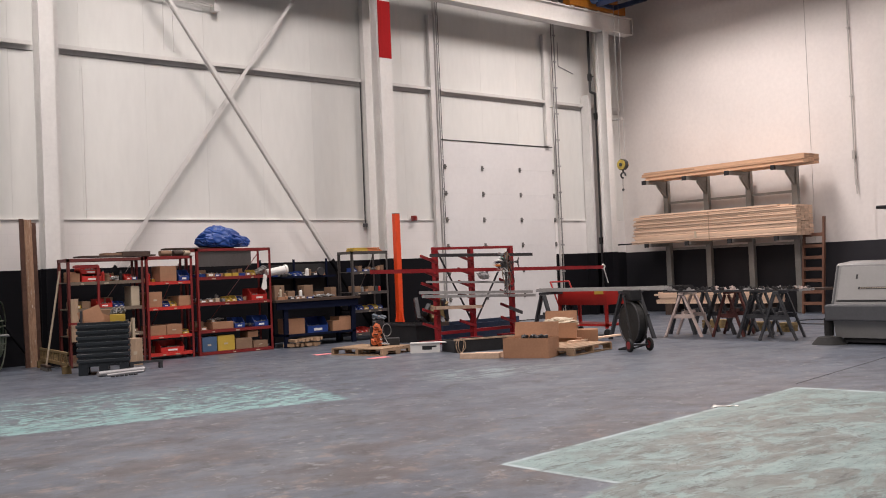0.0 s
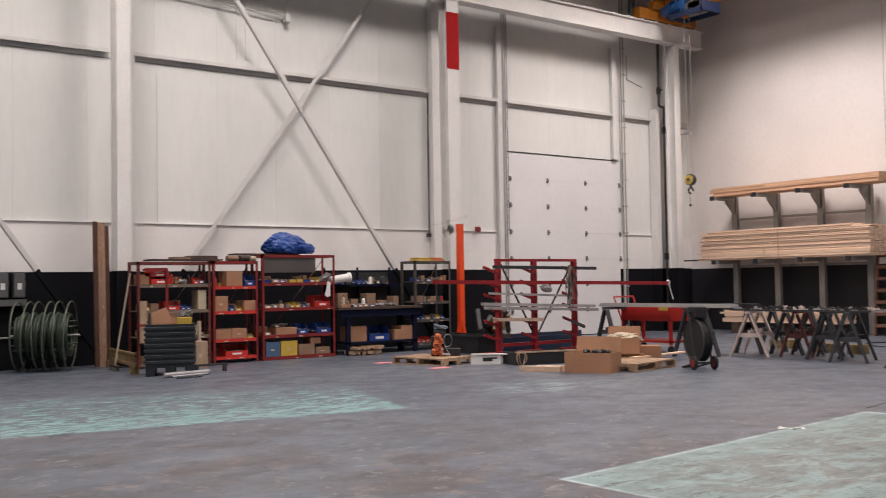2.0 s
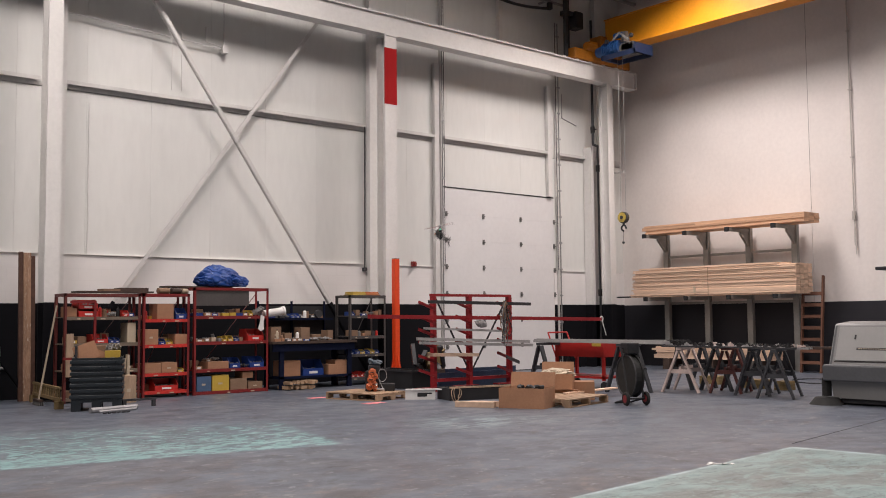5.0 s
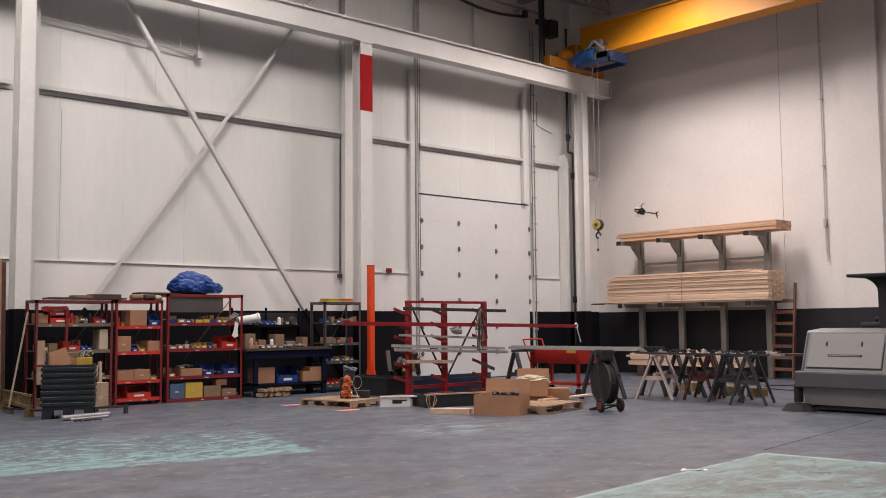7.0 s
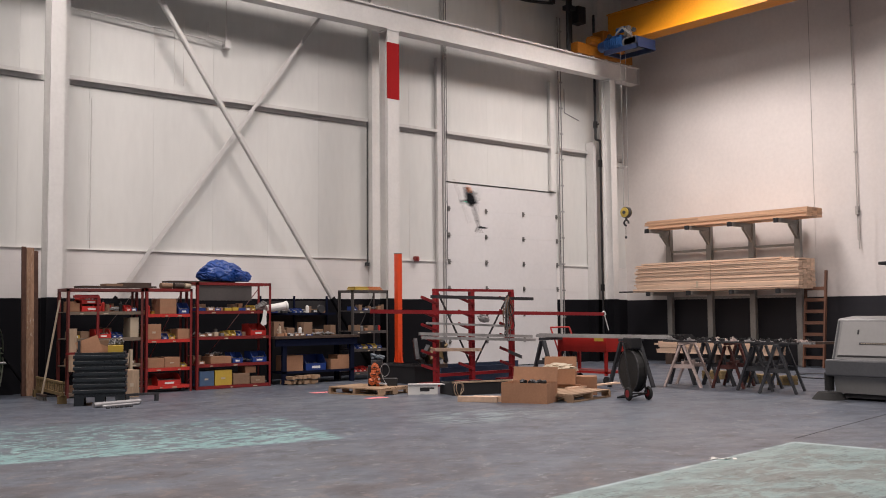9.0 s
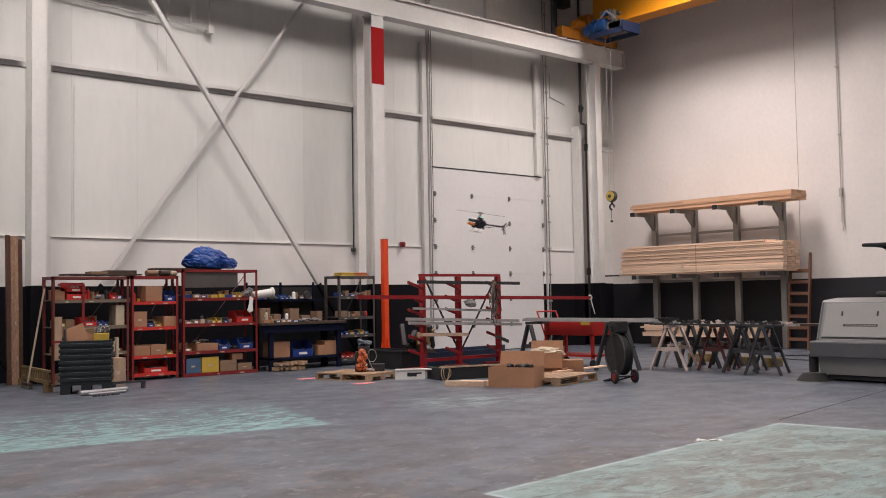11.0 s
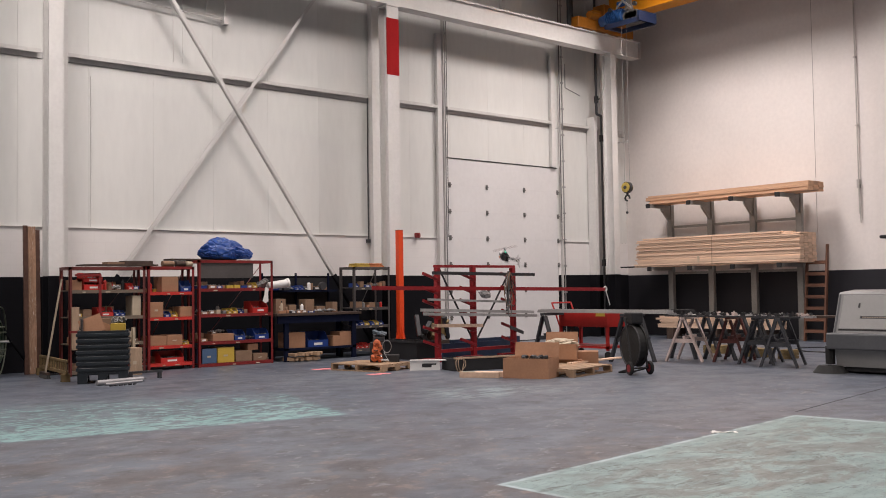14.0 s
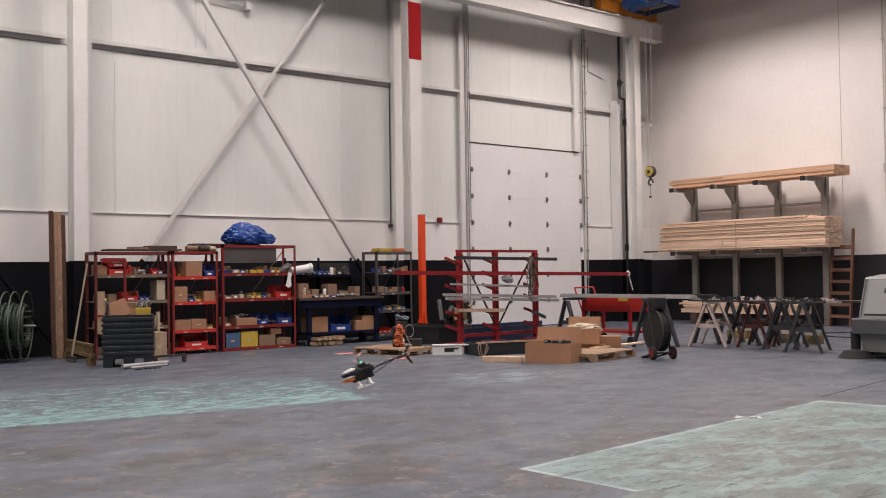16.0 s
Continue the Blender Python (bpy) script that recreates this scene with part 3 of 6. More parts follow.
for k in range(5):
    rod(bm, (-0.21, -0.52 + 0.08 * k, 0.24), (0.21, -0.52 + 0.08 * k, 0.24), 0.10 + 0.015 * (k % 2), seg=14)
prism(bm, [(-0.16, 0.42), (0.1, 0.42), (0.02, 0.7), (-0.08, 0.7)], -0.22, -0.12)
part("gearbox", bm, surface("hoist_grey", (0.17, 0.165, 0.16), 0.4, 0.3, vary=0.3, big=6), hoist)
bm = bmesh.new()
for dy in (-0.09, 0.07):
    rod(bm, (-0.06, dy, -3.95), (-0.06, dy, 0.1), 0.005, seg=6)
part("wire_rope", bm, M_GALV, hoist)
bm = bmesh.new()
for dx in (-0.12, 0.02):
    rod(bm, (dx - 0.012, 0, -4.12), (dx + 0.012, 0, -4.12), 0.125, seg=20)
part("hook_block", bm, surface("block_yellow", (0.50, 0.37, 0.07), 0.4, vary=0.2, big=7), hoist, "yellow round hook block")
bm = bmesh.new()
rod(bm, (-0.10, 0, -4.12), (0.0, 0, -4.12), 0.145, seg=20)
rod(bm, (-0.15, 0, -4.12), (0.05, 0, -4.12), 0.045, seg=14)
part("sheave", bm, M_DARK_STEEL, hoist)
bm = bmesh.new()
rod(bm, (-0.05, 0, -4.34), (-0.05, 0, -4.22), 0.03)
ring(bm, Matrix.Translation((-0.05, 0, -4.39)) @ pose(0, 0, 0, 0, 90, 0), 0.07, 0.024, 18, 8, 0.8)
rod(bm, (-0.05, 0.02, -4.46), (-0.05, 0.02, -4.72), 0.006, seg=6)
ball(bm, (-0.05, 0.02, -4.76), 0.035, seg=8)
part("hook", bm, M_DARK_STEEL, hoist)

fest = thing("festoon_cable", "black festoon cable sagging above the runway beam", "cable", 0, 17.62, 0)
bm = bmesh.new()
pts = [Vector((13.6 + 0.26 * i, 0, 9.52 - 0.13 * math.sin(math.pi * ((i * 0.26) % 2.6) / 2.6))) for i in range(21)]
for a, b in zip(pts, pts[1:]):
    rod(bm, a, b, 0.04, seg=8)
part("cable", bm, M_BLACK, fest)
for x in (13.6, 16.2, 18.8):
    boxes("trolley", M_DARK_STEEL, fest, (x - 0.06, x + 0.06, -0.05, 0.05, 9.5, 9.68))
boxes("track", M_GALV, fest, (13.0, 19.5, -0.03, 0.03, 9.68, 9.73))
for x in (13.6, 16.2, 18.8):
    boxes("hanger", M_GALV, fest, (x - 0.03, x + 0.03, -0.02, 0.398, 9.731, 9.77))
bm = bmesh.new()
bar(bm, (9.61, 5.62, 0.001), (13.4, 6.2, 0.001), 0.013, 0.002)
tagged(part("floor_joint", bm, surface("joint_filler", (0.035, 0.037, 0.042), 0.8)), "dark joint line in the concrete floor", "joint", "", "structure")

# ---- lumber rack on the east wall ----
M_RACK = surface("rack_grey", (0.27, 0.265, 0.25), 0.5, vary=0.15, big=3, worn=(0.12, 0.09, 0.07), wear=0.7)
M_WOOD = surface("fresh_lumber", (0.80, 0.565, 0.41), 0.65, vary=0.16, big=1.2, fine=9, bump=0.15, each=0.28, stretch=(8, 0.7, 8))
M_WOOD_X = surface("pallet_wood", (0.40, 0.265, 0.165), 0.7, vary=0.22, big=1.4, fine=9, bump=0.15, each=0.25)
M_WOOD_OR = surface("orange_lumber", (0.70, 0.42, 0.26), 0.65, vary=0.15, big=1.2, fine=9, bump=0.15, each=0.4, stretch=(8, 0.7, 8))
M_OLD_WOOD = surface("old_wood", (0.46, 0.325, 0.22), 0.75, vary=0.25, big=2, fine=12, bump=0.2, each=0.2, stretch=(6, 6, 0.8))
M_CREAM = surface("cream_card", (0.46, 0.38, 0.28), 0.7, vary=0.1)
M_DARK_WOOD = surface("dark_wood", (0.055, 0.033, 0.024), 0.75, vary=0.3, big=3, fine=14, bump=0.2)

rack = thing("lumber_rack", "grey steel cantilever lumber rack against the wall", "rack", 21.9, 14.5, 0)
for y in (16.30, 15.03, 13.78, 12.52):
    yy = y - 14.5
    boxes("upright", M_RACK, rack, (-0.12, 0.0, yy - 0.075, yy + 0.075, 0, 3.62), bevel=0.006)
    for z, reach in ((3.42, 1.0), (1.76, 1.0)):
        arm = boxes("arm", M_RACK, rack, (-reach, -0.12, yy - 0.045, yy + 0.045, z, z + 0.09))
        if z > 2:
            bm = bmesh.new()
            prism(bm, [(-0.12, z), (-0.46, z), (-0.46, z - 0.05), (-0.12, z - 0.36)], yy - 0.03, yy + 0.03)
            part("gusset", bm, M_RACK, arm)
        boxes("arm_end", M_BLACK, arm, (-reach - 0.05, -reach, yy - 0.055, yy + 0.055, z - 0.015, z + 0.095))
boxes("tie_bar", M_RACK, rack, (-0.06, 0.0, -2.0, 1.85, 2.9, 2.96))
boxes("tie_bar", M_RACK, rack, (-0.06, 0.0, -2.0, 1.85, 1.66, 1.72))


def lumber(name, label, x0, x1, y0, y1, z0, nz, th, width, material, n_loose):
    st = thing(name, label, "lumber", 0, 0, 0)
    rnd = random.Random(name + str(nz))
    for k in range(nz):
        x = x0
        while x < x1 - 0.02:
            w = min(width, x1 - x)
            j0, j1 = rnd.uniform(-0.012, 0.012), rnd.choice((0, 0, 0.03, -0.05, 0.09)) + rnd.uniform(-0.02, 0.02)
            out = rnd.choice((0, 0, 0.006, 0.014, -0.012)) if x == x0 else 0
            lo, hi = z0 + k * th + 0.0005, z0 + (k + 1) * th - rnd.choice((0.0008, 0.001, 0.0015, 0.003, 0.007))
            cuts = [y0 + j0, y1 + j1]
            if y1 - y0 > 4 and rnd.random() < 0.35:
                cuts.insert(1, y0 + rnd.uniform(1.2, 3.6))
            for c0, c1 in zip(cuts, cuts[1:]):
                bm = bmesh.new()
                verts = box(bm, x + 0.002 - out, x + w - 0.003 - out, c0 + 0.002, c1 - 0.002, lo, hi)
                warp = rnd.uniform(-0.002, 0.004)
                for v in verts:
                    if v.co.y < (c0 + c1) / 2:
                        v.co.z += warp
                part("board", bm, material, st)
            x += w
    if nz > 10:
        boxes("strap", M_OLD_WOOD, st, (x0 - 0.024, x0 - 0.02, (y0 + y1) / 2, (y0 + y1) / 2 + 0.018, z0, z0 + nz * th))
        boxes("tag", M_CREAM, st, (x0 - 0.026, x0 - 0.022, y0 + 2.75, y0 + 2.81, z0 + 0.08, z0 + 0.24), label="small pale paper tag")
    for k in range(n_loose):
        y = rnd.uniform(y0 + 0.1, y0 + 1.0)
        boxes("board", material, st, (x0 + k * 0.15, x0 + 0.13 + k * 0.15, y, y1 - rnd.uniform(0.1, 0.9), z0 + nz * th + 0.001, z0 + nz * th + th))
    return st


lumber("lumber_stack", "thick stack of fresh pale boards on the rack's lower arms", 20.98, 21.72, 12.04, 16.78, 1.851, 17, 0.042, 0.185, M_WOOD, 3)
lumber("lumber_stack", "shallow stack of orange-toned boards on the rack's upper arms", 21.0, 21.7, 11.80, 16.36, 3.516, 5, 0.044, 0.235, M_WOOD_OR, 0)
bm = bmesh.new()
rod(bm, (21.1, 16.8, 1.872), (21.1, 17.6, 1.872), 0.02)
box(bm, 21.05, 21.15, 16.79, 16.83, 1.85, 1.9)
tagged(part("steel_pipe", bm, M_DARK_STEEL), "thin steel pipe sticking out of the lumber rack", "pipe")
lumber("lumber_stack", "low pile of boards on dark timbers below the rack", 20.7, 21.25, 12.6, 15.9, 0.281, 6, 0.05, 0.14, M_WOOD, 1)
for ly in (12.9, 14.2, 15.5):
    bm = bmesh.new()
    box(bm, 20.62, 21.3, ly - 0.1, ly + 0.1, 0, 0.28, bevel=0.008)
    tagged(part("timber_bearer", bm, M_DARK_WOOD), "dark timber bearer under the board pile", "timber", "timber bearers")
M_TIMBER_Y = surface("yellowed_timber", (0.26, 0.18, 0.075), 0.75, vary=0.25, big=3, each=0.3)
for lx, ly, l in ((16.3, 10.1, 0.5), (16.7, 11.3, 0.45), (16.2, 9.55, 0.25)):
    bm = bmesh.new()
    for k in range(3):
        box(bm, lx, lx + 0.3, ly, ly + l, k * 0.055, k * 0.055 + 0.05)
    tagged(part("timber_block", bm, M_TIMBER_Y), "short yellowed timber blocks on the floor", "timber", "timber blocks")

lad = thing("wooden_ladder", "worn brown wooden ladder leaning on the wall", "ladder", 21.45, 12.0, 0)
lean = pose(0, 0, 0, 0, 6, 0)
for y in (-0.25, 0.25):
    bm = bmesh.new()
    box(bm, -0.04, 0.04, y - 0.02, y + 0.02, 0, 2.28 if y < 0 else 1.95, m=lean)
    part("rail", bm, surface("ladder_wood", (0.15, 0.065, 0.038), 0.6, vary=0.2) if y < 0 else bpy.data.materials["ladder_wood"], lad)
for k in range(7):
    bm = bmesh.new()
    box(bm, -0.045, 0.045, -0.23, 0.23, 0.2 + k * 0.27, 0.275 + k * 0.27, m=lean)
    part("rung", bm, bpy.data.materials["ladder_wood"], lad)

# ---- shelving along the north wall ----
M_RED = surface("shelf_red", (0.50, 0.030, 0.022), 0.45, vary=0.18, big=3, fine=18, worn=(0.12, 0.05, 0.04), wear=0.7)
M_RED_DK = surface("shelf_dark_red", (0.19, 0.014, 0.014), 0.45, vary=0.2, big=3, fine=18)
M_BEIGE = surface("shelf_beige", (0.15, 0.115, 0.085), 0.6, vary=0.15, big=3)
M_NAVY = surface("bench_navy", (0.004, 0.007, 0.024), 0.8, vary=0.2, big=3)
M_NAVY.node_tree.nodes["Principled BSDF"].inputs["Specular IOR Level"].default_value = 0.12
M_GREY_SH = surface("shelf_dark_grey", (0.07, 0.062, 0.06), 0.5, vary=0.2, big=3)
M_CARD = surface("cardboard", (0.37, 0.192, 0.108), 0.8, vary=0.12, big=2.5, fine=30, bump=0.08, each=0.15)
# Darker cardboard copy; on the shelves and workbench it stands in for their shade.
M_CARD_D = surface("dark_cardboard", (0.22, 0.135, 0.085), 0.8, vary=0.15, big=2.5)
M_BIN_R = surface("bin_red", (0.48, 0.025, 0.02), 0.4, vary=0.08)
M_BIN_B = surface("bin_blue", (0.011, 0.040, 0.20), 0.4, vary=0.1)
M_BIN_Y = surface("bin_yellow", (0.50, 0.34, 0.05), 0.45, vary=0.1)
M_WHITE = surface("white_plastic", (0.72, 0.71, 0.69), 0.4, vary=0.05)
M_CLEAR = surface("grey_clutter", (0.19, 0.185, 0.18), 0.5, vary=0.3, big=8)


def shelf_unit(label, x0, x1, y0, y1, h, levels, m_post, m_shelf, category="shelf", braces=True, top=True):
    s = thing("shelving_unit", label, category, x0, y0, 0, group="shelving along the wall")
    w, d = x1 - x0, y1 - y0
    for px in (0, w - 0.045):
        for py in (0, d - 0.045):
            bm = bmesh.new()
            box(bm, px, px + 0.045, py, py + 0.006, 0, h)
            box(bm, px if px == 0 else px + 0.039, (px if px == 0 else px + 0.039) + 0.006, py, py + 0.045, 0, h)
            part("post", bm, m_post, s)
    for z in levels:
        bm = bmesh.new()
        box(bm, 0.008, w - 0.008, 0.008, d - 0.008, z - 0.018, z)
        box(bm, 0.008, w - 0.008, 0.007, 0.022, z - 0.055, z - 0.018)
        sh = part("shelf", bm, m_shelf, s)
        for k in range(2):
            lx = 0.1 + (w - 0.25) * ((0.37 * k + 1.7 * z + 0.29 * x0) % 1.0)
            boxes("label_card", M_CREAM, sh, (lx, lx + 0.05 + 0.03 * (k % 2), 0.004, 0.0065, z - 0.046, z - 0.026), label="small white shelf label")
    if top:
        bm = bmesh.new()
        box(bm, 0.0, w, 0.0, 0.03, h - 0.05, h)
        box(bm, 0.0, w, d - 0.03, d, h - 0.05, h)
        box(bm, 0.0, 0.03, 0.03, d - 0.03, h - 0.05, h)
        box(bm, w - 0.03, w, 0.03, d - 0.03, h - 0.05, h)
        part("top_frame", bm, m_post, s)
    if braces:
        bm = bmesh.new()
        bar(bm, (0.02, d - 0.02, 0.1), (w - 0.02, d - 0.02, h - 0.1), 0.004, 0.03, (0, 1, 0))
        part("back_brace", bm, m_post, s)
    return s


SY0, SY1 = 16.5, 16.98
LA, LB, LC = (0.08, 0.53, 0.98, 1.43), (0.12, 0.43, 0.93, 1.38), (0.06, 0.46, 0.96, 1.43)
shelf_unit("red steel shelving with beige shelves, crowded with parts", 5.80, 7.12, SY0, SY1, 1.82, LA, surface("shelf_brown_red", (0.13, 0.024, 0.02), 0.5, vary=0.25, big=3, fine=18), M_BEIGE)
shelf_unit("bright red steel shelving holding cartons and bins", 7.16, 8.04, SY0, SY1, 1.83, LB, M_RED_DK, M_RED)
shelf_unit("tall dark red steel shelving with a tarpaulin on top", 8.12, 9.66, SY0, SY1, 1.95, LC, M_RED_DK, M_RED_DK)
shelf_unit("dark grey steel shelving with small parts boxes", 11.60, 12.52, 16.58, 17.1, 1.84, (0.16, 0.63, 1.0, 1.42, 1.83), M_GREY_SH, M_GREY_SH)
boxes_ob = boxes("back_panel", M_GREY_SH, None, (8.16, 9.25, 16.52, 16.54, 1.62, 1.92))
tagged(boxes_ob, "dark grey board fixed between the shelf posts", "board")
boxes_ob = boxes("top_board", M_CARD_D, None, (6.5, 6.8, 16.62, 16.9, 1.871, 1.91))
tagged(boxes_ob, "brown board lying on top of the shelving", "board", "loose boards")
for rx0, rx1, ry, mr, nm in ((7.52, 7.74, 16.7, M_CARD_D, "brown"), (7.76, 7.95, 16.68, M_DARK_WOOD, "dark"), (7.98, 8.10, 16.72, M_CREAM, "pale")):
    bm = bmesh.new()
    rod(bm, (rx0, ry, 1.885), (rx1, ry + 0.03, 1.885), 0.052, seg=14)
    rod(bm, (rx0 - 0.004, ry, 1.885), (rx1 + 0.004, ry + 0.03, 1.885), 0.03, seg=12)
    tagged(part("material_roll", bm, mr, smooth=True), "short %s roll lying on top of the shelving" % nm, "roll", "rolls on the shelving")
boxes_ob = boxes("roll_board", M_DARK_WOOD, None, (7.45, 8.1, 16.55, 16.85, 1.8305, 1.832))
tagged(boxes_ob, "thin dark board under the rolls", "board")
boxes_ob = boxes("top_board", M_DARK_WOOD, None, (6.1, 7.4, 16.6, 17.05, 1.842, 1.87), (6.8, 7.3, 16.6, 16.9, 1.871, 1.93))
tagged(boxes_ob, "dark boards lying on top of the shelving", "board", "loose boards")
boxes_ob = boxes("top_board", M_DARK_WOOD, None, (7.7, 9.0, 16.7, 17.05, 1.952, 1.98))
tagged(boxes_ob, "dark board lying on top of the shelving", "board", "loose boards")

bench = thing("workbench", "navy steel workbench with a riser shelf of parts", "workbench", 9.70, 16.42, 0)
boxes("worktop", M_DARK_WOOD, bench, (0, 1.97, 0, 0.7, 0.88, 0.93), bevel=0.004)
boxes("front_rail", M_NAVY, bench, (0.04, 1.93, 0.03, 0.07, 0.74, 0.88))
for lx in (0.2, 1.78):
    for ly in (0.05, 0.6):
        boxes("leg", M_NAVY, bench, (lx, lx + 0.09, ly, ly + 0.06, 0, 0.88))
boxes("lower_shelf", M_NAVY, bench, (0.2, 1.87, 0.05, 0.66, 0.21, 0.25))
boxes("riser_shelf", M_NAVY, bench, (0.02, 1.62, 0.35, 0.7, 1.34, 1.38))
for lx in (0.03, 0.8, 1.58):
    boxes("riser_post", M_NAVY, bench, (lx, lx + 0.03, 0.62, 0.66, 0.93, 1.72))
boxes("riser_back", M_BLACK, bench, (0.02, 1.62, 0.67, 0.69, 0.93, 1.62))


def carton(x, y, z, w, d, h, rz=0, material=None, label="brown cardboard carton on the shelf", flaps=False, group="cartons"):
    c = thing("carton", label, "box", x, y, z, rz, group)
    m = material or M_CARD
    t = 0.006
    bm = bmesh.new()
    if flaps:
        box(bm, 0, w, 0, d, 0, t)
        box(bm, 0, w, 0, t, t, h)
        box(bm, 0, w, d - t, d, t, h)
        box(bm, 0, t, t, d - t, t, h)
        box(bm, w - t, w, t, d - t, t, h)
    else:
        box(bm, 0, w, 0, d, 0, h, bevel=0.004)
    part("shell", bm, m, c)
    if flaps:
        for name, mm in (("back", pose(0, d, h, -14)),):
            bm = bmesh.new()
            box(bm, 0.004, w - 0.004, -t / 2, t / 2, 0.002, d * 0.44, m=mm)
            part("flap", bm, m, c)
    elif w > 0.2 and int(x * 100) % 2:
        boxes("tape", M_CREAM, c, (w * 0.35, w * 0.6, -0.002, 0.0, h * 0.4, h * 0.52))
    return c


def parts_bin(x, y, z, w, d, h, material, label, group="parts bins"):
    b = thing("parts_bin", label, "bin", x, y, z, 0, group)
    t = 0.006
    bm = bmesh.new()
    box(bm, 0, w, 0, d, 0, t)
    box(bm, 0, w, 0, t, t, h * 0.45)
    box(bm, 0, w, d - t, d, t, h)
    for xs in (0, w - t):
        prism(bm, [(0, t), (d, t), (d, h), (d * 0.35, h), (0, h * 0.45)], xs, xs + t, m=Matrix(((0, 1, 0, 0), (1, 0, 0, 0), (0, 0, 1, 0), (0, 0, 0, 1))))
    part("tray", bm, material, b)
    boxes("label_card", M_WHITE, b, (w * 0.3, w * 0.7, -0.003, 0.0, h * 0.12, h * 0.28), label="white paper label")
    bm = bmesh.new()
    box(bm, t * 2, w - t * 2, t * 2, d - t * 2, t, h * 0.3)
    bits(bm, random.Random(int(x * 1000)), w, d * 0.8, h * 0.36, 8 if w < 0.2 else 16, min(0.022, w * 0.16))
    part("contents", bm, M_CLEAR, b)
    return b


def bottle(x, y, z, r, h, material, label, group="bottles and cans"):
    b = thing("bottle", label, "bottle", x, y, z, 0, group)
    bm = bmesh.new()
    rod(bm, (0, 0, 0), (0, 0, h * 0.72), r, seg=12)
    rod(bm, (0, 0, h * 0.72), (0, 0, h * 0.86), r, r * 0.45, seg=12)
    part("body", bm, material, b, smooth=True)
    bm = bmesh.new()
    rod(bm, (0, 0, h * 0.86), (0, 0, h), r * 0.42, seg=10)
    part("cap", bm, M_BLACK, b)
    return b


BINS = {"red": M_BIN_R, "blue": M_BIN_B, "yellow": M_BIN_Y}


def bits(bm, r, w, d, z, n, size):
    """Small loose pieces lying in a heap."""
    for i in range(n):
        m = pose(r.uniform(0.1, 0.9) * w, r.uniform(0.1, 0.9) * d, z + r.uniform(0, size), r.uniform(-35, 35), r.uniform(-35, 35), r.uniform(0, 180))
        if i % 3:
            box(bm, -size * r.uniform(0.6, 1.6), size, -size * 0.45, size * 0.45, -size * 0.4, size * 0.4, m=m)
        else:
            rod(bm, m @ Vector((-size * 1.5, 0, 0)), m @ Vector((size * 1.5, 0, 0)), size * 0.4, seg=7)


def fill(x0, x1, y, z, hmax, seed, mix):
    """A crowded stretch of shelf: cartons, bins, trays, packs, cans and loose hardware side by side."""
    r = random.Random(seed)
    x = x0
    while x < x1 - 0.05:
        k = r.choice(mix)
        if k in ("cream", "hw") and r.random() < 0.4:
            k = "tray"
        yy = y + r.uniform(0.0, 0.06)
        if k in BINS:
            w = r.uniform(0.085, 0.13)
            if x + w > x1:
                break
            parts_bin(x, yy, z, w, 0.22, r.uniform(0.07, 0.11), BINS[k], "small %s plastic parts bin with a label" % k)
        elif k == "card":
            w = r.uniform(0.12, 0.2)
            if x + w > x1:
                break
            carton(x, yy + 0.01, z, w - 0.015, 0.2, min(hmax, r.uniform(0.09, 0.2)), r.uniform(-5, 5), r.choice((M_CARD, M_CARD_D, M_CARD_D)))
        elif k == "cream":
            w = r.uniform(0.05, 0.1)
            if x + w > x1:
                break
            carton(x, yy + 0.01, z, w - 0.01, 0.12, min(hmax, r.uniform(0.05, 0.14)), r.uniform(-9, 9), r.choice((M_CREAM, M_CARD, M_CARD_D, M_CLEAR, M_DARK_STEEL)), "small packet standing on the shelf", group="packets")
        elif k == "bottle":
            w = r.uniform(0.05, 0.08)
            bottle(x + w / 2, yy + 0.06, z, w / 2, min(hmax, r.uniform(0.1, 0.2)), r.choice((M_WHITE, M_CLEAR, M_CLEAR, M_BIN_R, M_CARD_D, M_BLACK)), "small bottle standing on the shelf")
        elif k == "tray":
            w = r.uniform(0.09, 0.15)
            if x + w > x1:
                break
            tr = thing("parts_tray", "low open tray of loose small parts on the shelf", "tray", x, yy, z, r.uniform(-4, 4), "parts trays")
            h = r.uniform(0.035, 0.06)
            boxes("tray", r.choice((M_CARD_D, M_DARK_STEEL, M_CARD, M_BIN_Y, M_BIN_B)), tr, (0, w, 0, 0.2, 0, 0.004), (0, w, 0, 0.004, 0.004, h), (0, w, 0.196, 0.2, 0.004, h), (0, 0.004, 0.004, 0.196, 0.004, h), (w - 0.004, w, 0.004, 0.196, 0.004, h))
            bm = bmesh.new()
            bits(bm, r, w, 0.17, h * 0.75, 12, 0.018)
            part("parts", bm, r.choice((M_CLEAR, M_DARK_STEEL, M_GALV, M_CREAM, M_CARD_D)), tr)
            if r.random() < 0.6:
                boxes("label_card", M_WHITE, tr, (w * 0.2, w * 0.75, -0.003, -0.0005, h * 0.2, h * 0.8))
        else:
            w = r.uniform(0.11, 0.2)
            if x + w > x1:
                break
            t = thing("hardware_pile", "loose grey metal hardware heaped on the shelf", "hardware", x, yy, z, 0, "hardware heaps")
            bm = bmesh.new()
            bits(bm, r, w, 0.2, 0.03, 16, 0.026)
            part("pieces", bm, r.choice((M_CLEAR, M_DARK_STEEL, M_GALV)), t)
        x += w + r.uniform(0.002, 0.02)


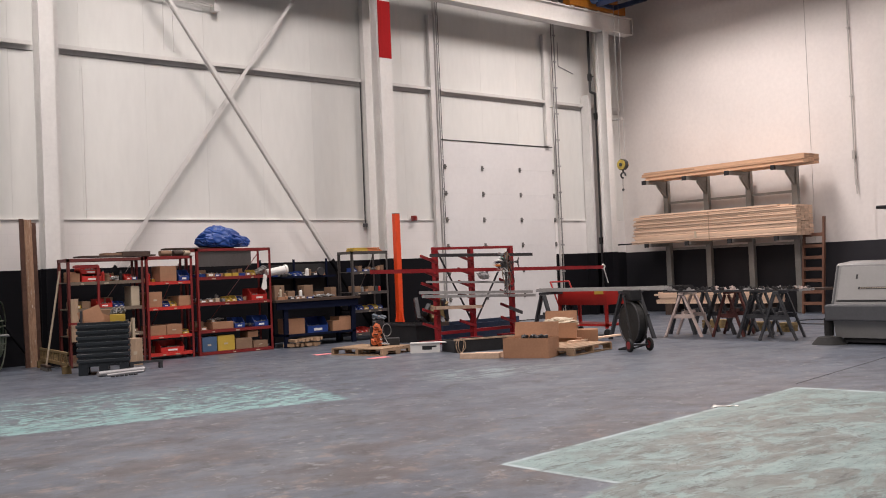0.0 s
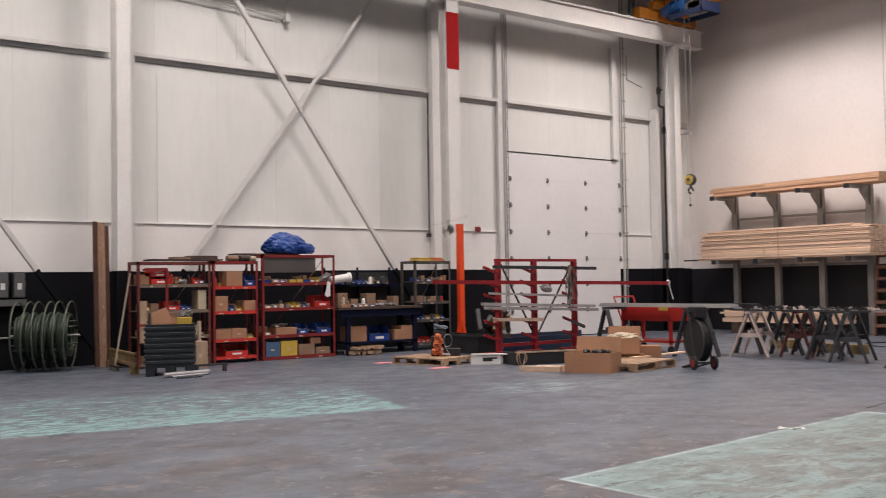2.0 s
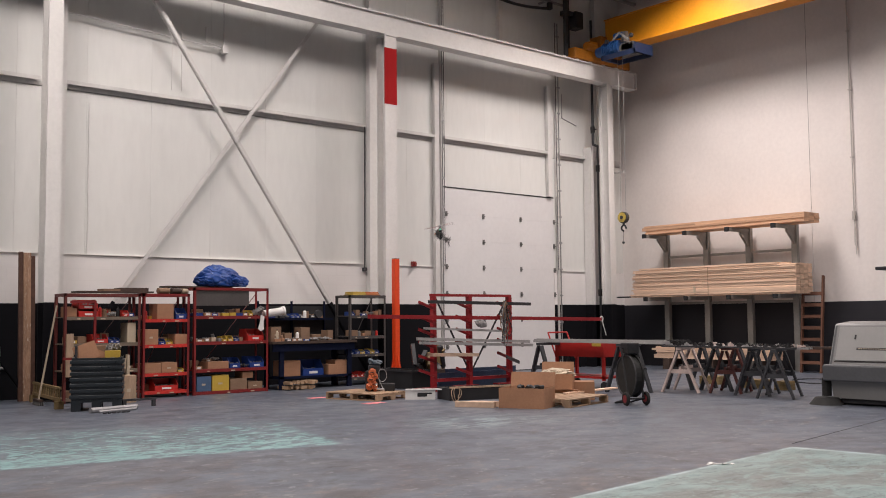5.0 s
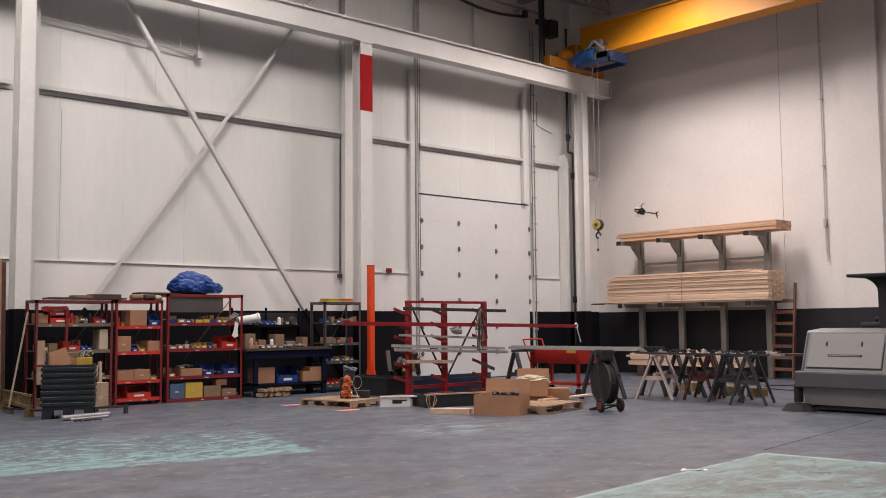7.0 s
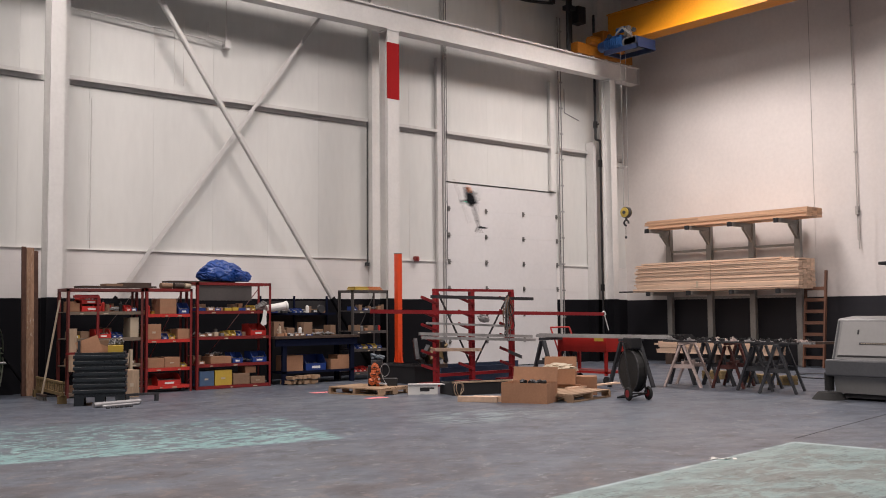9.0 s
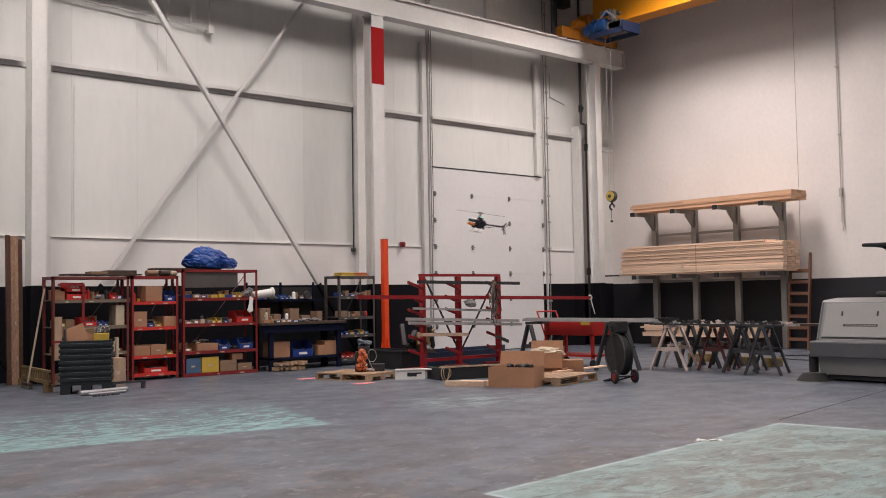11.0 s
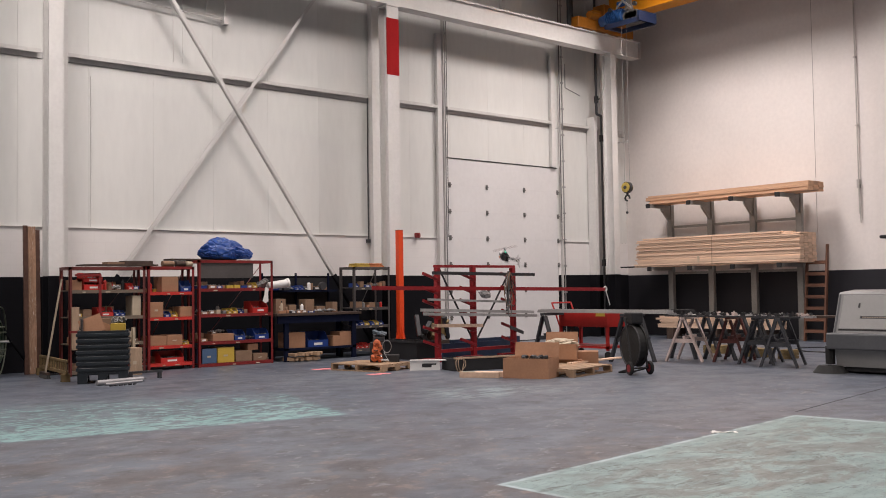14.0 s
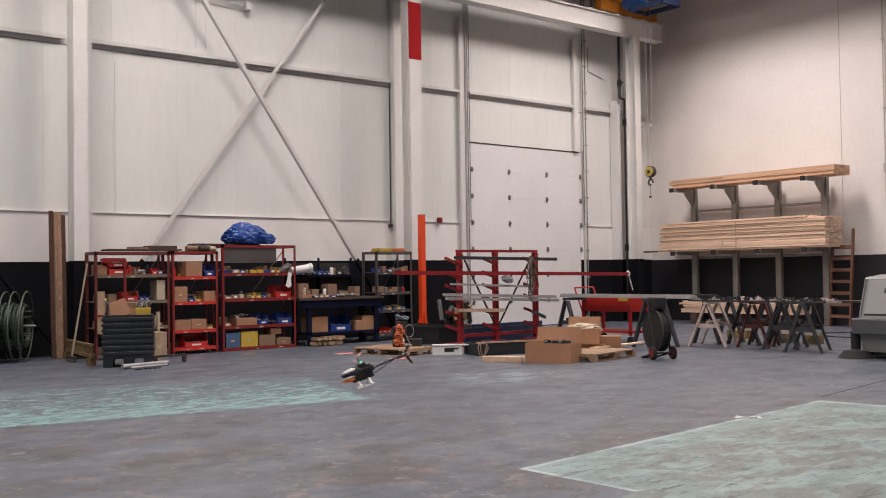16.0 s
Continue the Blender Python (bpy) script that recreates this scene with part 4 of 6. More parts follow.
# unit with beige shelves
parts_bin(6.05, 16.53, 1.432, 0.34, 0.34, 0.2, M_BIN_R, "large red plastic parts bin on the shelf")
parts_bin(6.05, 16.55, 1.56, 0.33, 0.3, 0.16, M_BIN_R, "large red plastic parts bin stacked on another")
fill(6.42, 7.07, 16.53, 1.432, 0.3, 3, ["bottle", "bottle", "bottle", "cream", "red", "hw"])
fill(6.45, 7.06, 16.75, 1.432, 0.33, 31, ["bottle", "bottle", "cream"])
fill(5.86, 6.04, 16.53, 1.432, 0.3, 4, ["card"])
parts_bin(6.30, 16.53, 0.982, 0.26, 0.3, 0.15, M_BIN_R, "red plastic parts bin on the shelf")
fill(6.58, 6.88, 16.53, 0.982, 0.2, 5, ["blue", "hw", "blue"])
carton(6.90, 16.54, 0.982, 0.15, 0.3, 0.34, 0, M_CREAM, "tall pale carton on the shelf")
fill(5.86, 6.28, 16.55, 0.982, 0.2, 6, ["hw", "card", "cream"])
fill(6.75, 7.07, 16.53, 0.532, 0.3, 7, ["card", "cream", "bottle"])
boxes_ob = boxes("brown_board", M_OLD_WOOD, None, (5.83, 5.95, 16.46, 16.495, 0.985, 1.70))
boxes_ob.matrix_world = pose(0, 0, -0.55)
tagged(boxes_ob, "brown board leaning upright against the shelf end", "board")
red_frame = thing("red_hanging_frame", "small red steel frame hooked inside the shelving", "frame", 5.90, 16.50, 1.0)
boxes("upright", M_RED_DK, red_frame, (0.40, 0.44, 0, 0.03, -0.018, 0.70))
boxes("cross_bar", M_RED_DK, red_frame, (0.0, 0.398, 0, 0.03, 0.66, 0.70))
boxes("cross_bar", M_RED_DK, red_frame, (-0.16, 0.10, -0.15, -0.12, -0.28, -0.24))
fill(5.86, 6.7, 16.6, 0.532, 0.3, 8, ["card", "hw", "card"])
carton(6.78, 16.53, 0.082, 0.26, 0.4, 0.3, 0, M_CREAM, "pale carton on the lowest shelf")
fill(5.9, 6.7, 16.6, 0.082, 0.3, 9, ["card", "card"])
# bright red unit
fill(7.22, 7.42, 16.53, 1.382, 0.2, 11, ["cream", "bottle"])
carton(7.44, 16.54, 1.382, 0.31, 0.36, 0.27)
parts_bin(7.79, 16.53, 1.382, 0.2, 0.3, 0.2, M_BIN_B, "blue plastic parts bin on the shelf")
carton(7.21, 16.53, 0.932, 0.25, 0.34, 0.27)
fill(7.48, 7.76, 16.53, 0.932, 0.2, 13, ["yellow", "blue"])
carton(7.78, 16.53, 0.932, 0.23, 0.34, 0.18)
carton(7.22, 16.53, 0.432, 0.30, 0.4, 0.17)
carton(7.53, 16.53, 0.432, 0.29, 0.4, 0.18)
fill(7.83, 8.0, 16.53, 0.432, 0.3, 15, ["yellow", "bottle", "hw"])
parts_bin(7.40, 16.52, 0.122, 0.44, 0.36, 0.2, M_BIN_R, "wide red plastic tote on the lowest shelf")
# tall unit
fill(8.18, 8.84, 16.52, 1.432, 0.12, 17, ["tray", "tray", "cream", "tray"])
fill(8.86, 9.36, 16.52, 1.432, 0.14, 18, ["yellow", "tray", "yellow", "hw"])
fill(8.18, 8.52, 16.52, 0.962, 0.2, 19, ["tray", "blue", "tray"])
fill(8.52, 8.95, 16.53, 0.962, 0.2, 20, ["yellow", "yellow", "cream"])
fill(8.96, 9.2, 16.53, 0.962, 0.2, 21, ["blue", "cream"])
parts_bin(9.24, 16.54, 0.962, 0.34, 0.34, 0.22, M_BIN_R, "large red plastic parts bin on the shelf")
fill(8.18, 8.42, 16.52, 0.462, 0.25, 22, ["tray", "bottle", "hw"])
fill(8.44, 8.84, 16.60, 0.595, 0.16, 24, ["hw", "hw", "cream"])
carton(8.42, 16.53, 0.462, 0.42, 0.36, 0.13)
parts_bin(8.86, 16.53, 0.462, 0.22, 0.32, 0.19, M_BIN_B, "blue plastic parts bin on the shelf")
fill(9.09, 9.26, 16.53, 0.462, 0.2, 23, ["cream", "hw"])
parts_bin(9.28, 16.53, 0.462, 0.3, 0.32, 0.2, M_BIN_B, "large blue plastic parts bin on the shelf")
carton(8.20, 16.53, 0.062, 0.29, 0.4, 0.27, 0, surface("tote_blue_grey", (0.06, 0.11, 0.2), 0.5), "blue-grey tote with a pale label on the lowest shelf")
carton(8.51, 16.53, 0.062, 0.34, 0.4, 0.28, 0, M_BIN_Y, "yellow carton with a pale label on the lowest shelf")
carton(8.88, 16.53, 0.062, 0.34, 0.4, 0.2, 0, M_CARD_D)
carton(9.25, 16.53, 0.062, 0.3, 0.38, 0.13, 0, M_CARD_D)
carton(9.14, 16.55, 0.265, 0.22, 0.3, 0.12)
bm = bmesh.new()
prism(bm, [(0.0, 0.04), (0.05, 0.0), (0.12, 0.03), (0.11, 0.18), (0.13, 0.27), (0.06, 0.31), (0.04, 0.16)], 0, 0.02)
rag = part("hanging_rag", bm, M_WHITE)
rag.matrix_world = pose(9.42, 16.46, 1.14, 0, 0, 0)
tagged(rag, "white cloth hanging from the red shelf", "cloth")
bm = bmesh.new()
for i in range(5):
    box(bm, -0.07, 0.07, -0.05, 0.05, -0.03, 0.03, bevel=0.012, m=pose(9.45 + 0.03 * i, 16.65, 1.475 + 0.016 * i, 20 * i, 15 * i, 30 * i))
tagged(part("crumpled_bag", bm, M_CLEAR), "crumpled pale bag on the shelf", "bag")

# tarpaulin on the tall unit
tarp = bmesh.new()
rt = random.Random(23)
for cx, cz, sx, sy, sz, n in ((-0.06, 0.16, 0.46, 0.24, 0.30, 30), (0.26, 0.09, 0.34, 0.22, 0.17, 24), (-0.26, 0.10, 0.28, 0.22, 0.17, 22)):
    folds = []
    for k in range(n):
        d = Vector((rt.gauss(0, 1), rt.gauss(0, 1), rt.gauss(0.1, 0.9))).normalized()
        folds.append((d, rt.uniform(0.66, 1.0)))
    for v in bmesh.ops.create_icosphere(tarp, subdivisions=5, radius=1.0)["verts"]:
        p = v.co.copy()
        reach = sorted(h / max(0.05, d.dot(p)) for d, h in folds)
        k = min(1.25, 0.72 * reach[0] + 0.28 * reach[1])
        k *= 1 + 0.09 * noise.noise(p * 3.2 + Vector((n, 0, 0))) - 0.10 * max(0, 0.16 - abs(noise.noise(Vector((p.x * 2.4 + p.z, p.y * 2, p.z * 3.2)) + Vector((0, n, 0))))) / 0.16
        v.co = Vector((cx + p.x * sx * k, p.y * sy * k, max(0.0, cz + p.z * sz * k)))
tp = part("blue_tarpaulin", tarp, surface("tarp_blue", (0.010, 0.055, 0.25), 0.32, vary=0.2, big=6, fine=30, bump=0.3), None, "", True)
tp.matrix_world = pose(8.83, 16.8, 1.982)
tagged(tp, "crumpled blue tarpaulin heaped on top of the shelving", "tarpaulin")

# small things filling the shelves' depth
for sx0, sx1, levels, sd in ((5.9, 7.05, LA, 100), (7.22, 7.98, LB, 200), (8.2, 9.58, LC, 300)):
    for n, zz in enumerate(levels):
        fill(sx0, sx1, 16.76, zz + 0.002, 0.24, sd + n, ["hw", "cream", "bottle", "card", "hw", "card"])

# workbench things
for bx, bw, bh, hz in ((9.75, 0.22, 0.28, 0.932), (10.05, 0.16, 0.16, 0.932), (10.42, 0.2, 0.26, 0.932), (10.68, 0.2, 0.12, 0.932), (11.05, 0.12, 0.2, 0.932)):
    carton(bx, 16.55, hz, bw, 0.25, bh, 0, random.Random(int(bx * 100)).choice((M_CARD_D, M_CARD_D, M_CARD)), "small cardboard carton on the workbench")
for bx, mt, bh, nm in ((9.88, M_CREAM, 0.24, "cream"), (10.34, M_WHITE, 0.2, "white"), (9.98, M_CARD_D, 0.15, "brown")):
    bottle(bx, 16.56, 0.932, 0.033, bh, mt, "%s bottle on the workbench" % nm)
fill(9.8, 11.3, 16.44, 0.932, 0.07, 41, ["tray", "hw", "cream", "hw"])
fill(9.75, 11.25, 16.82, 1.382, 0.18, 42, ["hw", "blue", "hw", "cream", "hw"])
bm = bmesh.new()
rod(bm, (9.68, 16.72, 1.46), (10.06, 16.66, 1.52), 0.075, seg=18)
rod(bm, (10.06, 16.66, 1.52), (10.10, 16.655, 1.525), 0.09, 0.09, seg=18)
tagged(part("white_roll", bm, M_WHITE, smooth=True), "roll of white sheet lying on the riser shelf", "roll")
bottle(10.66, 16.8, 1.382, 0.035, 0.17, M_WHITE, "white paper cup on the riser shelf")
bm = bmesh.new()
rod(bm, (10.95, 16.78, 1.46), (10.95, 16.72, 1.46), 0.08, seg=16)
tagged(part("tape_reel", bm, M_DARK_STEEL), "dark round reel on the riser shelf", "reel")
carton(10.0, 16.54, 0.252, 0.40, 0.36, 0.30, 0, M_CARD, "brown carton under the workbench")
parts_bin(10.46, 16.54, 0.252, 0.48, 0.38, 0.30, M_BIN_B, "large blue plastic bin under the workbench")
carton(11.03, 16.5, 0.252, 0.2, 0.3, 0.2, 0, M_CARD, "carton under the workbench")
carton(11.2, 16.52, 0.252, 0.28, 0.34, 0.28, 0, M_CARD, "carton under the workbench")
rb = random.Random(5)
for i in range(14):
    bm = bmesh.new()
    s = rb.uniform(0.024, 0.042)
    box(bm, -s, s, -0.16, rb.uniform(0.06, 0.16), -s, s * rb.uniform(0.6, 1))
    o = part("wood_offcut", bm, M_WOOD_X)
    o.matrix_world = pose(9.98 + 0.10 * (i % 7), 16.40 + rb.uniform(-0.05, 0.07), 0.05 + 0.095 * (i // 7), 0, rb.uniform(-12, 12), rb.uniform(-16, 16))
    tagged(o, "square timber offcut stacked under the workbench", "offcut", "timber offcuts")
for z, sd, mixk in ((1.422, 51, ["cream", "blue", "cream", "hw"]), (1.002, 52, ["cream", "bottle", "card", "cream"]), (0.632, 53, ["yellow", "cream", "blue"]), (0.162, 54, ["red", "cream", "hw"])):
    fill(11.67, 12.45, 16.6, z, 0.12, sd, mixk)
for dx, mt, nm in ((0.0, M_BIN_Y, "yellow"), (0.33, surface("folded_orange", (0.5, 0.16, 0.05), 0.6), "orange")):
    bm = bmesh.new()
    for k in range(3):
        box(bm, 11.72 + dx, 12.1 + dx - 0.03 * k, 16.64, 16.96 - 0.02 * k, 1.832 + 0.028 * k, 1.857 + 0.028 * k, bevel=0.008)
    tagged(part("folded_sheet", bm, mt), "folded %s sheet on the grey shelving" % nm, "sheet", "folded sheets")

# ---- by the left column: planks, broom, comb rack, pallet box, hose coil, switch boxes ----
M_PLANK = surface("weathered_brown_plank", (0.42, 0.25, 0.16), 0.75, vary=0.35, big=2, fine=12, bump=0.2, stretch=(6, 6, 0.8), worn=(0.58, 0.47, 0.38), wear=0.57)
M_PLANK_D = surface("dark_brown_plank", (0.12, 0.058, 0.04), 0.75, vary=0.3, big=3, fine=14, bump=0.2)
planks = thing("leaning_planks", "two tall rough planks leaning upright against the column", "planks", 5.52, 17.55, 0)
bm = bmesh.new()
box(bm, -0.03, 0.09, -0.03, 0.03, 0, 2.55, m=pose(0, 0, 0, -2.5, 0, 0))
part("light_plank", bm, M_PLANK, planks)
bm = bmesh.new()
box(bm, 0.093, 0.17, 0.0, 0.05, 0, 2.50, m=pose(0, 0, 0, -2.5, 0, 0))
box(bm, -0.10, -0.033, 0.0, 0.05, 0, 2.57, m=pose(0, 0, 0, -2.5, 0, 0))
part("dark_plank", bm, M_PLANK_D, planks)

broom = thing("push_broom", "push broom with a pale wooden handle leaning on the shelving", "broom", 5.42, 16.55, 0, -95)
bm = bmesh.new()
rod(bm, (0.02, 0, 0.06), (-0.02, 0.27, 1.62), 0.016, seg=10)
part("handle", bm, surface("broom_handle", (0.38, 0.31, 0.23), 0.6), broom)
bm = bmesh.new()
box(bm, -0.22, 0.22, -0.035, 0.035, 0.06, 0.10, bevel=0.006)
part("head", bm, M_DARK_WOOD, broom)
bm = bmesh.new()
for i in range(22):
    for k in range(3):
        rod(bm, (-0.21 + i * 0.02, -0.025 + k * 0.025, 0.06), (-0.213 + i * 0.0203, -0.032 + k * 0.032, 0.0), 0.008, seg=5)
part("bristles", bm, surface("broom_bristle", (0.10, 0.095, 0.09), 0.8), broom)

comb = thing("slotted_wood_rack", "low yellowed wooden rack with slotted top edge", "rack", 5.575, 17.33, 0, -95.7)
M_YWOOD = surface("yellow_wood", (0.22, 0.15, 0.065), 0.7, vary=0.25, big=3)
boxes("rail", M_YWOOD, comb, (0, 1.85, 0, 0.025, 0.12, 0.17))
for i in range(16):
    boxes("tooth", M_YWOOD, comb, (0.02 + i * 0.118, 0.055 + i * 0.118, 0.005, 0.02, 0.17, 0.305))
boxes("top_strip", M_YWOOD, comb, (0, 1.85, 0, 0.035, 0.305, 0.34))
boxes("foot", M_YWOOD, comb, (1.72, 1.80, -0.05, 0.08, 0, 0.12))
boxes("foot", M_YWOOD, comb, (0.04, 0.12, -0.05, 0.08, 0, 0.12))

M_TANK = surface("black_ribbed_plastic", (0.022, 0.028, 0.034), 0.30, vary=0.25, big=2.5, fine=25)
tank = thing("pallet_box", "black ribbed plastic pallet box filled with cardboard", "container", 5.385, 14.98, 0, -24)
TW, TD = 0.73, 0.58
TANK = pose(5.385, 14.98, 0, 0, 0, -24)
for a in ((0, TW, 0, 0.03), (0, TW, TD - 0.03, TD), (0, 0.03, 0.03, TD - 0.03), (TW - 0.03, TW, 0.03, TD - 0.03)):
    boxes("side_wall", M_TANK, tank, (*a, 0.161, 0.80))
boxes("bottom", M_TANK, tank, (0, TW, 0, TD, 0.13, 0.16))
for k in range(7):
    bm = bmesh.new()
    z = 0.19 + k * 0.087
    for a in ((-0.022, TW + 0.022, -0.022, 0.0), (-0.022, TW + 0.022, TD, TD + 0.022), (-0.022, 0.0, 0.0, TD), (TW, TW + 0.022, 0, TD)):
        box(bm, *a, z, z + 0.05, bevel=0.006)
    part("rib", bm, M_TANK, tank)
for fx in (0.0, TW / 2 - 0.07, TW - 0.14):
    for fy in (0.0, TD - 0.14):
        boxes("foot", M_TANK, tank, (fx, fx + 0.14, fy, fy + 0.14, 0, 0.13))
for cx, cy, cz, rx, ry, rz, w, h in ((0.08, 0.18, 0.70, -12, -20, 4, 0.34, 0.27), (0.22, 0.26, 0.66, -8, 24, -6, 0.30, 0.30), (0.05, 0.4, 0.70, -15, 6, 10, 0.4, 0.28)):
    bm = bmesh.new()
    box(bm, 0, w, 0, 0.012, 0, h)
    o = part("cardboard_sheet", bm, M_CARD)
    o.matrix_world = TANK @ pose(cx, cy, cz, rx, ry, rz)
    tagged(o, "torn cardboard sheet sticking out of the pallet box", "cardboard", "torn cardboard")
q = TANK @ Vector((0.47, 0.10, 0.70))
carton(q.x, q.y, 0.70, 0.22, 0.26, 0.2, -24, M_BIN_Y, "yellow carton full of fittings in the pallet box")
q = TANK @ Vector((0.22, 0.36, 0.62))
carton(q.x, q.y, 0.62, 0.3, 0.18, 0.36, -24, M_CARD_D, "dark carton inside the pallet box")
bm = bmesh.new()
rz0 = random.Random(8)
for i in range(16):
    a, b = TANK @ Vector((0.48 + 0.013 * i, 0.12 + rz0.uniform(0, 0.2), 0.915)), TANK @ Vector((0.49 + 0.013 * i + rz0.uniform(-0.03, 0.03), 0.12 + rz0.uniform(0, 0.2), 0.95 + rz0.uniform(0, 0.06)))
    rod(bm, a, b, 0.014, seg=6)
tagged(part("pipe_fittings", bm, M_CLEAR), "grey pipe fittings heaped on the yellow carton", "fittings")
bm = bmesh.new()
box(bm, 0.04, 0.07, 0.06, 0.26, 0.70, 0.98, m=TANK)
tagged(part("dark_flap", bm, M_DARK_STEEL), "dark bent strip inside the pallet box", "strip")
carton(6.55, 15.9, 0.0, 0.25, 0.3, 0.45, 0, M_OLD_WOOD, "old timber crate beside the shelving")
bm = bmesh.new()
box(bm, 6.80, 6.84, 16.28, 16.36, 0.0, 0.78)
box(bm, 6.62, 6.78, 16.30, 16.36, 0.55, 0.72)
box(bm, 6.64, 6.76, 16.30, 16.36, 0.24, 0.33)
tagged(part("pale_stake", bm, M_CREAM), "pale wooden stake with scraps by the shelving", "stake")
bm = bmesh.new()
rod(bm, (5.50, 14.50, 0.042), (6.28, 14.66, 0.042), 0.04, seg=14)
rod(bm, (5.60, 14.42, 0.022), (6.22, 14.55, 0.022), 0.02, seg=10)
tagged(part("silver_tube", bm, surface("silver_tube", (0.33, 0.33, 0.34), 0.42, 0.4, vary=0.15, big=4), smooth=True), "bright aluminium tubes lying on the floor", "tube")
bm = bmesh.new()
box(bm, 6.20, 6.75, 15.0, 15.06, 0.10, 0.135)
box(bm, 6.69, 6.74, 15.0, 15.06, 0.0, 0.1)
box(bm, 6.2, 6.26, 15.0, 15.06, 0.0, 0.1)
tagged(part("steel_bracket", bm, M_DARK_STEEL), "grey steel bracket standing on the floor", "bracket")
bm = bmesh.new()
for i in range(6):
    rod(bm, (5.6 + 0.07 * i, 14.26 - 0.02 * (i % 2), 0.012), (5.66 + 0.07 * i, 14.27 + 0.02 * (i % 2), 0.012), 0.012, seg=6)
tagged(part("loose_chain", bm, M_DARK_STEEL), "short dark chain lying on the floor", "chain")

coil = thing("hose_drum", "wire drum wound with green hose against the black wall", "hose drum", 4.50, 17.28, 0, -27)
M_HOSE = surface("green_hose", (0.02, 0.036, 0.022), 0.5, vary=0.25, big=4)
M_WIRE = surface("pale_wire", (0.085, 0.10, 0.072), 0.45, 0.1)
for i in range(6):
    bm = bmesh.new()
    ring(bm, pose(-0.42 + i * 0.165, 0, 0.595, 0, 90 + (2 if i % 2 else -1), 0), 0.575, 0.013, 36, 6)
    part("hoop", bm, M_WIRE, coil)
for i in range(20):
    bm = bmesh.new()
    ring(bm, pose(-0.40 + i * 0.042, 0, 0.60, 0, 90 + 5 * (i % 3 - 1), 0), 0.30 + 0.035 * (i % 3), 0.029, 26, 8)
    part("hose_turn", bm, M_HOSE, coil, "dark green hose winding", True)
bm = bmesh.new()
for i in range(10):
    a = 2 * math.pi * i / 10
    rod(bm, (-0.48, 0.25 * math.cos(a), 0.60 + 0.25 * math.sin(a)), (0.48, 0.25 * math.cos(a), 0.60 + 0.25 * math.sin(a)), 0.012, seg=6)
part("drum_bars", bm, M_WIRE, coil)
bm = bmesh.new()
rod(bm, (-0.56, 0, 0.60), (0.56, 0, 0.60), 0.018, seg=8)
part("axle", bm, M_GALV, coil)

M_SWITCH = surface("switch_grey", (0.10, 0.10, 0.105), 0.5, vary=0.12, big=3)
for bx0, bx1, bz0, bz1 in ((2.95, 3.78, 1.24, 1.69), (3.87, 4.05, 1.24, 1.66), (4.14, 4.32, 1.24, 1.66)):
    sw = thing("switch_box", "grey electrical switch box with a pale label", "switch box", bx0, N0 - 0.16, bz0, 0, "electrical boxes")
    boxes("case", M_SWITCH, sw, (0, bx1 - bx0, 0, 0.158, 0, bz1 - bz0), bevel=0.008)
    boxes("cover", M_SWITCH, sw, (0.012, bx1 - bx0 - 0.012, -0.008, -0.001, 0.02, bz1 - bz0 - 0.02))
    boxes("label_plate", M_WHITE, sw, ((bx1 - bx0) * 0.3, (bx1 - bx0) * 0.7, -0.011, -0.008, 0.14, 0.25))
    boxes("switch_handle", M_DARK_STEEL, sw, (bx1 - bx0, bx1 - bx0 + 0.02, 0.03, 0.07, 0.18, 0.3))
boxes_ob = boxes("cable_trough", M_SWITCH, None, (1.5, 4.35, N0 - 0.15, N0 - 0.003, 1.10, 1.21))
tagged(boxes_ob, "grey cable trough under the switch boxes", "trough")
bm = bmesh.new()
rod(bm, (1.0, N0 - 0.03, 0.57), (5.4, N0 - 0.03, 0.55), 0.014, seg=8)
tagged(part("conduit", bm, M_GALV), "thin grey conduit along the black wall", "conduit", "conduits")
bm = bmesh.new()
box(bm, 3.30, 3.50, N0 - 0.1, N0 - 0.003, 1.75, 2.32, bevel=0.01)
tagged(part("wall_sign", bm, M_CLEAR), "dark framed plate on the white block band", "plate")

# ---- orange guard post, black trough, stacked fittings ----
M_ORANGE = surface("safety_orange", (0.72, 0.066, 0.013), 0.4, vary=0.12, big=3, worn=(0.35, 0.1, 0.05), wear=0.7)
op = thing("orange_post", "tall safety-orange steel post with flared gusset base", "post", 12.82, 16.62, 0)
bm = bmesh.new()
box(bm, -0.06, 0.06, -0.06, 0.06, 0.02, 2.62, bevel=0.006)
part("shaft", bm, M_ORANGE, op)
for rz in (0, 90, 180, 270):
    bm = bmesh.new()
    prism(bm, [(0.06, 0.02), (0.17, 0.02), (0.17, 0.1), (0.06, 0.62)], -0.008, 0.008, pose(0, 0, 0, 0, 0, rz))
    part("gusset", bm, M_ORANGE, op)
boxes("base_plate", M_ORANGE, op, (-0.22, 0.22, -0.22, 0.22, 0, 0.02))
boxes("cap", M_DARK_STEEL, op, (-0.062, 0.062, -0.062, 0.062, 2.62, 2.63))

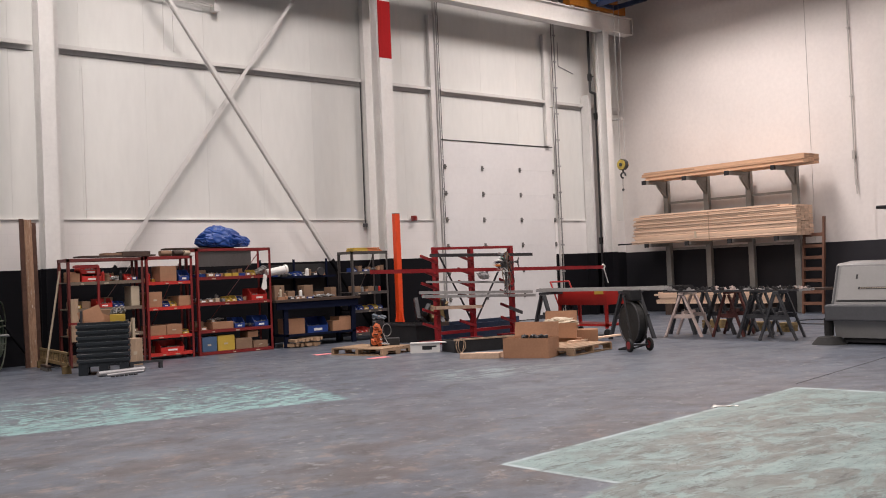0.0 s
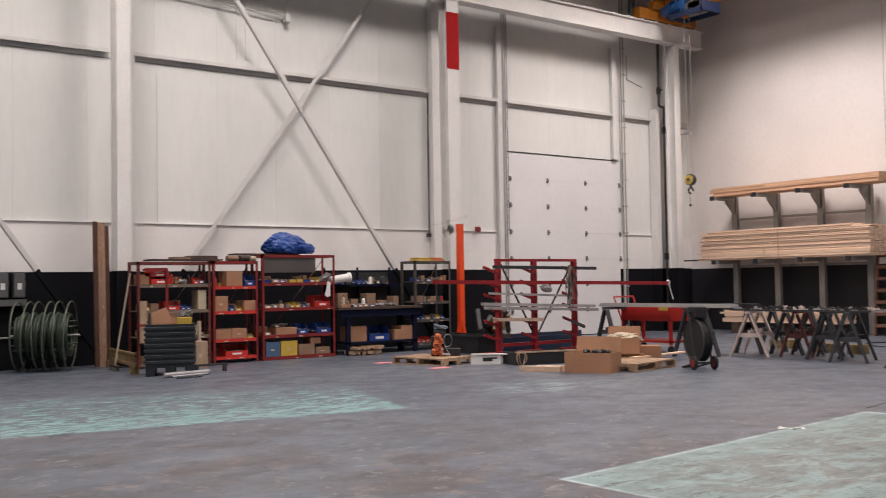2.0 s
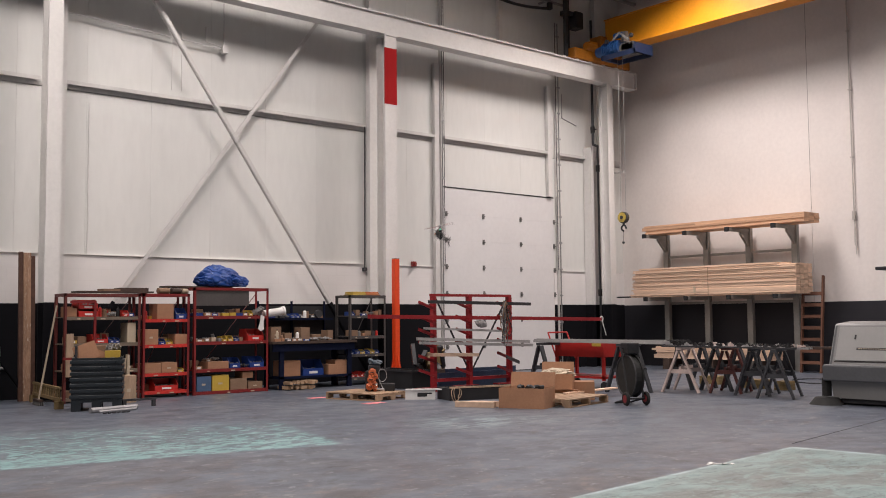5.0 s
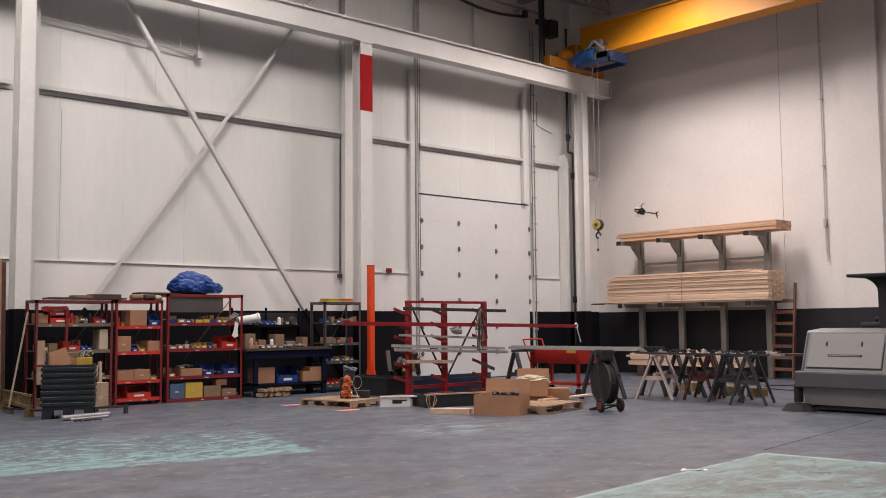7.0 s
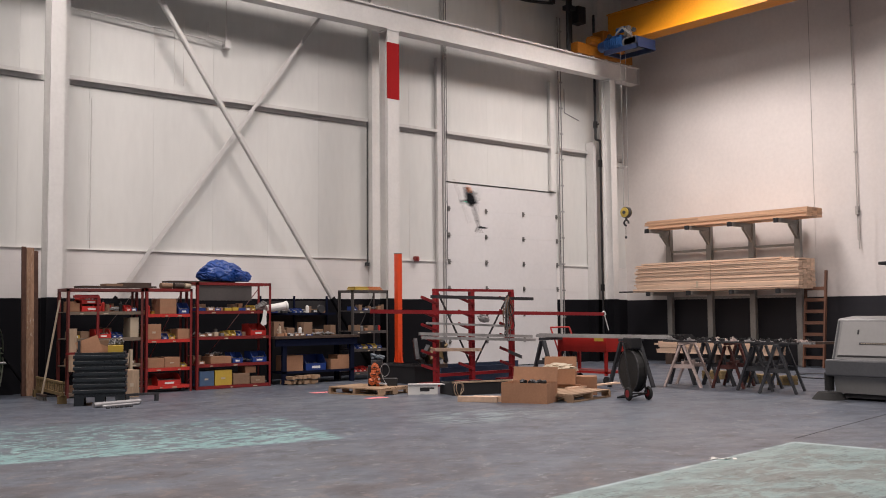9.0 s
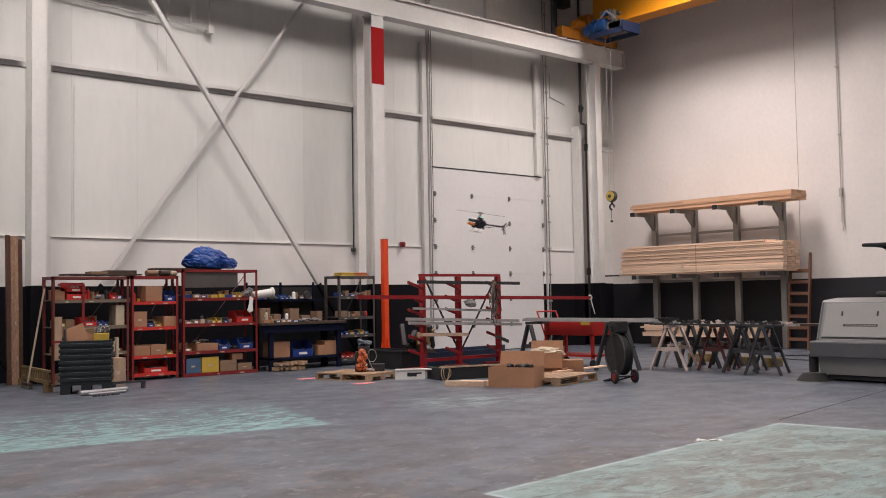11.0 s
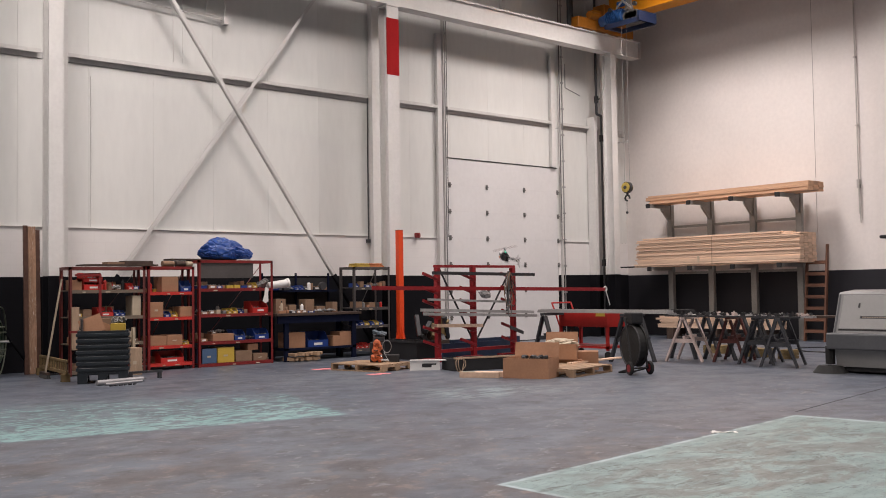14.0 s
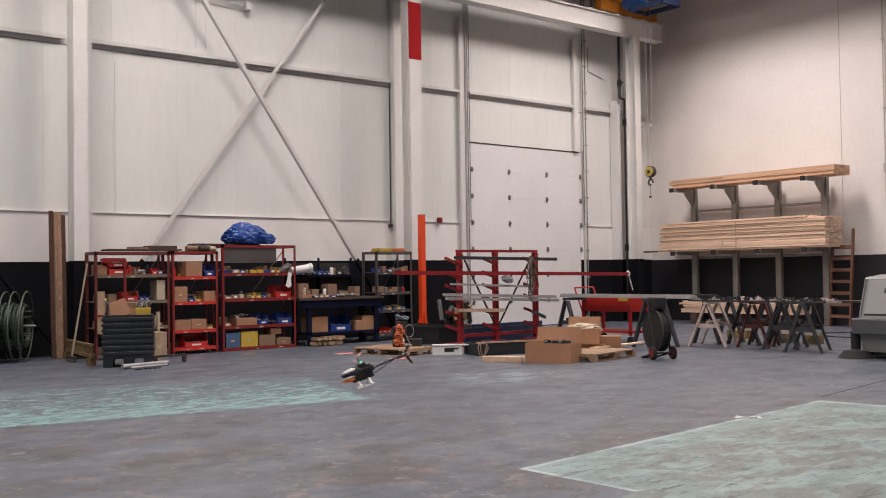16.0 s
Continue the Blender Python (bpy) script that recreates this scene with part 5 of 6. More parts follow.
boxes_ob = thing("steel_trough", "black steel trough standing on the floor", "trough", 11.74, 14.72, 0)
for a in ((0, 0.02, 0, 1.36), (0.5, 0.52, 0, 1.36)):
    boxes("side", M_BLACK, boxes_ob, (*a, 0, 0.36))
for a in ((0.02, 0.5, 0, 0.02), (0.02, 0.5, 1.34, 1.36)):
    boxes("end", M_BLACK, boxes_ob, (*a, 0, 0.36))
boxes("rim", M_DARK_STEEL, boxes_ob, (-0.02, 0.54, -0.02, 0.0, 0.33, 0.37), (-0.02, 0.0, 0, 1.38, 0.33, 0.37))
rj = random.Random(3)
junk = thing("scrap_heap", "heap of offcuts and rusty fittings behind the trough", "scrap", 12.95, 15.75, 0)
for i in range(16):
    bm = bmesh.new()
    box(bm, -0.045, 0.045, -0.04, 0.04, -rj.uniform(0.1, 0.3), rj.uniform(0.1, 0.3), m=pose(rj.uniform(-0.35, 0.35), rj.uniform(-0.2, 0.2), 0.28 + 0.022 * i, rj.uniform(-35, 35), rj.uniform(-60, 60), rj.uniform(0, 180)))
    part("offcut", bm, rj.choice((M_CARD_D, M_DARK_WOOD, M_DARK_STEEL, M_DARK_STEEL, M_YWOOD)), junk)
boxes("crate", M_DARK_WOOD, junk, (-0.4, 0.4, -0.25, 0.25, 0, 0.3))

# ---- red cantilever rack ----
rr = thing("cantilever_rack", "dark red steel cantilever rack loaded with bars", "rack", 11.85, 14.2, 0)
M_RACKRED = surface("rack_red", (0.29, 0.013, 0.018), 0.42, vary=0.18, big=3, worn=(0.1, 0.03, 0.03), wear=0.7)
COLS = (-0.02, 0.88, 1.95)
AX, AY = -0.50, -0.14
for cx in COLS:
    col = boxes("column", M_RACKRED, rr, (cx - 0.04, cx + 0.04, -0.06, 0.045, 0.0, 1.76), bevel=0.004)
    for z in (1.52, 1.26, 1.02, 0.80, 0.54, 0.28):
        if cx > 2 and z < 0.5:
            continue
        bm = bmesh.new()
        bar(bm, (cx, -0.06, z), (cx + AX, -0.06 + AY, z + 0.13), 0.03, 0.05)
        part("arm", bm, M_RACKRED, col)
    boxes("foot", M_RACKRED, col, (cx - 0.5, cx + 0.065, -0.2, -0.061, 0, 0.08))
boxes("top_rail", M_RACKRED, rr, (-0.07, 2.0, -0.04, 0.04, 1.761, 1.81))
boxes("bottom_rail", M_RACKRED, rr, (0.03, 1.9, -0.03, 0.03, 0.16, 0.22))
bm = bmesh.new()
bar(bm, (0.07, 0.02, 1.72), (0.86, 0.02, 0.4), 0.02, 0.03)
bar(bm, (1.9, 0.02, 1.70), (0.94, 0.02, 0.3), 0.02, 0.03)
part("diagonal", bm, M_DARK_STEEL, rr)


def long_bar(name, label, a, b, w, h, material, category="bar"):
    bm = bmesh.new()
    bar(bm, a, b, w, h)
    return tagged(part(name, bm, material), label, category, "bars on the rack")


M_ALU = surface("aluminium", (0.37, 0.365, 0.36), 0.38, 0.2, vary=0.15, big=3, stretch=(1, 1, 1))
long_bar("red_channel", "long red painted steel channel across the rack", (10.2, 14.0, 1.392), (16.36, 14.0, 1.30), 0.07, 0.07, M_RACKRED)
bm = bmesh.new()
ring(bm, pose(16.40, 14.0, 1.31, 90, 0, 0), 0.045, 0.016, 16, 6)
bar(bm, (16.42, 14.0, 1.27), (16.52, 13.98, 0.95), 0.01, 0.02)
tagged(part("end_ring", bm, M_WHITE), "pale ring tied to the red channel's end", "ring")
long_bar("black_channel", "black steel channel lying on the rack's top arms", (11.55, 13.98, 1.655), (14.2, 13.98, 1.62), 0.05, 0.06, M_DARK_STEEL)
long_bar("grey_bar", "grey aluminium bar on the rack", (11.42, 13.96, 1.17), (13.4, 13.96, 1.09), 0.05, 0.04, M_ALU)
for k, z in enumerate((0.97, 0.90)):
    long_bar("aluminium_extrusion", "long aluminium extrusion lying on the rack", (11.25, 13.95 - 0.08 * k, z + 0.01), (14.12, 13.95 - 0.08 * k, z - 0.10), 0.07, 0.055, M_ALU)
long_bar("wood_plank", "pale plank on the rack's lower arms", (11.55, 13.96, 0.685), (12.7, 13.96, 0.65), 0.16, 0.06, M_WOOD)
long_bar("dark_angle", "dark steel angle resting on the rack", (13.25, 13.7, 0.60), (13.98, 14.1, 0.46), 0.03, 0.06, M_DARK_STEEL)
bag = bmesh.new()
bmesh.ops.create_icosphere(bag, subdivisions=4, radius=1.0)
for v in bag.verts:
    k = 1 + noise.noise(v.co * 3) * 0.35 + noise.noise(v.co * 8) * 0.12
    v.co = Vector((v.co.x * 0.15 * k, v.co.y * 0.05 * k, v.co.z * 0.085 * k - 0.03 * v.co.x))
tg = part("plastic_wrap", bag, surface("plastic_wrap", (0.26, 0.25, 0.25), 0.35), None, "", True)
tg.matrix_world = pose(12.78, 13.90, 1.24) @ Matrix.Diagonal((0.9, 1, 0.8, 1))
tagged(tg, "crumpled clear plastic wrap hanging on the rack", "wrap")
cab = thing("cable_bundle", "tangled grey cable bundle hung over the rack", "cable", 13.36, 13.86, 0)
rc = random.Random(11)
for i in range(11):
    bm = bmesh.new()
    top, low = 1.66 + rc.uniform(-0.06, 0.04), rc.choice((0.84, 0.95, 1.05, 1.25)) + rc.uniform(-0.05, 0.05)
    wide, lean, ph = rc.uniform(0.03, 0.13), rc.uniform(-0.08, 0.08), rc.uniform(0, 6)
    pts = []
    for n in range(25):
        a = 2 * math.pi * n / 24
        h = (1 + math.cos(a)) / 2
        k = wide * (0.35 + 0.9 * (1 - h)) + 0.02 * math.sin(3 * a + ph)
        pts.append(Vector((k * math.sin(a) + lean * (1 - h) + 0.018 * math.sin(5 * h + ph), 0.03 * math.cos(a + ph) - 0.03, low + (top - low) * h)))
    for a, b in zip(pts, pts[1:]):
        rod(bm, a, b, 0.009, seg=6)
    part("loop", bm, rc.choice((M_DARK_STEEL, M_DARK_WOOD, M_CARD_D, M_CLEAR)), cab)
boxes_ob = thing("blue_sheet", "dark blue sheet metal panels stacked behind the rack", "panel", 11.95, 14.55, 0)
M_NAVY2 = surface("dull_blue", (0.03, 0.05, 0.10), 0.5, vary=0.3, big=2)
boxes("panel", M_NAVY2, boxes_ob, (0.3, 2.2, 0.0, 0.03, 0.0, 0.30))
boxes("panel", M_NAVY2, boxes_ob, (0.6, 2.5, 0.12, 0.15, 0.0, 0.36))
boxes("panel", M_NAVY2, boxes_ob, (0.6, 2.4, 0.3, 0.9, 0.0, 0.06))


# ---- pallets and floor things ----
def pallet(label, x, y, rz, w, d):
    p = thing("wooden_pallet", label, "pallet", x, y, 0, rz, "pallets")
    for i in range(6):
        t = d / 6
        boxes("deck_board", M_WOOD_X, p, (0, w, i * t + 0.012, (i + 1) * t - 0.012, 0.102, 0.122))
    for j in range(3):
        xx = j * (w - 0.05) / 2
        bm = bmesh.new()
        box(bm, xx, xx + 0.05, 0, d, 0.07, 0.10)
        for q in (0, d / 2 - 0.07, d - 0.14):
            box(bm, xx, xx + 0.05, q, q + 0.14, 0.018, 0.07)
        part("stringer", bm, M_WOOD_X, p)
    for q in (0, d / 2 - 0.05, d - 0.1):
        boxes("bottom_board", M_WOOD_X, p, (0, w, q, q + 0.1, 0.0, 0.017))
    return p


pallet("weathered wooden pallet carrying an orange machine", 9.395, 14.14, -75, 1.12, 0.84)
pallet("weathered wooden pallet beside the cartons", 11.02, 10.05, 12, 1.2, 0.85)
pk = bmesh.new()
for (x0, y0) in ((9.25, 14.42), (9.28, 12.85)):
    for i in range(5):
        box(pk, x0 + i * 0.075, x0 + 0.07 + i * 0.075, y0 - 0.09 + 0.02 * (i % 2), y0 + 0.11, 0.001, 0.004)
tagged(part("pink_marking", pk, surface("pink_paint", (0.75, 0.24, 0.26), 0.6)), "fluorescent pink paint marks on the floor", "marking", "", "structure")

mach = thing("orange_engine", "orange and black engine tool strapped on the pallet", "machine", 10.02, 13.62, 0.124, -38)
M_ORENG = surface("engine_orange", (0.55, 0.125, 0.04), 0.45, vary=0.2, big=8)
for k, (bx, bz, r) in enumerate(((-0.06, 0.09, 0.062), (0.015, 0.13, 0.05), (-0.035, 0.21, 0.066), (0.03, 0.255, 0.045), (-0.02, 0.325, 0.058), (0.035, 0.05, 0.048))):
    bm = bmesh.new()
    bmesh.ops.create_icosphere(bm, subdivisions=3, radius=1.0)
    for v in bm.verts:
        q = 1 + noise.noise(v.co * 1.9 + Vector((k, 0, 0))) * 0.45
        v.co = Vector((bx + v.co.x * r * q, -0.06 + v.co.y * r * 0.7 * q, bz + v.co.z * r * q * 1.05))
    hs = part("housing", bm, M_ORENG, mach)
    boxes("vent", M_BLACK, hs, (bx - r * 0.6, bx + r * 0.5, -0.06 - r * 0.8, -0.06, bz - r * 0.2, bz))
boxes("engine_block", M_BLACK, mach, (-0.14, 0.10, -0.02, 0.2, 0, 0.34), bevel=0.01)
boxes("fuel_tank", M_DARK_STEEL, mach, (-0.09, 0.11, -0.02, 0.18, 0.34, 0.44), bevel=0.02)
bm = bmesh.new()
re = random.Random(14)
for i in range(12):
    box(bm, -0.05, 0.05, -0.03, 0.03, -0.018, 0.018, bevel=0.006, m=pose(re.uniform(-0.06, 0.1), re.uniform(-0.03, 0.12), re.uniform(0.44, 0.53), re.uniform(-40, 40), re.uniform(-40, 40), re.uniform(0, 180)))
part("cover", bm, surface("cover_slate", (0.07, 0.095, 0.12), 0.5, vary=0.3, big=9), mach)
bm = bmesh.new()
ring(bm, pose(0.15, -0.08, 0.27, 90, 0, 12) @ Matrix.Diagonal((0.72, 1.0, 1, 1)), 0.105, 0.006, 24, 6)
rod(bm, (0.10, -0.05, 0.18), (0.16, -0.08, 0.05), 0.006, seg=6)
part("hose", bm, M_GALV, mach)
boxes("skid", M_BLACK, mach, (0.08, 0.36, 0.0, 0.26, 0, 0.12), bevel=0.008)
bm = bmesh.new()
rod(bm, (0.06, -0.12, 0.05), (0.19, -0.15, 0.03), 0.02, seg=10)
ball(bm, (0.05, -0.12, 0.12), 0.022, seg=10)
part("chrome_fitting", bm, surface("bright_chrome", (0.8, 0.8, 0.82), 0.15, 0.9, vary=0.02), mach)

wc = thing("white_channel", "white steel channel with a dark logo lying on the floor", "channel", 10.22, 13.0, 0, -37)
boxes("plate", M_WHITE, wc, (0, 0.50, 0, 0.03, 0.0, 0.155))
boxes("top", M_WHITE, wc, (0.0, 0.96, -0.02, 0.12, 0.156, 0.174))
# Dark logo on the white face, made of two thin black plates.
boxes("logo_patch", M_BLACK, wc, (0.20, 0.36, -0.004, 0.0, 0.05, 0.115))
boxes("logo_patch", M_BLACK, wc, (0.36, 0.44, -0.004, 0.0, 0.09, 0.115))
dk = thing("dark_crate", "long dark crate with a wooden rim", "crate", 10.60, 12.30, 0, -17)
boxes("side", M_BLACK, dk, (0, 1.45, 0, 0.03, 0, 0.2), (0, 1.45, 0.5, 0.53, 0, 0.2), (0, 0.03, 0.03, 0.5, 0, 0.2), (1.42, 1.45, 0.03, 0.5, 0, 0.2))
boxes("bottom", M_BLACK, dk, (0.03, 1.42, 0.03, 0.5, 0, 0.02))
boxes("rim", M_OLD_WOOD, dk, (0, 1.45, -0.015, 0.035, 0.2, 0.225))
rope = thing("rope_loop", "pale rope hanging over the dark crate's corner", "rope", 10.60, 12.12, 0)
bm = bmesh.new()
for i in range(2):
    pts = []
    for n in range(21):
        a = 2 * math.pi * n / 20
        k = 1 + 0.22 * math.sin(2 * a + 1.3 * i) + 0.12 * math.sin(3 * a + i)
        pts.append(Vector((0.085 * k * math.cos(a) + 0.05 * i - 0.04, 0.03 * math.sin(a + i) + 0.012 * i, max(0.012, 0.125 + 0.115 * k * math.sin(a)))))
    for a, b in zip(pts, pts[1:]):
        rod(bm, a, b, 0.0065, seg=6)
part("loop", bm, M_OLD_WOOD, rope)
for i, (x, y, l) in enumerate(((9.92, 11.40, 0.62), (10.12, 11.28, 0.85))):
    bm = bmesh.new()
    box(bm, 0, l, 0, 0.09, 0, 0.085, bevel=0.003)
    o = part("timber_beam", bm, M_WOOD)
    o.matrix_world = pose(x, y, 0, 0, 0, -58 + 4 * i)
    tagged(o, "short pale timber beam on the floor", "timber", "loose timber")

big = carton(10.29, 10.82, 0, 0.72, 0.5, 0.30, -65, M_CARD, "large open brown carton of black parts on the floor", True, "floor cartons")
rb = random.Random(21)
for i in range(9):
    bm = bmesh.new()
    rod(bm, (0, 0, 0), (rb.uniform(0.05, 0.1), 0, rb.uniform(0.0, 0.05)), 0.03, seg=8)
    o = part("black_part", bm, M_BLACK)
    o.matrix_world = pose(10.29, 10.82, 0, 0, 0, -65) @ pose(0.28 + 0.042 * i, 0.14 + 0.05 * (i % 3), 0.285 + 0.02 * (i % 2), 0, 0, rb.uniform(0, 180))
    tagged(o, "black machine part heaped in the open carton", "part", "black parts")
boxes_ob = boxes("carton_filling", M_CARD_D, None, (0.01, 0.71, 0.01, 0.49, 0.008, 0.26))
boxes_ob.matrix_world = pose(10.29, 10.82, 0, 0, 0, -65)
tagged(boxes_ob, "packed dark filling inside the open carton", "filling")
carton(11.73, 11.20, 0, 0.5, 0.42, 0.18, -52, M_CARD, "brown carton under an open carton", False, "floor cartons")
carton(11.62, 11.26, 0.182, 0.54, 0.42, 0.25, -52, M_CARD, "open brown carton topped with white packing", True, "floor cartons")
pp = bmesh.new()
bmesh.ops.create_icosphere(pp, subdivisions=4, radius=1.0)
for v in pp.verts:
    k = 1 + noise.noise(v.co * 2.6) * 0.4 + noise.noise(v.co * 7) * 0.15
    v.co = Vector((v.co.x * 0.25 * k, v.co.y * 0.18 * k, v.co.z * 0.09 * k))
o = part("packing_paper", pp, M_CREAM)
o.matrix_world = pose(11.62, 11.26, 0.42, 0, 0, -52) @ pose(0.29, 0.2, 0.0)
tagged(o, "crumpled pale packing paper in the open carton", "paper")
carton(12.08, 10.96, 0, 0.36, 0.34, 0.30, -48, M_CARD, "small brown carton beside the stack", False, "floor cartons")
bm = bmesh.new()
box(bm, 0, 1.5, 0, 0.1, 0.124, 0.15)
o = part("pale_board", bm, M_WOOD)
o.matrix_world = pose(11.75, 10.75, 0, 0, 0, 8)
tagged(o, "pale board lying on the pallet", "board")

# ---- cable reel trolley ----
reel = thing("reel_trolley", "black cable reel trolley on two red-hubbed wheels", "reel", 12.06, 9.70, 0, -23)
M_TYRE = surface("black_rubber", (0.012, 0.012, 0.012), 0.8)
for x in (-0.05, 0.06):
    bm = bmesh.new()
    rod(bm, (x - 0.012, 0.08, 0.44), (x + 0.012, 0.08, 0.44), 0.33, seg=36)
    part("flange", bm, M_TYRE, reel)
bm = bmesh.new()
rod(bm, (-0.05, 0.08, 0.44), (0.06, 0.08, 0.44), 0.30, seg=28)
part("drum", bm, M_TYRE, reel)
bm = bmesh.new()
ring(bm, pose(-0.066, 0.08, 0.44, 0, 90, 0), 0.32, 0.012, 36, 6)
part("rim", bm, M_DARK_STEEL, reel)
for x in (-0.17, 0.17):
    w = bmesh.new()
    ring(w, pose(x, -0.1, 0.105, 0, 90, 0), 0.078, 0.028, 22, 8)
    wh = part("wheel", w, M_TYRE, reel, "", True)
    bm = bmesh.new()
    rod(bm, (x - 0.025, -0.1, 0.105), (x + 0.025, -0.1, 0.105), 0.06, seg=16)
    part("hub", bm, surface("hub_red", (0.22, 0.02, 0.025), 0.5) if x < 0 else bpy.data.materials["hub_red"], wh)
bm = bmesh.new()
rod(bm, (-0.17, -0.1, 0.105), (0.17, -0.1, 0.105), 0.014, seg=8)
rod(bm, (-0.13, -0.1, 0.105), (-0.13, 0.1, 0.86), 0.016, seg=8)
rod(bm, (0.13, -0.1, 0.105), (0.13, 0.1, 0.86), 0.016, seg=8)
rod(bm, (-0.13, 0.1, 0.86), (0.13, 0.1, 0.86), 0.016, seg=8)
rod(bm, (-0.13, 0.34, 0.014), (0.13, 0.34, 0.014), 0.014, seg=8)
rod(bm, (-0.13, -0.1, 0.105), (-0.13, 0.34, 0.014), 0.014, seg=8)
rod(bm, (0.13, -0.1, 0.105), (0.13, 0.34, 0.014), 0.014, seg=8)
part("frame", bm, M_BLACK, reel)
boxes("control_box", M_BLACK, reel, (-0.10, 0.10, -0.06, 0.20, 0.78, 0.95), bevel=0.02)

# ---- red cart ----
cart = thing("tool_cart", "bright red steel service cart with a push handle", "cart", 14.12, 12.02, 0)
M_CARTRED = surface("cart_red", (0.40, 0.018, 0.014), 0.4, vary=0.12, big=3)
CW, CL = 0.62, 1.22
for a in ((0, CW, 0, 0.02), (0, CW, CL - 0.02, CL), (0, 0.02, 0.02, CL - 0.02), (CW - 0.02, CW, 0.02, CL - 0.02)):
    boxes("side_panel", M_CARTRED, cart, (*a, 0.62, 0.90))
boxes("tray", M_CARTRED, cart, (0, CW, 0, CL, 0.60, 0.62))
boxes("lower_tray", M_CARTRED, cart, (0, CW, 0, CL, 0.20, 0.24))
for x in (0.0, CW - 0.05):
    for y in (0.0, CL - 0.05):
        boxes("leg", M_CARTRED, cart, (x, x + 0.05, y, y + 0.05, 0.16, 0.62))
        w = bmesh.new()
        rod(w, (x + 0.01, y + 0.02, 0.075), (x + 0.045, y + 0.02, 0.075), 0.075, seg=18)
        part("caster", w, M_TYRE, cart)
bm = bmesh.new()
for x in (0.04, CW - 0.04):
    rod(bm, (x, CL, 0.55), (x, CL + 0.22, 1.05), 0.016, seg=8)
rod(bm, (0.04, CL + 0.22, 1.05), (CW - 0.04, CL + 0.22, 1.05), 0.016, seg=8)
part("handle", bm, M_CARTRED, cart)
boxes("warning_label", M_BIN_Y, cart, (-0.003, 0.0, 0.06, 0.28, 0.80, 0.88), label="yellow warning label")


# ---- sawhorses ----
def sawhorse(x, y, L, h, material, label, spread=0.30, rz=0):
    s = thing("sawhorse", label, "sawhorse", x, y, 0, rz, "sawhorses")
    boxes("top_beam", material, s, (0, L, -0.045, 0.045, h - 0.05, h))
    for xx in (0.06, L - 0.1):
        for sg in (-1, 1):
            bm = bmesh.new()
            bar(bm, (xx, sg * 0.03, h - 0.06), (xx, sg * spread, 0.0), 0.035, 0.085, (1, 0, 0))
            part("leg", bm, material, s)
        boxes("spreader", material, s, (xx - 0.012, xx + 0.05, -spread * 0.62, spread * 0.62, h * 0.42, h * 0.42 + 0.07))
    boxes("stretcher", material, s, (0.06, L - 0.06, -0.02, 0.02, h * 0.42 + 0.071, h * 0.42 + 0.12))
    return s


M_HORSE_W = surface("whitewashed_wood", (0.62, 0.50, 0.46), 0.7, vary=0.2, big=3)
M_HORSE_R = surface("red_stained_wood", (0.10, 0.025, 0.02), 0.65, vary=0.25, big=3)
M_HORSE_D = surface("dark_painted_wood", (0.04, 0.042, 0.048), 0.6, vary=0.25, big=3, worn=(0.14, 0.13, 0.13), wear=0.66)
sawhorse(13.55, 13.15, 0.8, 0.87, M_HORSE_D, "dark sawhorse under the aluminium extrusions", 0.30)
sawhorse(13.72, 11.35, 0.6, 0.87, M_HORSE_D, "dark sawhorse beside the red cart", 0.32)
sawhorse(14.52, 10.64, 0.85, 0.80, M_HORSE_W, "pale whitewashed wooden sawhorse", 0.33, 19)
sawhorse(15.10, 11.1, 0.9, 0.80, M_HORSE_D, "dark wooden sawhorse behind the pale one", 0.28)
sawhorse(14.84, 9.93, 0.85, 0.80, M_HORSE_R, "dark red-stained wooden sawhorse", 0.27, 18)
sawhorse(14.72, 9.33, 0.85, 0.80, M_HORSE_D, "dark worn wooden sawhorse in the row", 0.29, 18)
sawhorse(14.42, 8.72, 0.9, 0.80, M_HORSE_D, "dark worn wooden sawhorse at the row's end", 0.29, 20)
sawhorse(15.3, 10.45, 0.9, 0.80, M_HORSE_D, "dark wooden sawhorse behind the row", 0.33)
sawhorse(15.45, 9.75, 0.8, 0.78, M_HORSE_D, "dark wooden sawhorse behind the row", 0.30)
for k in range(3):
    bm = bmesh.new()
    x = 13.78 + 0.075 * k
    box(bm, x, x + 0.065, 10.42, 13.5, 0.872, 0.905 + 0.01 * (k % 2))
    box(bm, x + 0.02, x + 0.045, 10.42, 13.5, 0.905 + 0.01 * (k % 2), 0.93 + 0.01 * (k % 2))
    tagged(part("aluminium_extrusion", bm, M_ALU), "long aluminium extrusion laid across sawhorses", "extrusion", "extrusions on sawhorses")
ra = random.Random(17)
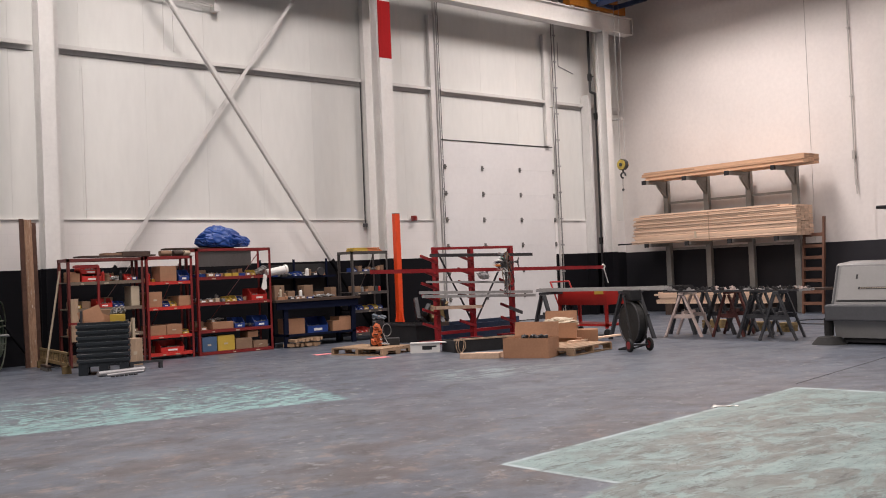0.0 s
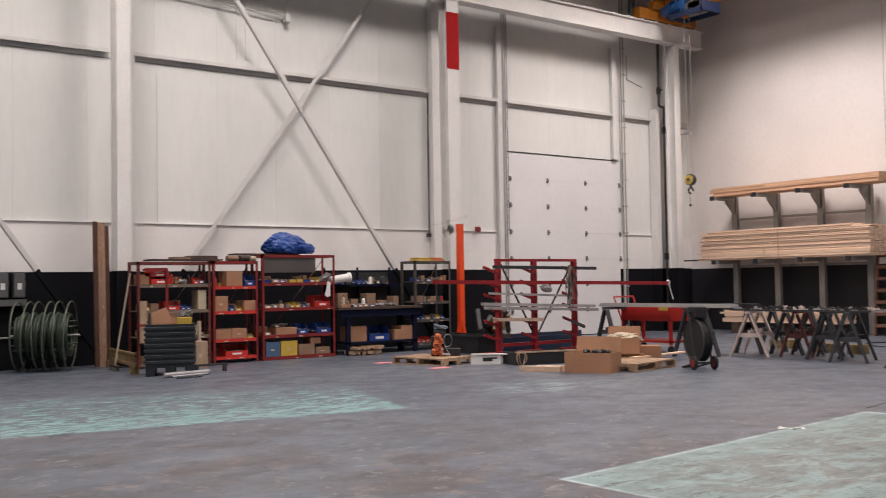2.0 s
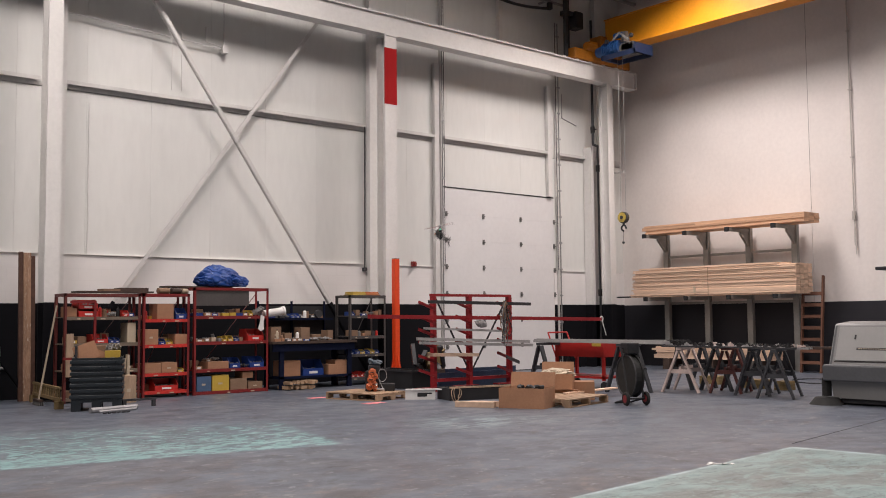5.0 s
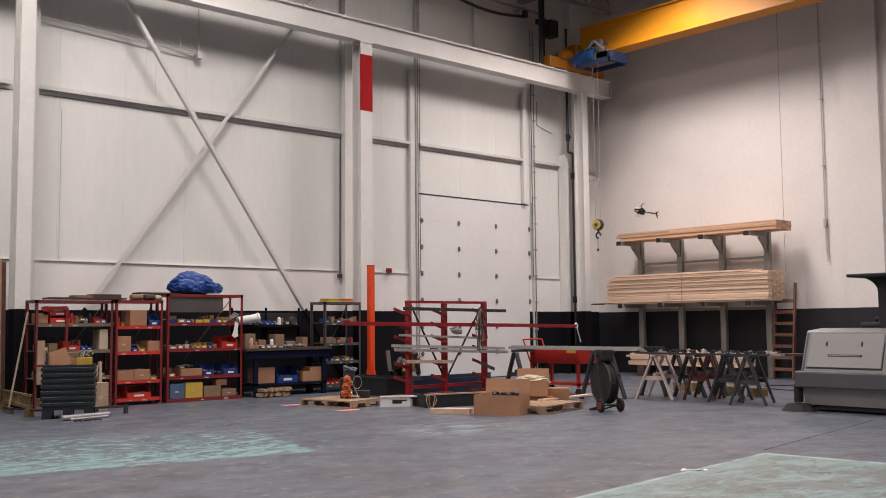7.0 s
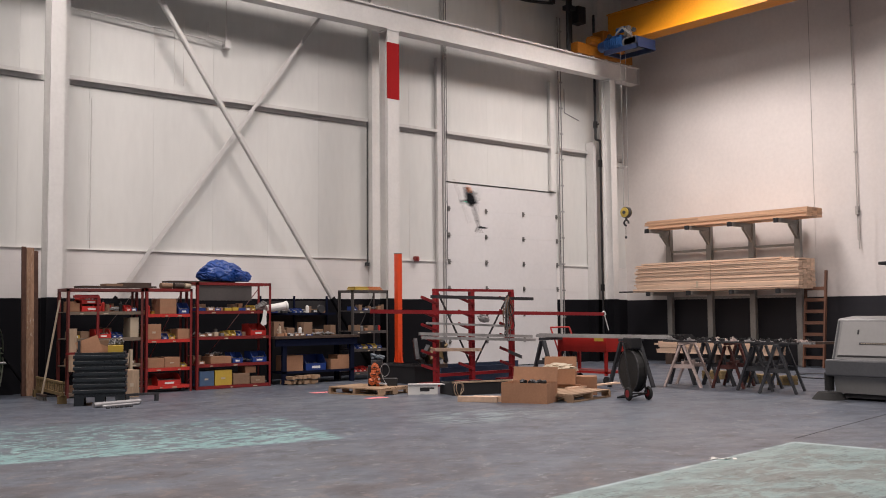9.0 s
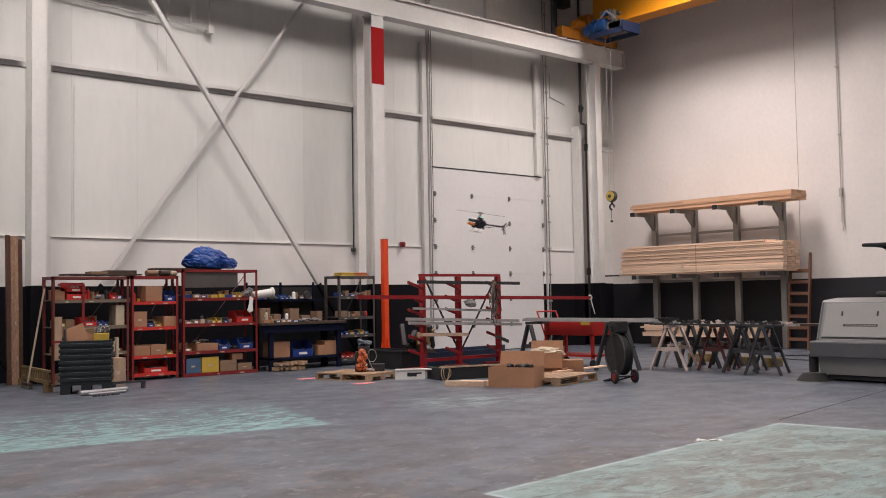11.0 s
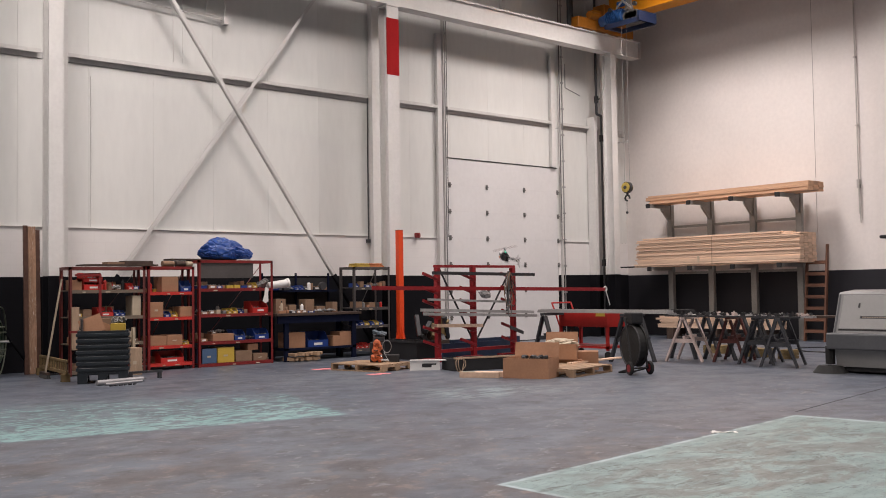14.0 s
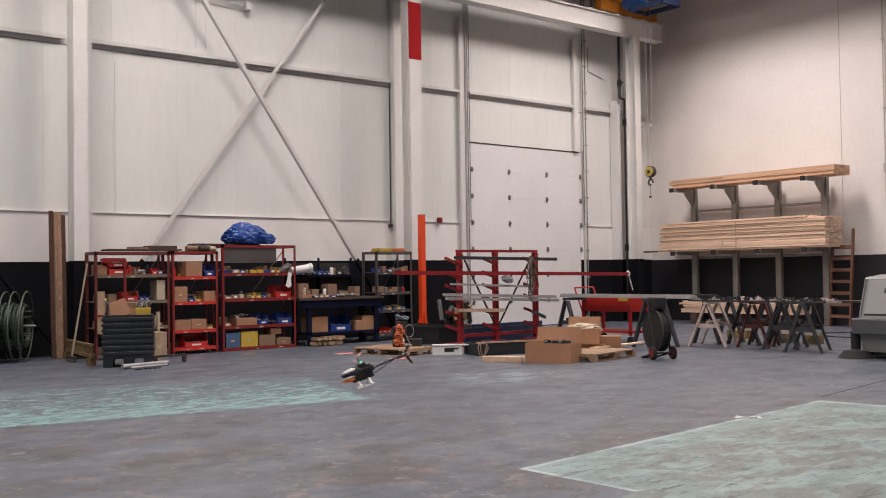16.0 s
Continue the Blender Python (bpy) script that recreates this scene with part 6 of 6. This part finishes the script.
for k in range(7):
    bm = bmesh.new()
    x = 14.5 + 0.1 * k
    y0, y1 = 8.35 + ra.uniform(-0.15, 0.2), 10.9 + ra.uniform(-0.3, 0.2)
    box(bm, x, x + 0.06, y0, y1, 0.802, 0.832)
    rail = part("slotted_rail", bm, ra.choice((M_ALU, M_GALV, M_DARK_STEEL, M_GALV)))
    tagged(rail, "slotted aluminium rail with clamps on the sawhorses", "rail", "rails on sawhorses")
    for q in range(14):
        bm = bmesh.new()
        yy = y0 + 0.1 + q * (y1 - y0 - 0.2) / 14 + ra.uniform(0, 0.09)
        top = 0.845 + ra.uniform(0, 0.035)
        box(bm, x - 0.004, x + 0.064, yy, yy + ra.uniform(0.02, 0.06), 0.8325, top)
        rod(bm, (x + 0.03, yy + 0.012, top), (x + 0.03, yy + 0.012, top + ra.uniform(0.005, 0.02)), 0.01, seg=7)
        part("clamp", bm, ra.choice((M_BLACK, M_DARK_STEEL, M_ALU, M_HORSE_W, M_BLACK)), rail)
bm = bmesh.new()
box(bm, 14.7, 15.0, 10.7, 11.5, 0.86, 0.90)
for q in range(7):
    box(bm, 14.68, 15.0, 10.72 + 0.11 * q, 10.77 + 0.11 * q, 0.90, 0.92)
tagged(part("black_rail", bm, M_BLACK), "dark slotted rail section across two sawhorses", "rail", "rails on sawhorses")
bm = bmesh.new()
box(bm, 0, 1.9, 0, 0.22, 0.802, 0.84)
o = part("brown_plank", bm, M_DARK_WOOD)
o.matrix_world = pose(14.55, 8.55, 0, 0, 0, -62)
tagged(o, "dark brown plank reaching off the last sawhorse", "plank")
bm = bmesh.new()
bar(bm, (15.4, 7.55, 0.0), (15.0, 7.9, 0.80), 0.05, 0.08)
bar(bm, (15.0, 7.2, 0.0), (15.35, 7.5, 0.80), 0.05, 0.08)
tagged(part("trestle_legs", bm, M_DARK_WOOD), "crossed dark trestle legs under the plank", "trestle")
cord = bmesh.new()
pts = [Vector((17.5 + 0.5 * math.sin(i * 0.5) + 0.05 * i, 8.2 + 0.45 * math.cos(i * 0.5) + 0.09 * i, 0.012)) for i in range(30)]
for a, b in zip(pts, pts[1:]):
    rod(cord, a, b, 0.012, seg=5)
tagged(part("power_cable", cord, M_BLACK), "black power cable looped on the floor", "cable")

# ---- ride-on sweeper ----
M_SW = surface("sweeper_grey", (0.18, 0.18, 0.18), 0.42, vary=0.08, big=2)
M_SW_L = surface("sweeper_light_grey", (0.235, 0.232, 0.228), 0.42, vary=0.06, big=2)
M_SW_D = surface("sweeper_bumper", (0.075, 0.078, 0.085), 0.5, vary=0.12, big=2)
sw = thing("floor_sweeper", "grey ride-on floor sweeper parked with a black overhead guard", "sweeper", 14.10, 6.24, 0)
SWW = 1.42
bm = bmesh.new()
prism(bm, [(0.05, 0.606), (2.1, 0.606), (2.1, 1.24), (0.75, 1.25), (0.32, 1.215), (0.27, 1.19)], 0.04, SWW - 0.04)
part("hood", bm, M_SW, sw)
slope = pose(0.05, 0, 0.61, 0, math.degrees(math.atan2(0.19, 0.50)), 0)
bm = bmesh.new()
box(bm, -0.018, 0.0, 0.16, SWW - 0.13, 0.055, 0.59, m=slope, bevel=0.006)
part("hood_panel", bm, M_SW_L, sw, "light grey access panel")
bm = bmesh.new()
box(bm, -0.004, -0.001, 0.145, SWW - 0.115, 0.035, 0.054, m=slope)
box(bm, -0.004, -0.001, 0.145, 0.159, 0.054, 0.45, m=slope)
part("panel_gap", bm, M_BLACK, sw)
for y in (0.48, 1.02):
    bm = bmesh.new()
    box(bm, -0.026, -0.018, y - 0.012, y + 0.012, 0.39, 0.46, m=slope)
    part("latch", bm, M_BLACK, sw)
bm = bmesh.new()
box(bm, -0.022, -0.018, 0.46, 0.98, 0.225, 0.26, m=slope)
plate = part("name_strip", bm, M_BLACK, sw)
bm = bmesh.new()
for i in range(13):
    box(bm, -0.0245, -0.022, 0.485 + i * 0.037, 0.507 + i * 0.037, 0.237, 0.248, m=slope)
part("letter_bars", bm, M_CREAM, plate)
bm = bmesh.new()
box(bm, -0.01, -0.004, 0.055, 0.08, 0.0, 0.61, m=slope)
part("edge_trim", bm, M_SW_D, sw)
bm = bmesh.new()
box(bm, -0.01, -0.004, SWW - 0.08, SWW - 0.055, 0.0, 0.61, m=slope)
part("edge_trim", bm, M_SW_D, sw)
bm = bmesh.new()
box(bm, -0.05, 2.1, -0.03, SWW + 0.03, 0.36, 0.605, bevel=0.025)
part("bumper", bm, M_SW_D, sw)
bm = bmesh.new()
prism(bm, [(0.05, 0.359), (0.07, 0.28), (0.11, 0.10), (2.0, 0.10), (2.0, 0.359)], 0.05, SWW - 0.06)
part("skirt", bm, M_SW_L, sw)
boxes("underbody", M_BLACK, sw, (0.15, 1.9, 0.1, SWW - 0.15, 0.03, 0.09))
bm = bmesh.new()
rod(bm, (0.06, SWW + 0.02, 0.0), (0.06, SWW + 0.02, 0.11), 0.26, 0.17, seg=28)
rod(bm, (0.06, SWW + 0.02, 0.13), (0.06, SWW + 0.02, 0.40), 0.07, seg=12)
part("side_brush", bm, M_TYRE, sw, "round black side brush")
for x in (0.5, 1.7):
    for y in (0.06, SWW - 0.16):
        bm = bmesh.new()
        rod(bm, (x, y, 0.17), (x, y + 0.1, 0.17), 0.17, seg=22)
        part("wheel", bm, M_TYRE, sw)
bm = bmesh.new()
box(bm, 0.9, 1.5, 0.3, 0.85, 1.23, 1.34, bevel=0.04)
box(bm, 1.4, 1.52, 0.3, 0.85, 1.34, 1.42, bevel=0.03)
part("seat", bm, M_BLACK, sw)
bm = bmesh.new()
box(bm, 0.5, 2.0, -0.1, 0.84, 2.02, 2.07, bevel=0.015)
prism(bm, [(0.72, 2.02), (0.95, 2.02), (0.80, 1.85)], 0.3, 0.4)
part("guard_roof", bm, M_BLACK, sw)
bm = bmesh.new()
box(bm, 0.72, 0.82, 0.34, 0.46, 1.24, 2.02, bevel=0.01)
prism(bm, [(0.46, 2.02), (0.74, 2.02), (0.64, 2.0), (0.54, 1.94), (0.48, 1.86), (0.46, 1.76)], 0.75, 0.79, Matrix(((0, 1, 0, 0), (1, 0, 0, 0), (0, 0, 1, 0), (0, 0, 0, 1))))
part("guard_post", bm, M_BLACK, sw)
boxes("guard_post", M_BLACK, sw, (1.85, 1.95, 0.22, 0.38, 1.22, 2.02))
bm = bmesh.new()
for i in range(7):
    box(bm, 0, 0.09, 0, 0.03, 0, 0.004, m=pose(7.70 + 0.04 * i, 5.34 - 0.01 * i, 0.001 + 0.003 * (i % 2), 0, -4 * (i % 2), 37 * i))
tagged(part("paper_scrap", bm, M_WHITE), "torn white paper scraps lying on the floor", "paper")

# ---- model helicopter ----
heli = thing("model_helicopter", "black model helicopter with orange nose and white skids", "helicopter", 0, 0, 2)
M_CAN_O = surface("canopy_orange", (0.75, 0.20, 0.02), 0.3, vary=0.05, coat=0.4)
M_CAN_W = surface("canopy_white", (0.75, 0.74, 0.72), 0.3, vary=0.05, coat=0.4)
M_CARBON = surface("carbon_black", (0.015, 0.015, 0.017), 0.35, vary=0.2, big=20)


M_BLADE = surface("smoky_blade", (0.42, 0.24, 0.24), 0.4)
M_BLADE.node_tree.nodes["Principled BSDF"].inputs["Alpha"].default_value = 0.35


def shell(c, sx, sy, sz, taper, seg=20):
    bm = bmesh.new()
    bmesh.ops.create_uvsphere(bm, u_segments=seg, v_segments=12, radius=1.0)
    for v in bm.verts:
        k = 1 - taper * max(0, v.co.x)
        v.co = Vector((c[0] + v.co.x * sx, c[1] + v.co.y * sy * k, c[2] + v.co.z * sz * k))
    return bm


M_CAN_V = surface("canopy_violet", (0.022, 0.018, 0.045), 0.25, vary=0.1, coat=0.5)
part("canopy", shell((0.075, 0, -0.005), 0.115, 0.044, 0.07, 0.42), M_CARBON, heli, smooth=True)
part("canopy_window", shell((0.105, 0, 0.018), 0.096, 0.042, 0.032, 0.5), M_CAN_V, heli, "dark violet canopy window", True)
part("canopy_top", shell((0.095, 0, 0.040), 0.095, 0.033, 0.022, 0.45), M_CAN_W, heli, "cream white canopy top", True)
part("canopy_stripe", shell((0.115, 0, -0.010), 0.088, 0.0435, 0.012, 0.5), M_CAN_W, heli, "cream stripe round the canopy", True)
part("canopy_nose", shell((0.125, 0, -0.032), 0.085, 0.041, 0.024, 0.5), M_CAN_O, heli, "orange nose shell", True)
bm = bmesh.new()
box(bm, -0.10, 0.10, -0.022, 0.022, -0.075, 0.05, bevel=0.006)
box(bm, -0.12, 0.0, -0.03, 0.03, -0.02, 0.03, bevel=0.008)
box(bm, -0.05, 0.02, -0.028, 0.028, 0.03, 0.075, bevel=0.005)
part("frame", bm, M_CARBON, heli)
bm = bmesh.new()
for sy in (-1, 1):
    for sx in (-0.04, 0.03):
        box(bm, sx - 0.018, sx + 0.018, sy * 0.024, sy * 0.040, 0.0, 0.026, bevel=0.003)
    rod(bm, (0.0, sy * 0.03, 0.03), (0.0, sy * 0.012, 0.12), 0.0025, seg=6)
part("servo", bm, M_BLACK, heli)
bm = bmesh.new()
ball(bm, (-0.02, 0.0, 0.082), 0.011, seg=10)
led = bpy.data.materials.new("green_lamp")
led.use_nodes = True
led.node_tree.nodes["Principled BSDF"].inputs["Base Color"].default_value = (0.02, 0.4, 0.25, 1)
led.node_tree.nodes["Principled BSDF"].inputs["Emission Color"].default_value = (0.05, 1.0, 0.55, 1)
led.node_tree.nodes["Principled BSDF"].inputs["Emission Strength"].default_value = 0.8
part("green_light", bm, led, heli)
bm = bmesh.new()
rod(bm, (-0.10, 0, 0.0), (-0.47, 0, 0.02), 0.011, seg=10)
rod(bm, (-0.12, 0.012, -0.05), (-0.36, 0, 0.01), 0.003, seg=6)
rod(bm, (-0.12, -0.012, -0.05), (-0.36, 0, 0.01), 0.003, seg=6)
part("tail_boom", bm, M_CARBON, heli)
bm = bmesh.new()
prism(bm, [(-0.43, 0.02), (-0.47, 0.02), (-0.52, 0.085), (-0.50, 0.085)], -0.003, 0.003)
prism(bm, [(-0.43, 0.02), (-0.47, 0.02), (-0.51, -0.085), (-0.49, -0.085)], -0.003, 0.003)
prism(bm, [(-0.36, 0.0), (-0.40, 0.0), (-0.41, 0.01), (-0.36, 0.01)], -0.06, 0.06)
part("tail_fin", bm, M_CARBON, heli)
for y in (-0.06, 0.06):
    bm = bmesh.new()
    rod(bm, (-0.07, y, -0.125), (0.09, y, -0.125), 0.004, seg=8)
    rod(bm, (0.09, y, -0.125), (0.11, y, -0.114), 0.004, seg=8)
    part("skid", bm, M_CAN_W, heli, "white landing skid")
for x in (-0.045, 0.06):
    bm = bmesh.new()
    for s in (-1, 1):
        bar(bm, (x, s * 0.02, -0.07), (x, s * 0.06, -0.125), 0.012, 0.006)
    part("skid_strut", bm, M_CAN_W, heli)
bm = bmesh.new()
rod(bm, (0, 0, 0.05), (0, 0, 0.135), 0.007, seg=8)
part("mast", bm, M_GALV, heli)
rotor = new("main_rotor")
rotor.parent = heli
bm = bmesh.new()
box(bm, -0.03, 0.03, -0.014, 0.014, -0.012, 0.016, bevel=0.004)
box(bm, -0.055, 0.055, -0.006, 0.006, -0.004, 0.004)
part("rotor_hub", bm, M_GALV, rotor)
for s in (-1, 1):
    bm = bmesh.new()
    box(bm, s * 0.05, s * 0.355, -0.015, 0.015, -0.0015, 0.0015)
    part("blade", bm, M_BLADE, rotor)
tail = new("tail_rotor")
tail.parent = heli
bm = bmesh.new()
rod(bm, (0, -0.008, 0), (0, 0.008, 0), 0.008, seg=8)
part("tail_hub", bm, M_GALV, tail)
for s in (-1, 1):
    bm = bmesh.new()
    box(bm, -0.008, 0.008, -0.0012, 0.0012, s * 0.01, s * 0.075)
    part("tail_blade", bm, M_BLADE, tail)

# seconds, bearing from north, elevation, distance, and the nose's way (right, up, ahead) with the rotor axis (right, up, ahead)
FLIGHT = [
    (0.00, 43.70, 0.31, 15.0, (-0.5, 0, -0.8), (0, 1, 0)),
    (0.30, 48.29, -1.31, 14.0, (0.8, 0.1, -0.5), (0, 1, 0)),
    (0.50, 51.53, -2.02, 13.5, (0.8, 0.1, -0.5), (0, 1, 0)),
    (0.80, 52.80, 0.13, 14.0, (0.2, 0.6, 0.7), (-0.6, 0.6, -0.3)),
    (1.00, 50.74, 2.60, 16.0, (0.85, -0.2, -0.4), (-0.3, 0.9, 0)),
    (1.20, 45.96, 3.07, 16.0, (0.9, 0, -0.3), (-0.3, 0.9, 0)),
    (1.50, 40.66, 1.39, 16.0, (0.7, 0.25, 0.6), (-0.2, 0.95, 0)),
    (1.70, 38.20, 1.06, 16.0, (0.4, 0.2, 0.9), (-0.2, 0.9, 0)),
    (2.00, 37.10, 3.17, 16.5, (0.2, 0.15, 0.95), (-0.2, 0.9, 0)),
    (2.20, 40.25, 5.60, 17.0, (0.35, 0.1, 0.93), (0, 1, 0)),
    (2.50, 48.29, 6.03, 17.5, (0.25, -0.1, 0.95), (0.2, 0.9, 0)),
    (2.70, 52.98, 5.62, 17.5, (0.1, 0.1, 0.98), (0.3, 0.9, 0)),
    (3.00, 56.32, 6.34, 17.5, (-0.3, 0.8, 0.4), (0.5, 0.5, -0.6)),
    (3.20, 55.91, 7.52, 17.5, (-0.8, 0.2, 0.1), (0.3, 0.9, 0)),
    (3.50, 49.90, 6.84, 17.0, (-0.25, -0.2, 0.92), (0.1, 1, 0.2)),
    (3.70, 44.88, 4.46, 16.5, (-0.7, -0.5, 0.4), (-0.4, 0.8, 0)),
    (4.70, 39.16, 3.57, 16.0, (-0.2, 0.3, 0.9), (0, 1, 0)),
    (5.80, 44.72, 10.35, 17.0, (-0.7, 0.3, 0.5), (-0.2, 0.9, 0)),
    (6.00, 42.16, 9.95, 17.0, (-0.25, 0.15, 0.95), (-0.3, 0.9, 0)),
    (6.20, 41.63, 10.16, 17.0, (0.1, 0.1, 0.98), (-0.3, 0.9, 0)),
    (6.50, 46.68, 9.35, 17.5, (0.15, 0, 0.98), (-0.2, 0.9, 0)),
    (6.70, 50.67, 7.34, 21.0, (-0.4, 0, 0.9), (0, 1, 0)),
    (7.00, 53.32, 6.36, 23.0, (-0.75, 0.12, -0.62), (0.1, 1, 0)),
    (7.20, 52.67, 6.61, 23.0, (-0.93, 0, -0.3), (0, 1, 0)),
    (7.50, 46.61, 4.21, 17.0, (-0.55, -0.05, -0.83), (-0.1, 0.95, 0)),
    (7.70, 41.91, 0.39, 14.0, (-0.7, -0.5, -0.5), (-0.3, 0.8, 0.3)),
    (8.00, 38.63, -5.06, 11.0, (-0.7, 0.45, -0.5), (0.45, 0.8, 0.2)),
    (8.20, 40.93, -5.20, 12.0, (0.3, 0.3, -0.9), (0.2, 0.8, 0.5)),
    (8.40, 44.19, -2.46, 13.5, (0.6, 0.4, -0.5), (-0.4, 0.8, 0.2)),
    (8.60, 44.93, 1.65, 14.0, (-0.4, -0.55, -0.6), (-0.5, 0.7, -0.3)),
    (8.80, 44.62, 4.91, 14.0, (-0.3, -0.6, -0.5), (-0.6, 0.5, -0.3)),
    (9.00, 41.89, 6.61, 14.5, (-0.3, 0.85, -0.3), (-0.8, -0.3, 0.2)),
    (9.20, 38.64, 6.78, 14.5, (-0.45, 0.65, -0.5), (0.6, 0.55, 0.1)),
    (10.20, 37.57, 3.89, 15.0, (0.3, 0.4, -0.8), (0, 1, 0)),
    (11.30, 44.70, 4.36, 13.0, (-0.8, -0.15, -0.4), (0.1, 0.9, -0.2)),
    (11.50, 44.92, 0.36, 13.0, (-0.5, -0.45, -0.6), (-0.2, 0.8, -0.4)),
    (11.70, 43.90, -3.01, 12.5, (-0.4, -0.5, -0.7), (-0.2, 0.8, -0.4)),
    (12.00, 42.93, -4.04, 12.5, (-0.2, -0.1, -0.9), (0, 1, 0)),
    (12.20, 41.87, -4.10, 12.5, (0.1, 0.4, -0.9), (-0.2, 0.9, 0.3)),
    (12.50, 40.50, 0.03, 13.5, (0, 0.9, -0.3), (0.1, -0.3, -0.9)),
    (12.70, 40.82, 2.04, 13.5, (0, 0.93, 0.2), (0.1, 0.2, -0.9)),
    (13.00, 41.76, 1.70, 13.5, (0, 0.95, 0.2), (-0.1, 0.2, -0.9)),
    (13.20, 42.67, 0.19, 13.5, (-0.1, 0.6, -0.7), (-0.1, 0.5, 0.7)),
    (13.30, 43.13, -0.61, 13.5, (0.1, 0.4, -0.8), (-0.1, 0.8, 0.4)),
    (13.50, 44.07, -1.21, 13.5, (0.4, 0.2, -0.8), (0, 1, 0)),
    (13.70, 45.30, -0.80, 14.0, (0.2, 0.4, 0.8), (0.4, 0.8, -0.3)),
    (13.80, 45.58, -0.37, 14.5, (-0.3, 0.5, 0.8), (0.4, 0.8, -0.3)),
    (13.90, 45.11, 0.69, 15.0, (-0.6, 0.5, 0.6), (0.3, 0.8, -0.3)),
    (14.00, 43.77, 1.83, 16.5, (-0.45, 0.2, 0.85), (0.1, 0.9, -0.3)),
    (14.10, 41.78, 2.52, 15.5, (0.9, -0.05, 0.4), (0, 1, 0)),
    (14.20, 39.26, 2.58, 15.5, (0.85, 0.25, 0.4), (-0.3, 0.9, 0)),
    (14.30, 37.12, 2.37, 15.5, (0.8, 0.4, 0.4), (-0.4, 0.9, 0)),
    (14.40, 35.52, 1.85, 15.5, (0.75, 0.45, 0.4), (-0.4, 0.9, 0)),
    (14.50, 34.02, 0.94, 15.0, (0.55, 0.6, 0.4), (-0.6, 0.7, 0)),
    (14.60, 33.19, 0.55, 14.5, (0.4, 0.7, -0.3), (-0.7, 0.4, 0.2)),
    (14.70, 32.23, -0.73, 14.0, (0.2, 0.85, -0.3), (-0.8, 0.1, 0.5)),
    (14.80, 31.78, -2.04, 13.0, (-0.4, 0.6, -0.5), (0.2, 0.5, 0.7)),
    (14.90, 31.76, -2.60, 12.5, (-0.8, 0.3, -0.4), (0, 1, 0)),
    (15.00, 31.88, -2.59, 12.0, (-0.9, 0, -0.2), (0, 1, 0)),
    (15.30, 32.04, -2.83, 11.5, (-0.9, 0, -0.3), (0, 1, 0)),
    (15.50, 32.59, -3.49, 10.8, (-0.9, 0.02, -0.3), (0, 1, 0)),
    (15.70, 32.90, -4.32, 10.0, (-0.93, 0, -0.3), (0, 1, 0)),
    (16.00, 34.05, -5.57, 8.9, (-0.88, -0.26, -0.38), (-0.2, 1, 0)),
]


def basis(bearing):
    a = radians(bearing)
    ahead = Vector((math.sin(a), math.cos(a), 0))
    return Vector((math.cos(a), -math.sin(a), 0)), Vector((0, 0, 1)), ahead


def flight_pose(bearing, elev, dist, nose, axis):
    right, up, ahead = basis(bearing)
    place = Vector(EYE) + dist * (ahead * math.cos(radians(elev)) + up * math.sin(radians(elev)))
    nx = (right * nose[0] + up * nose[1] + ahead * nose[2]).normalized()
    az = right * axis[0] + up * axis[1] + ahead * axis[2]
    az = (az - nx * az.dot(nx)).normalized()
    m = Matrix((nx, az.cross(nx), az)).transposed().to_4x4()
    return Matrix.Translation(place) @ m


def motions():
    walk(heli, [(t, flight_pose(b, e, d, n, a)) for t, b, e, d, n, a in FLIGHT])
    walk(rotor, [(i * 0.1, pose(0, 0, 0.135, 0, 0, (i * 78) % 360)) for i in range(161)])
    walk(tail, [(i * 0.1, pose(-0.47, 0.016, 0.02, 0, (i * 83) % 360, 0)) for i in range(161)])


motions()
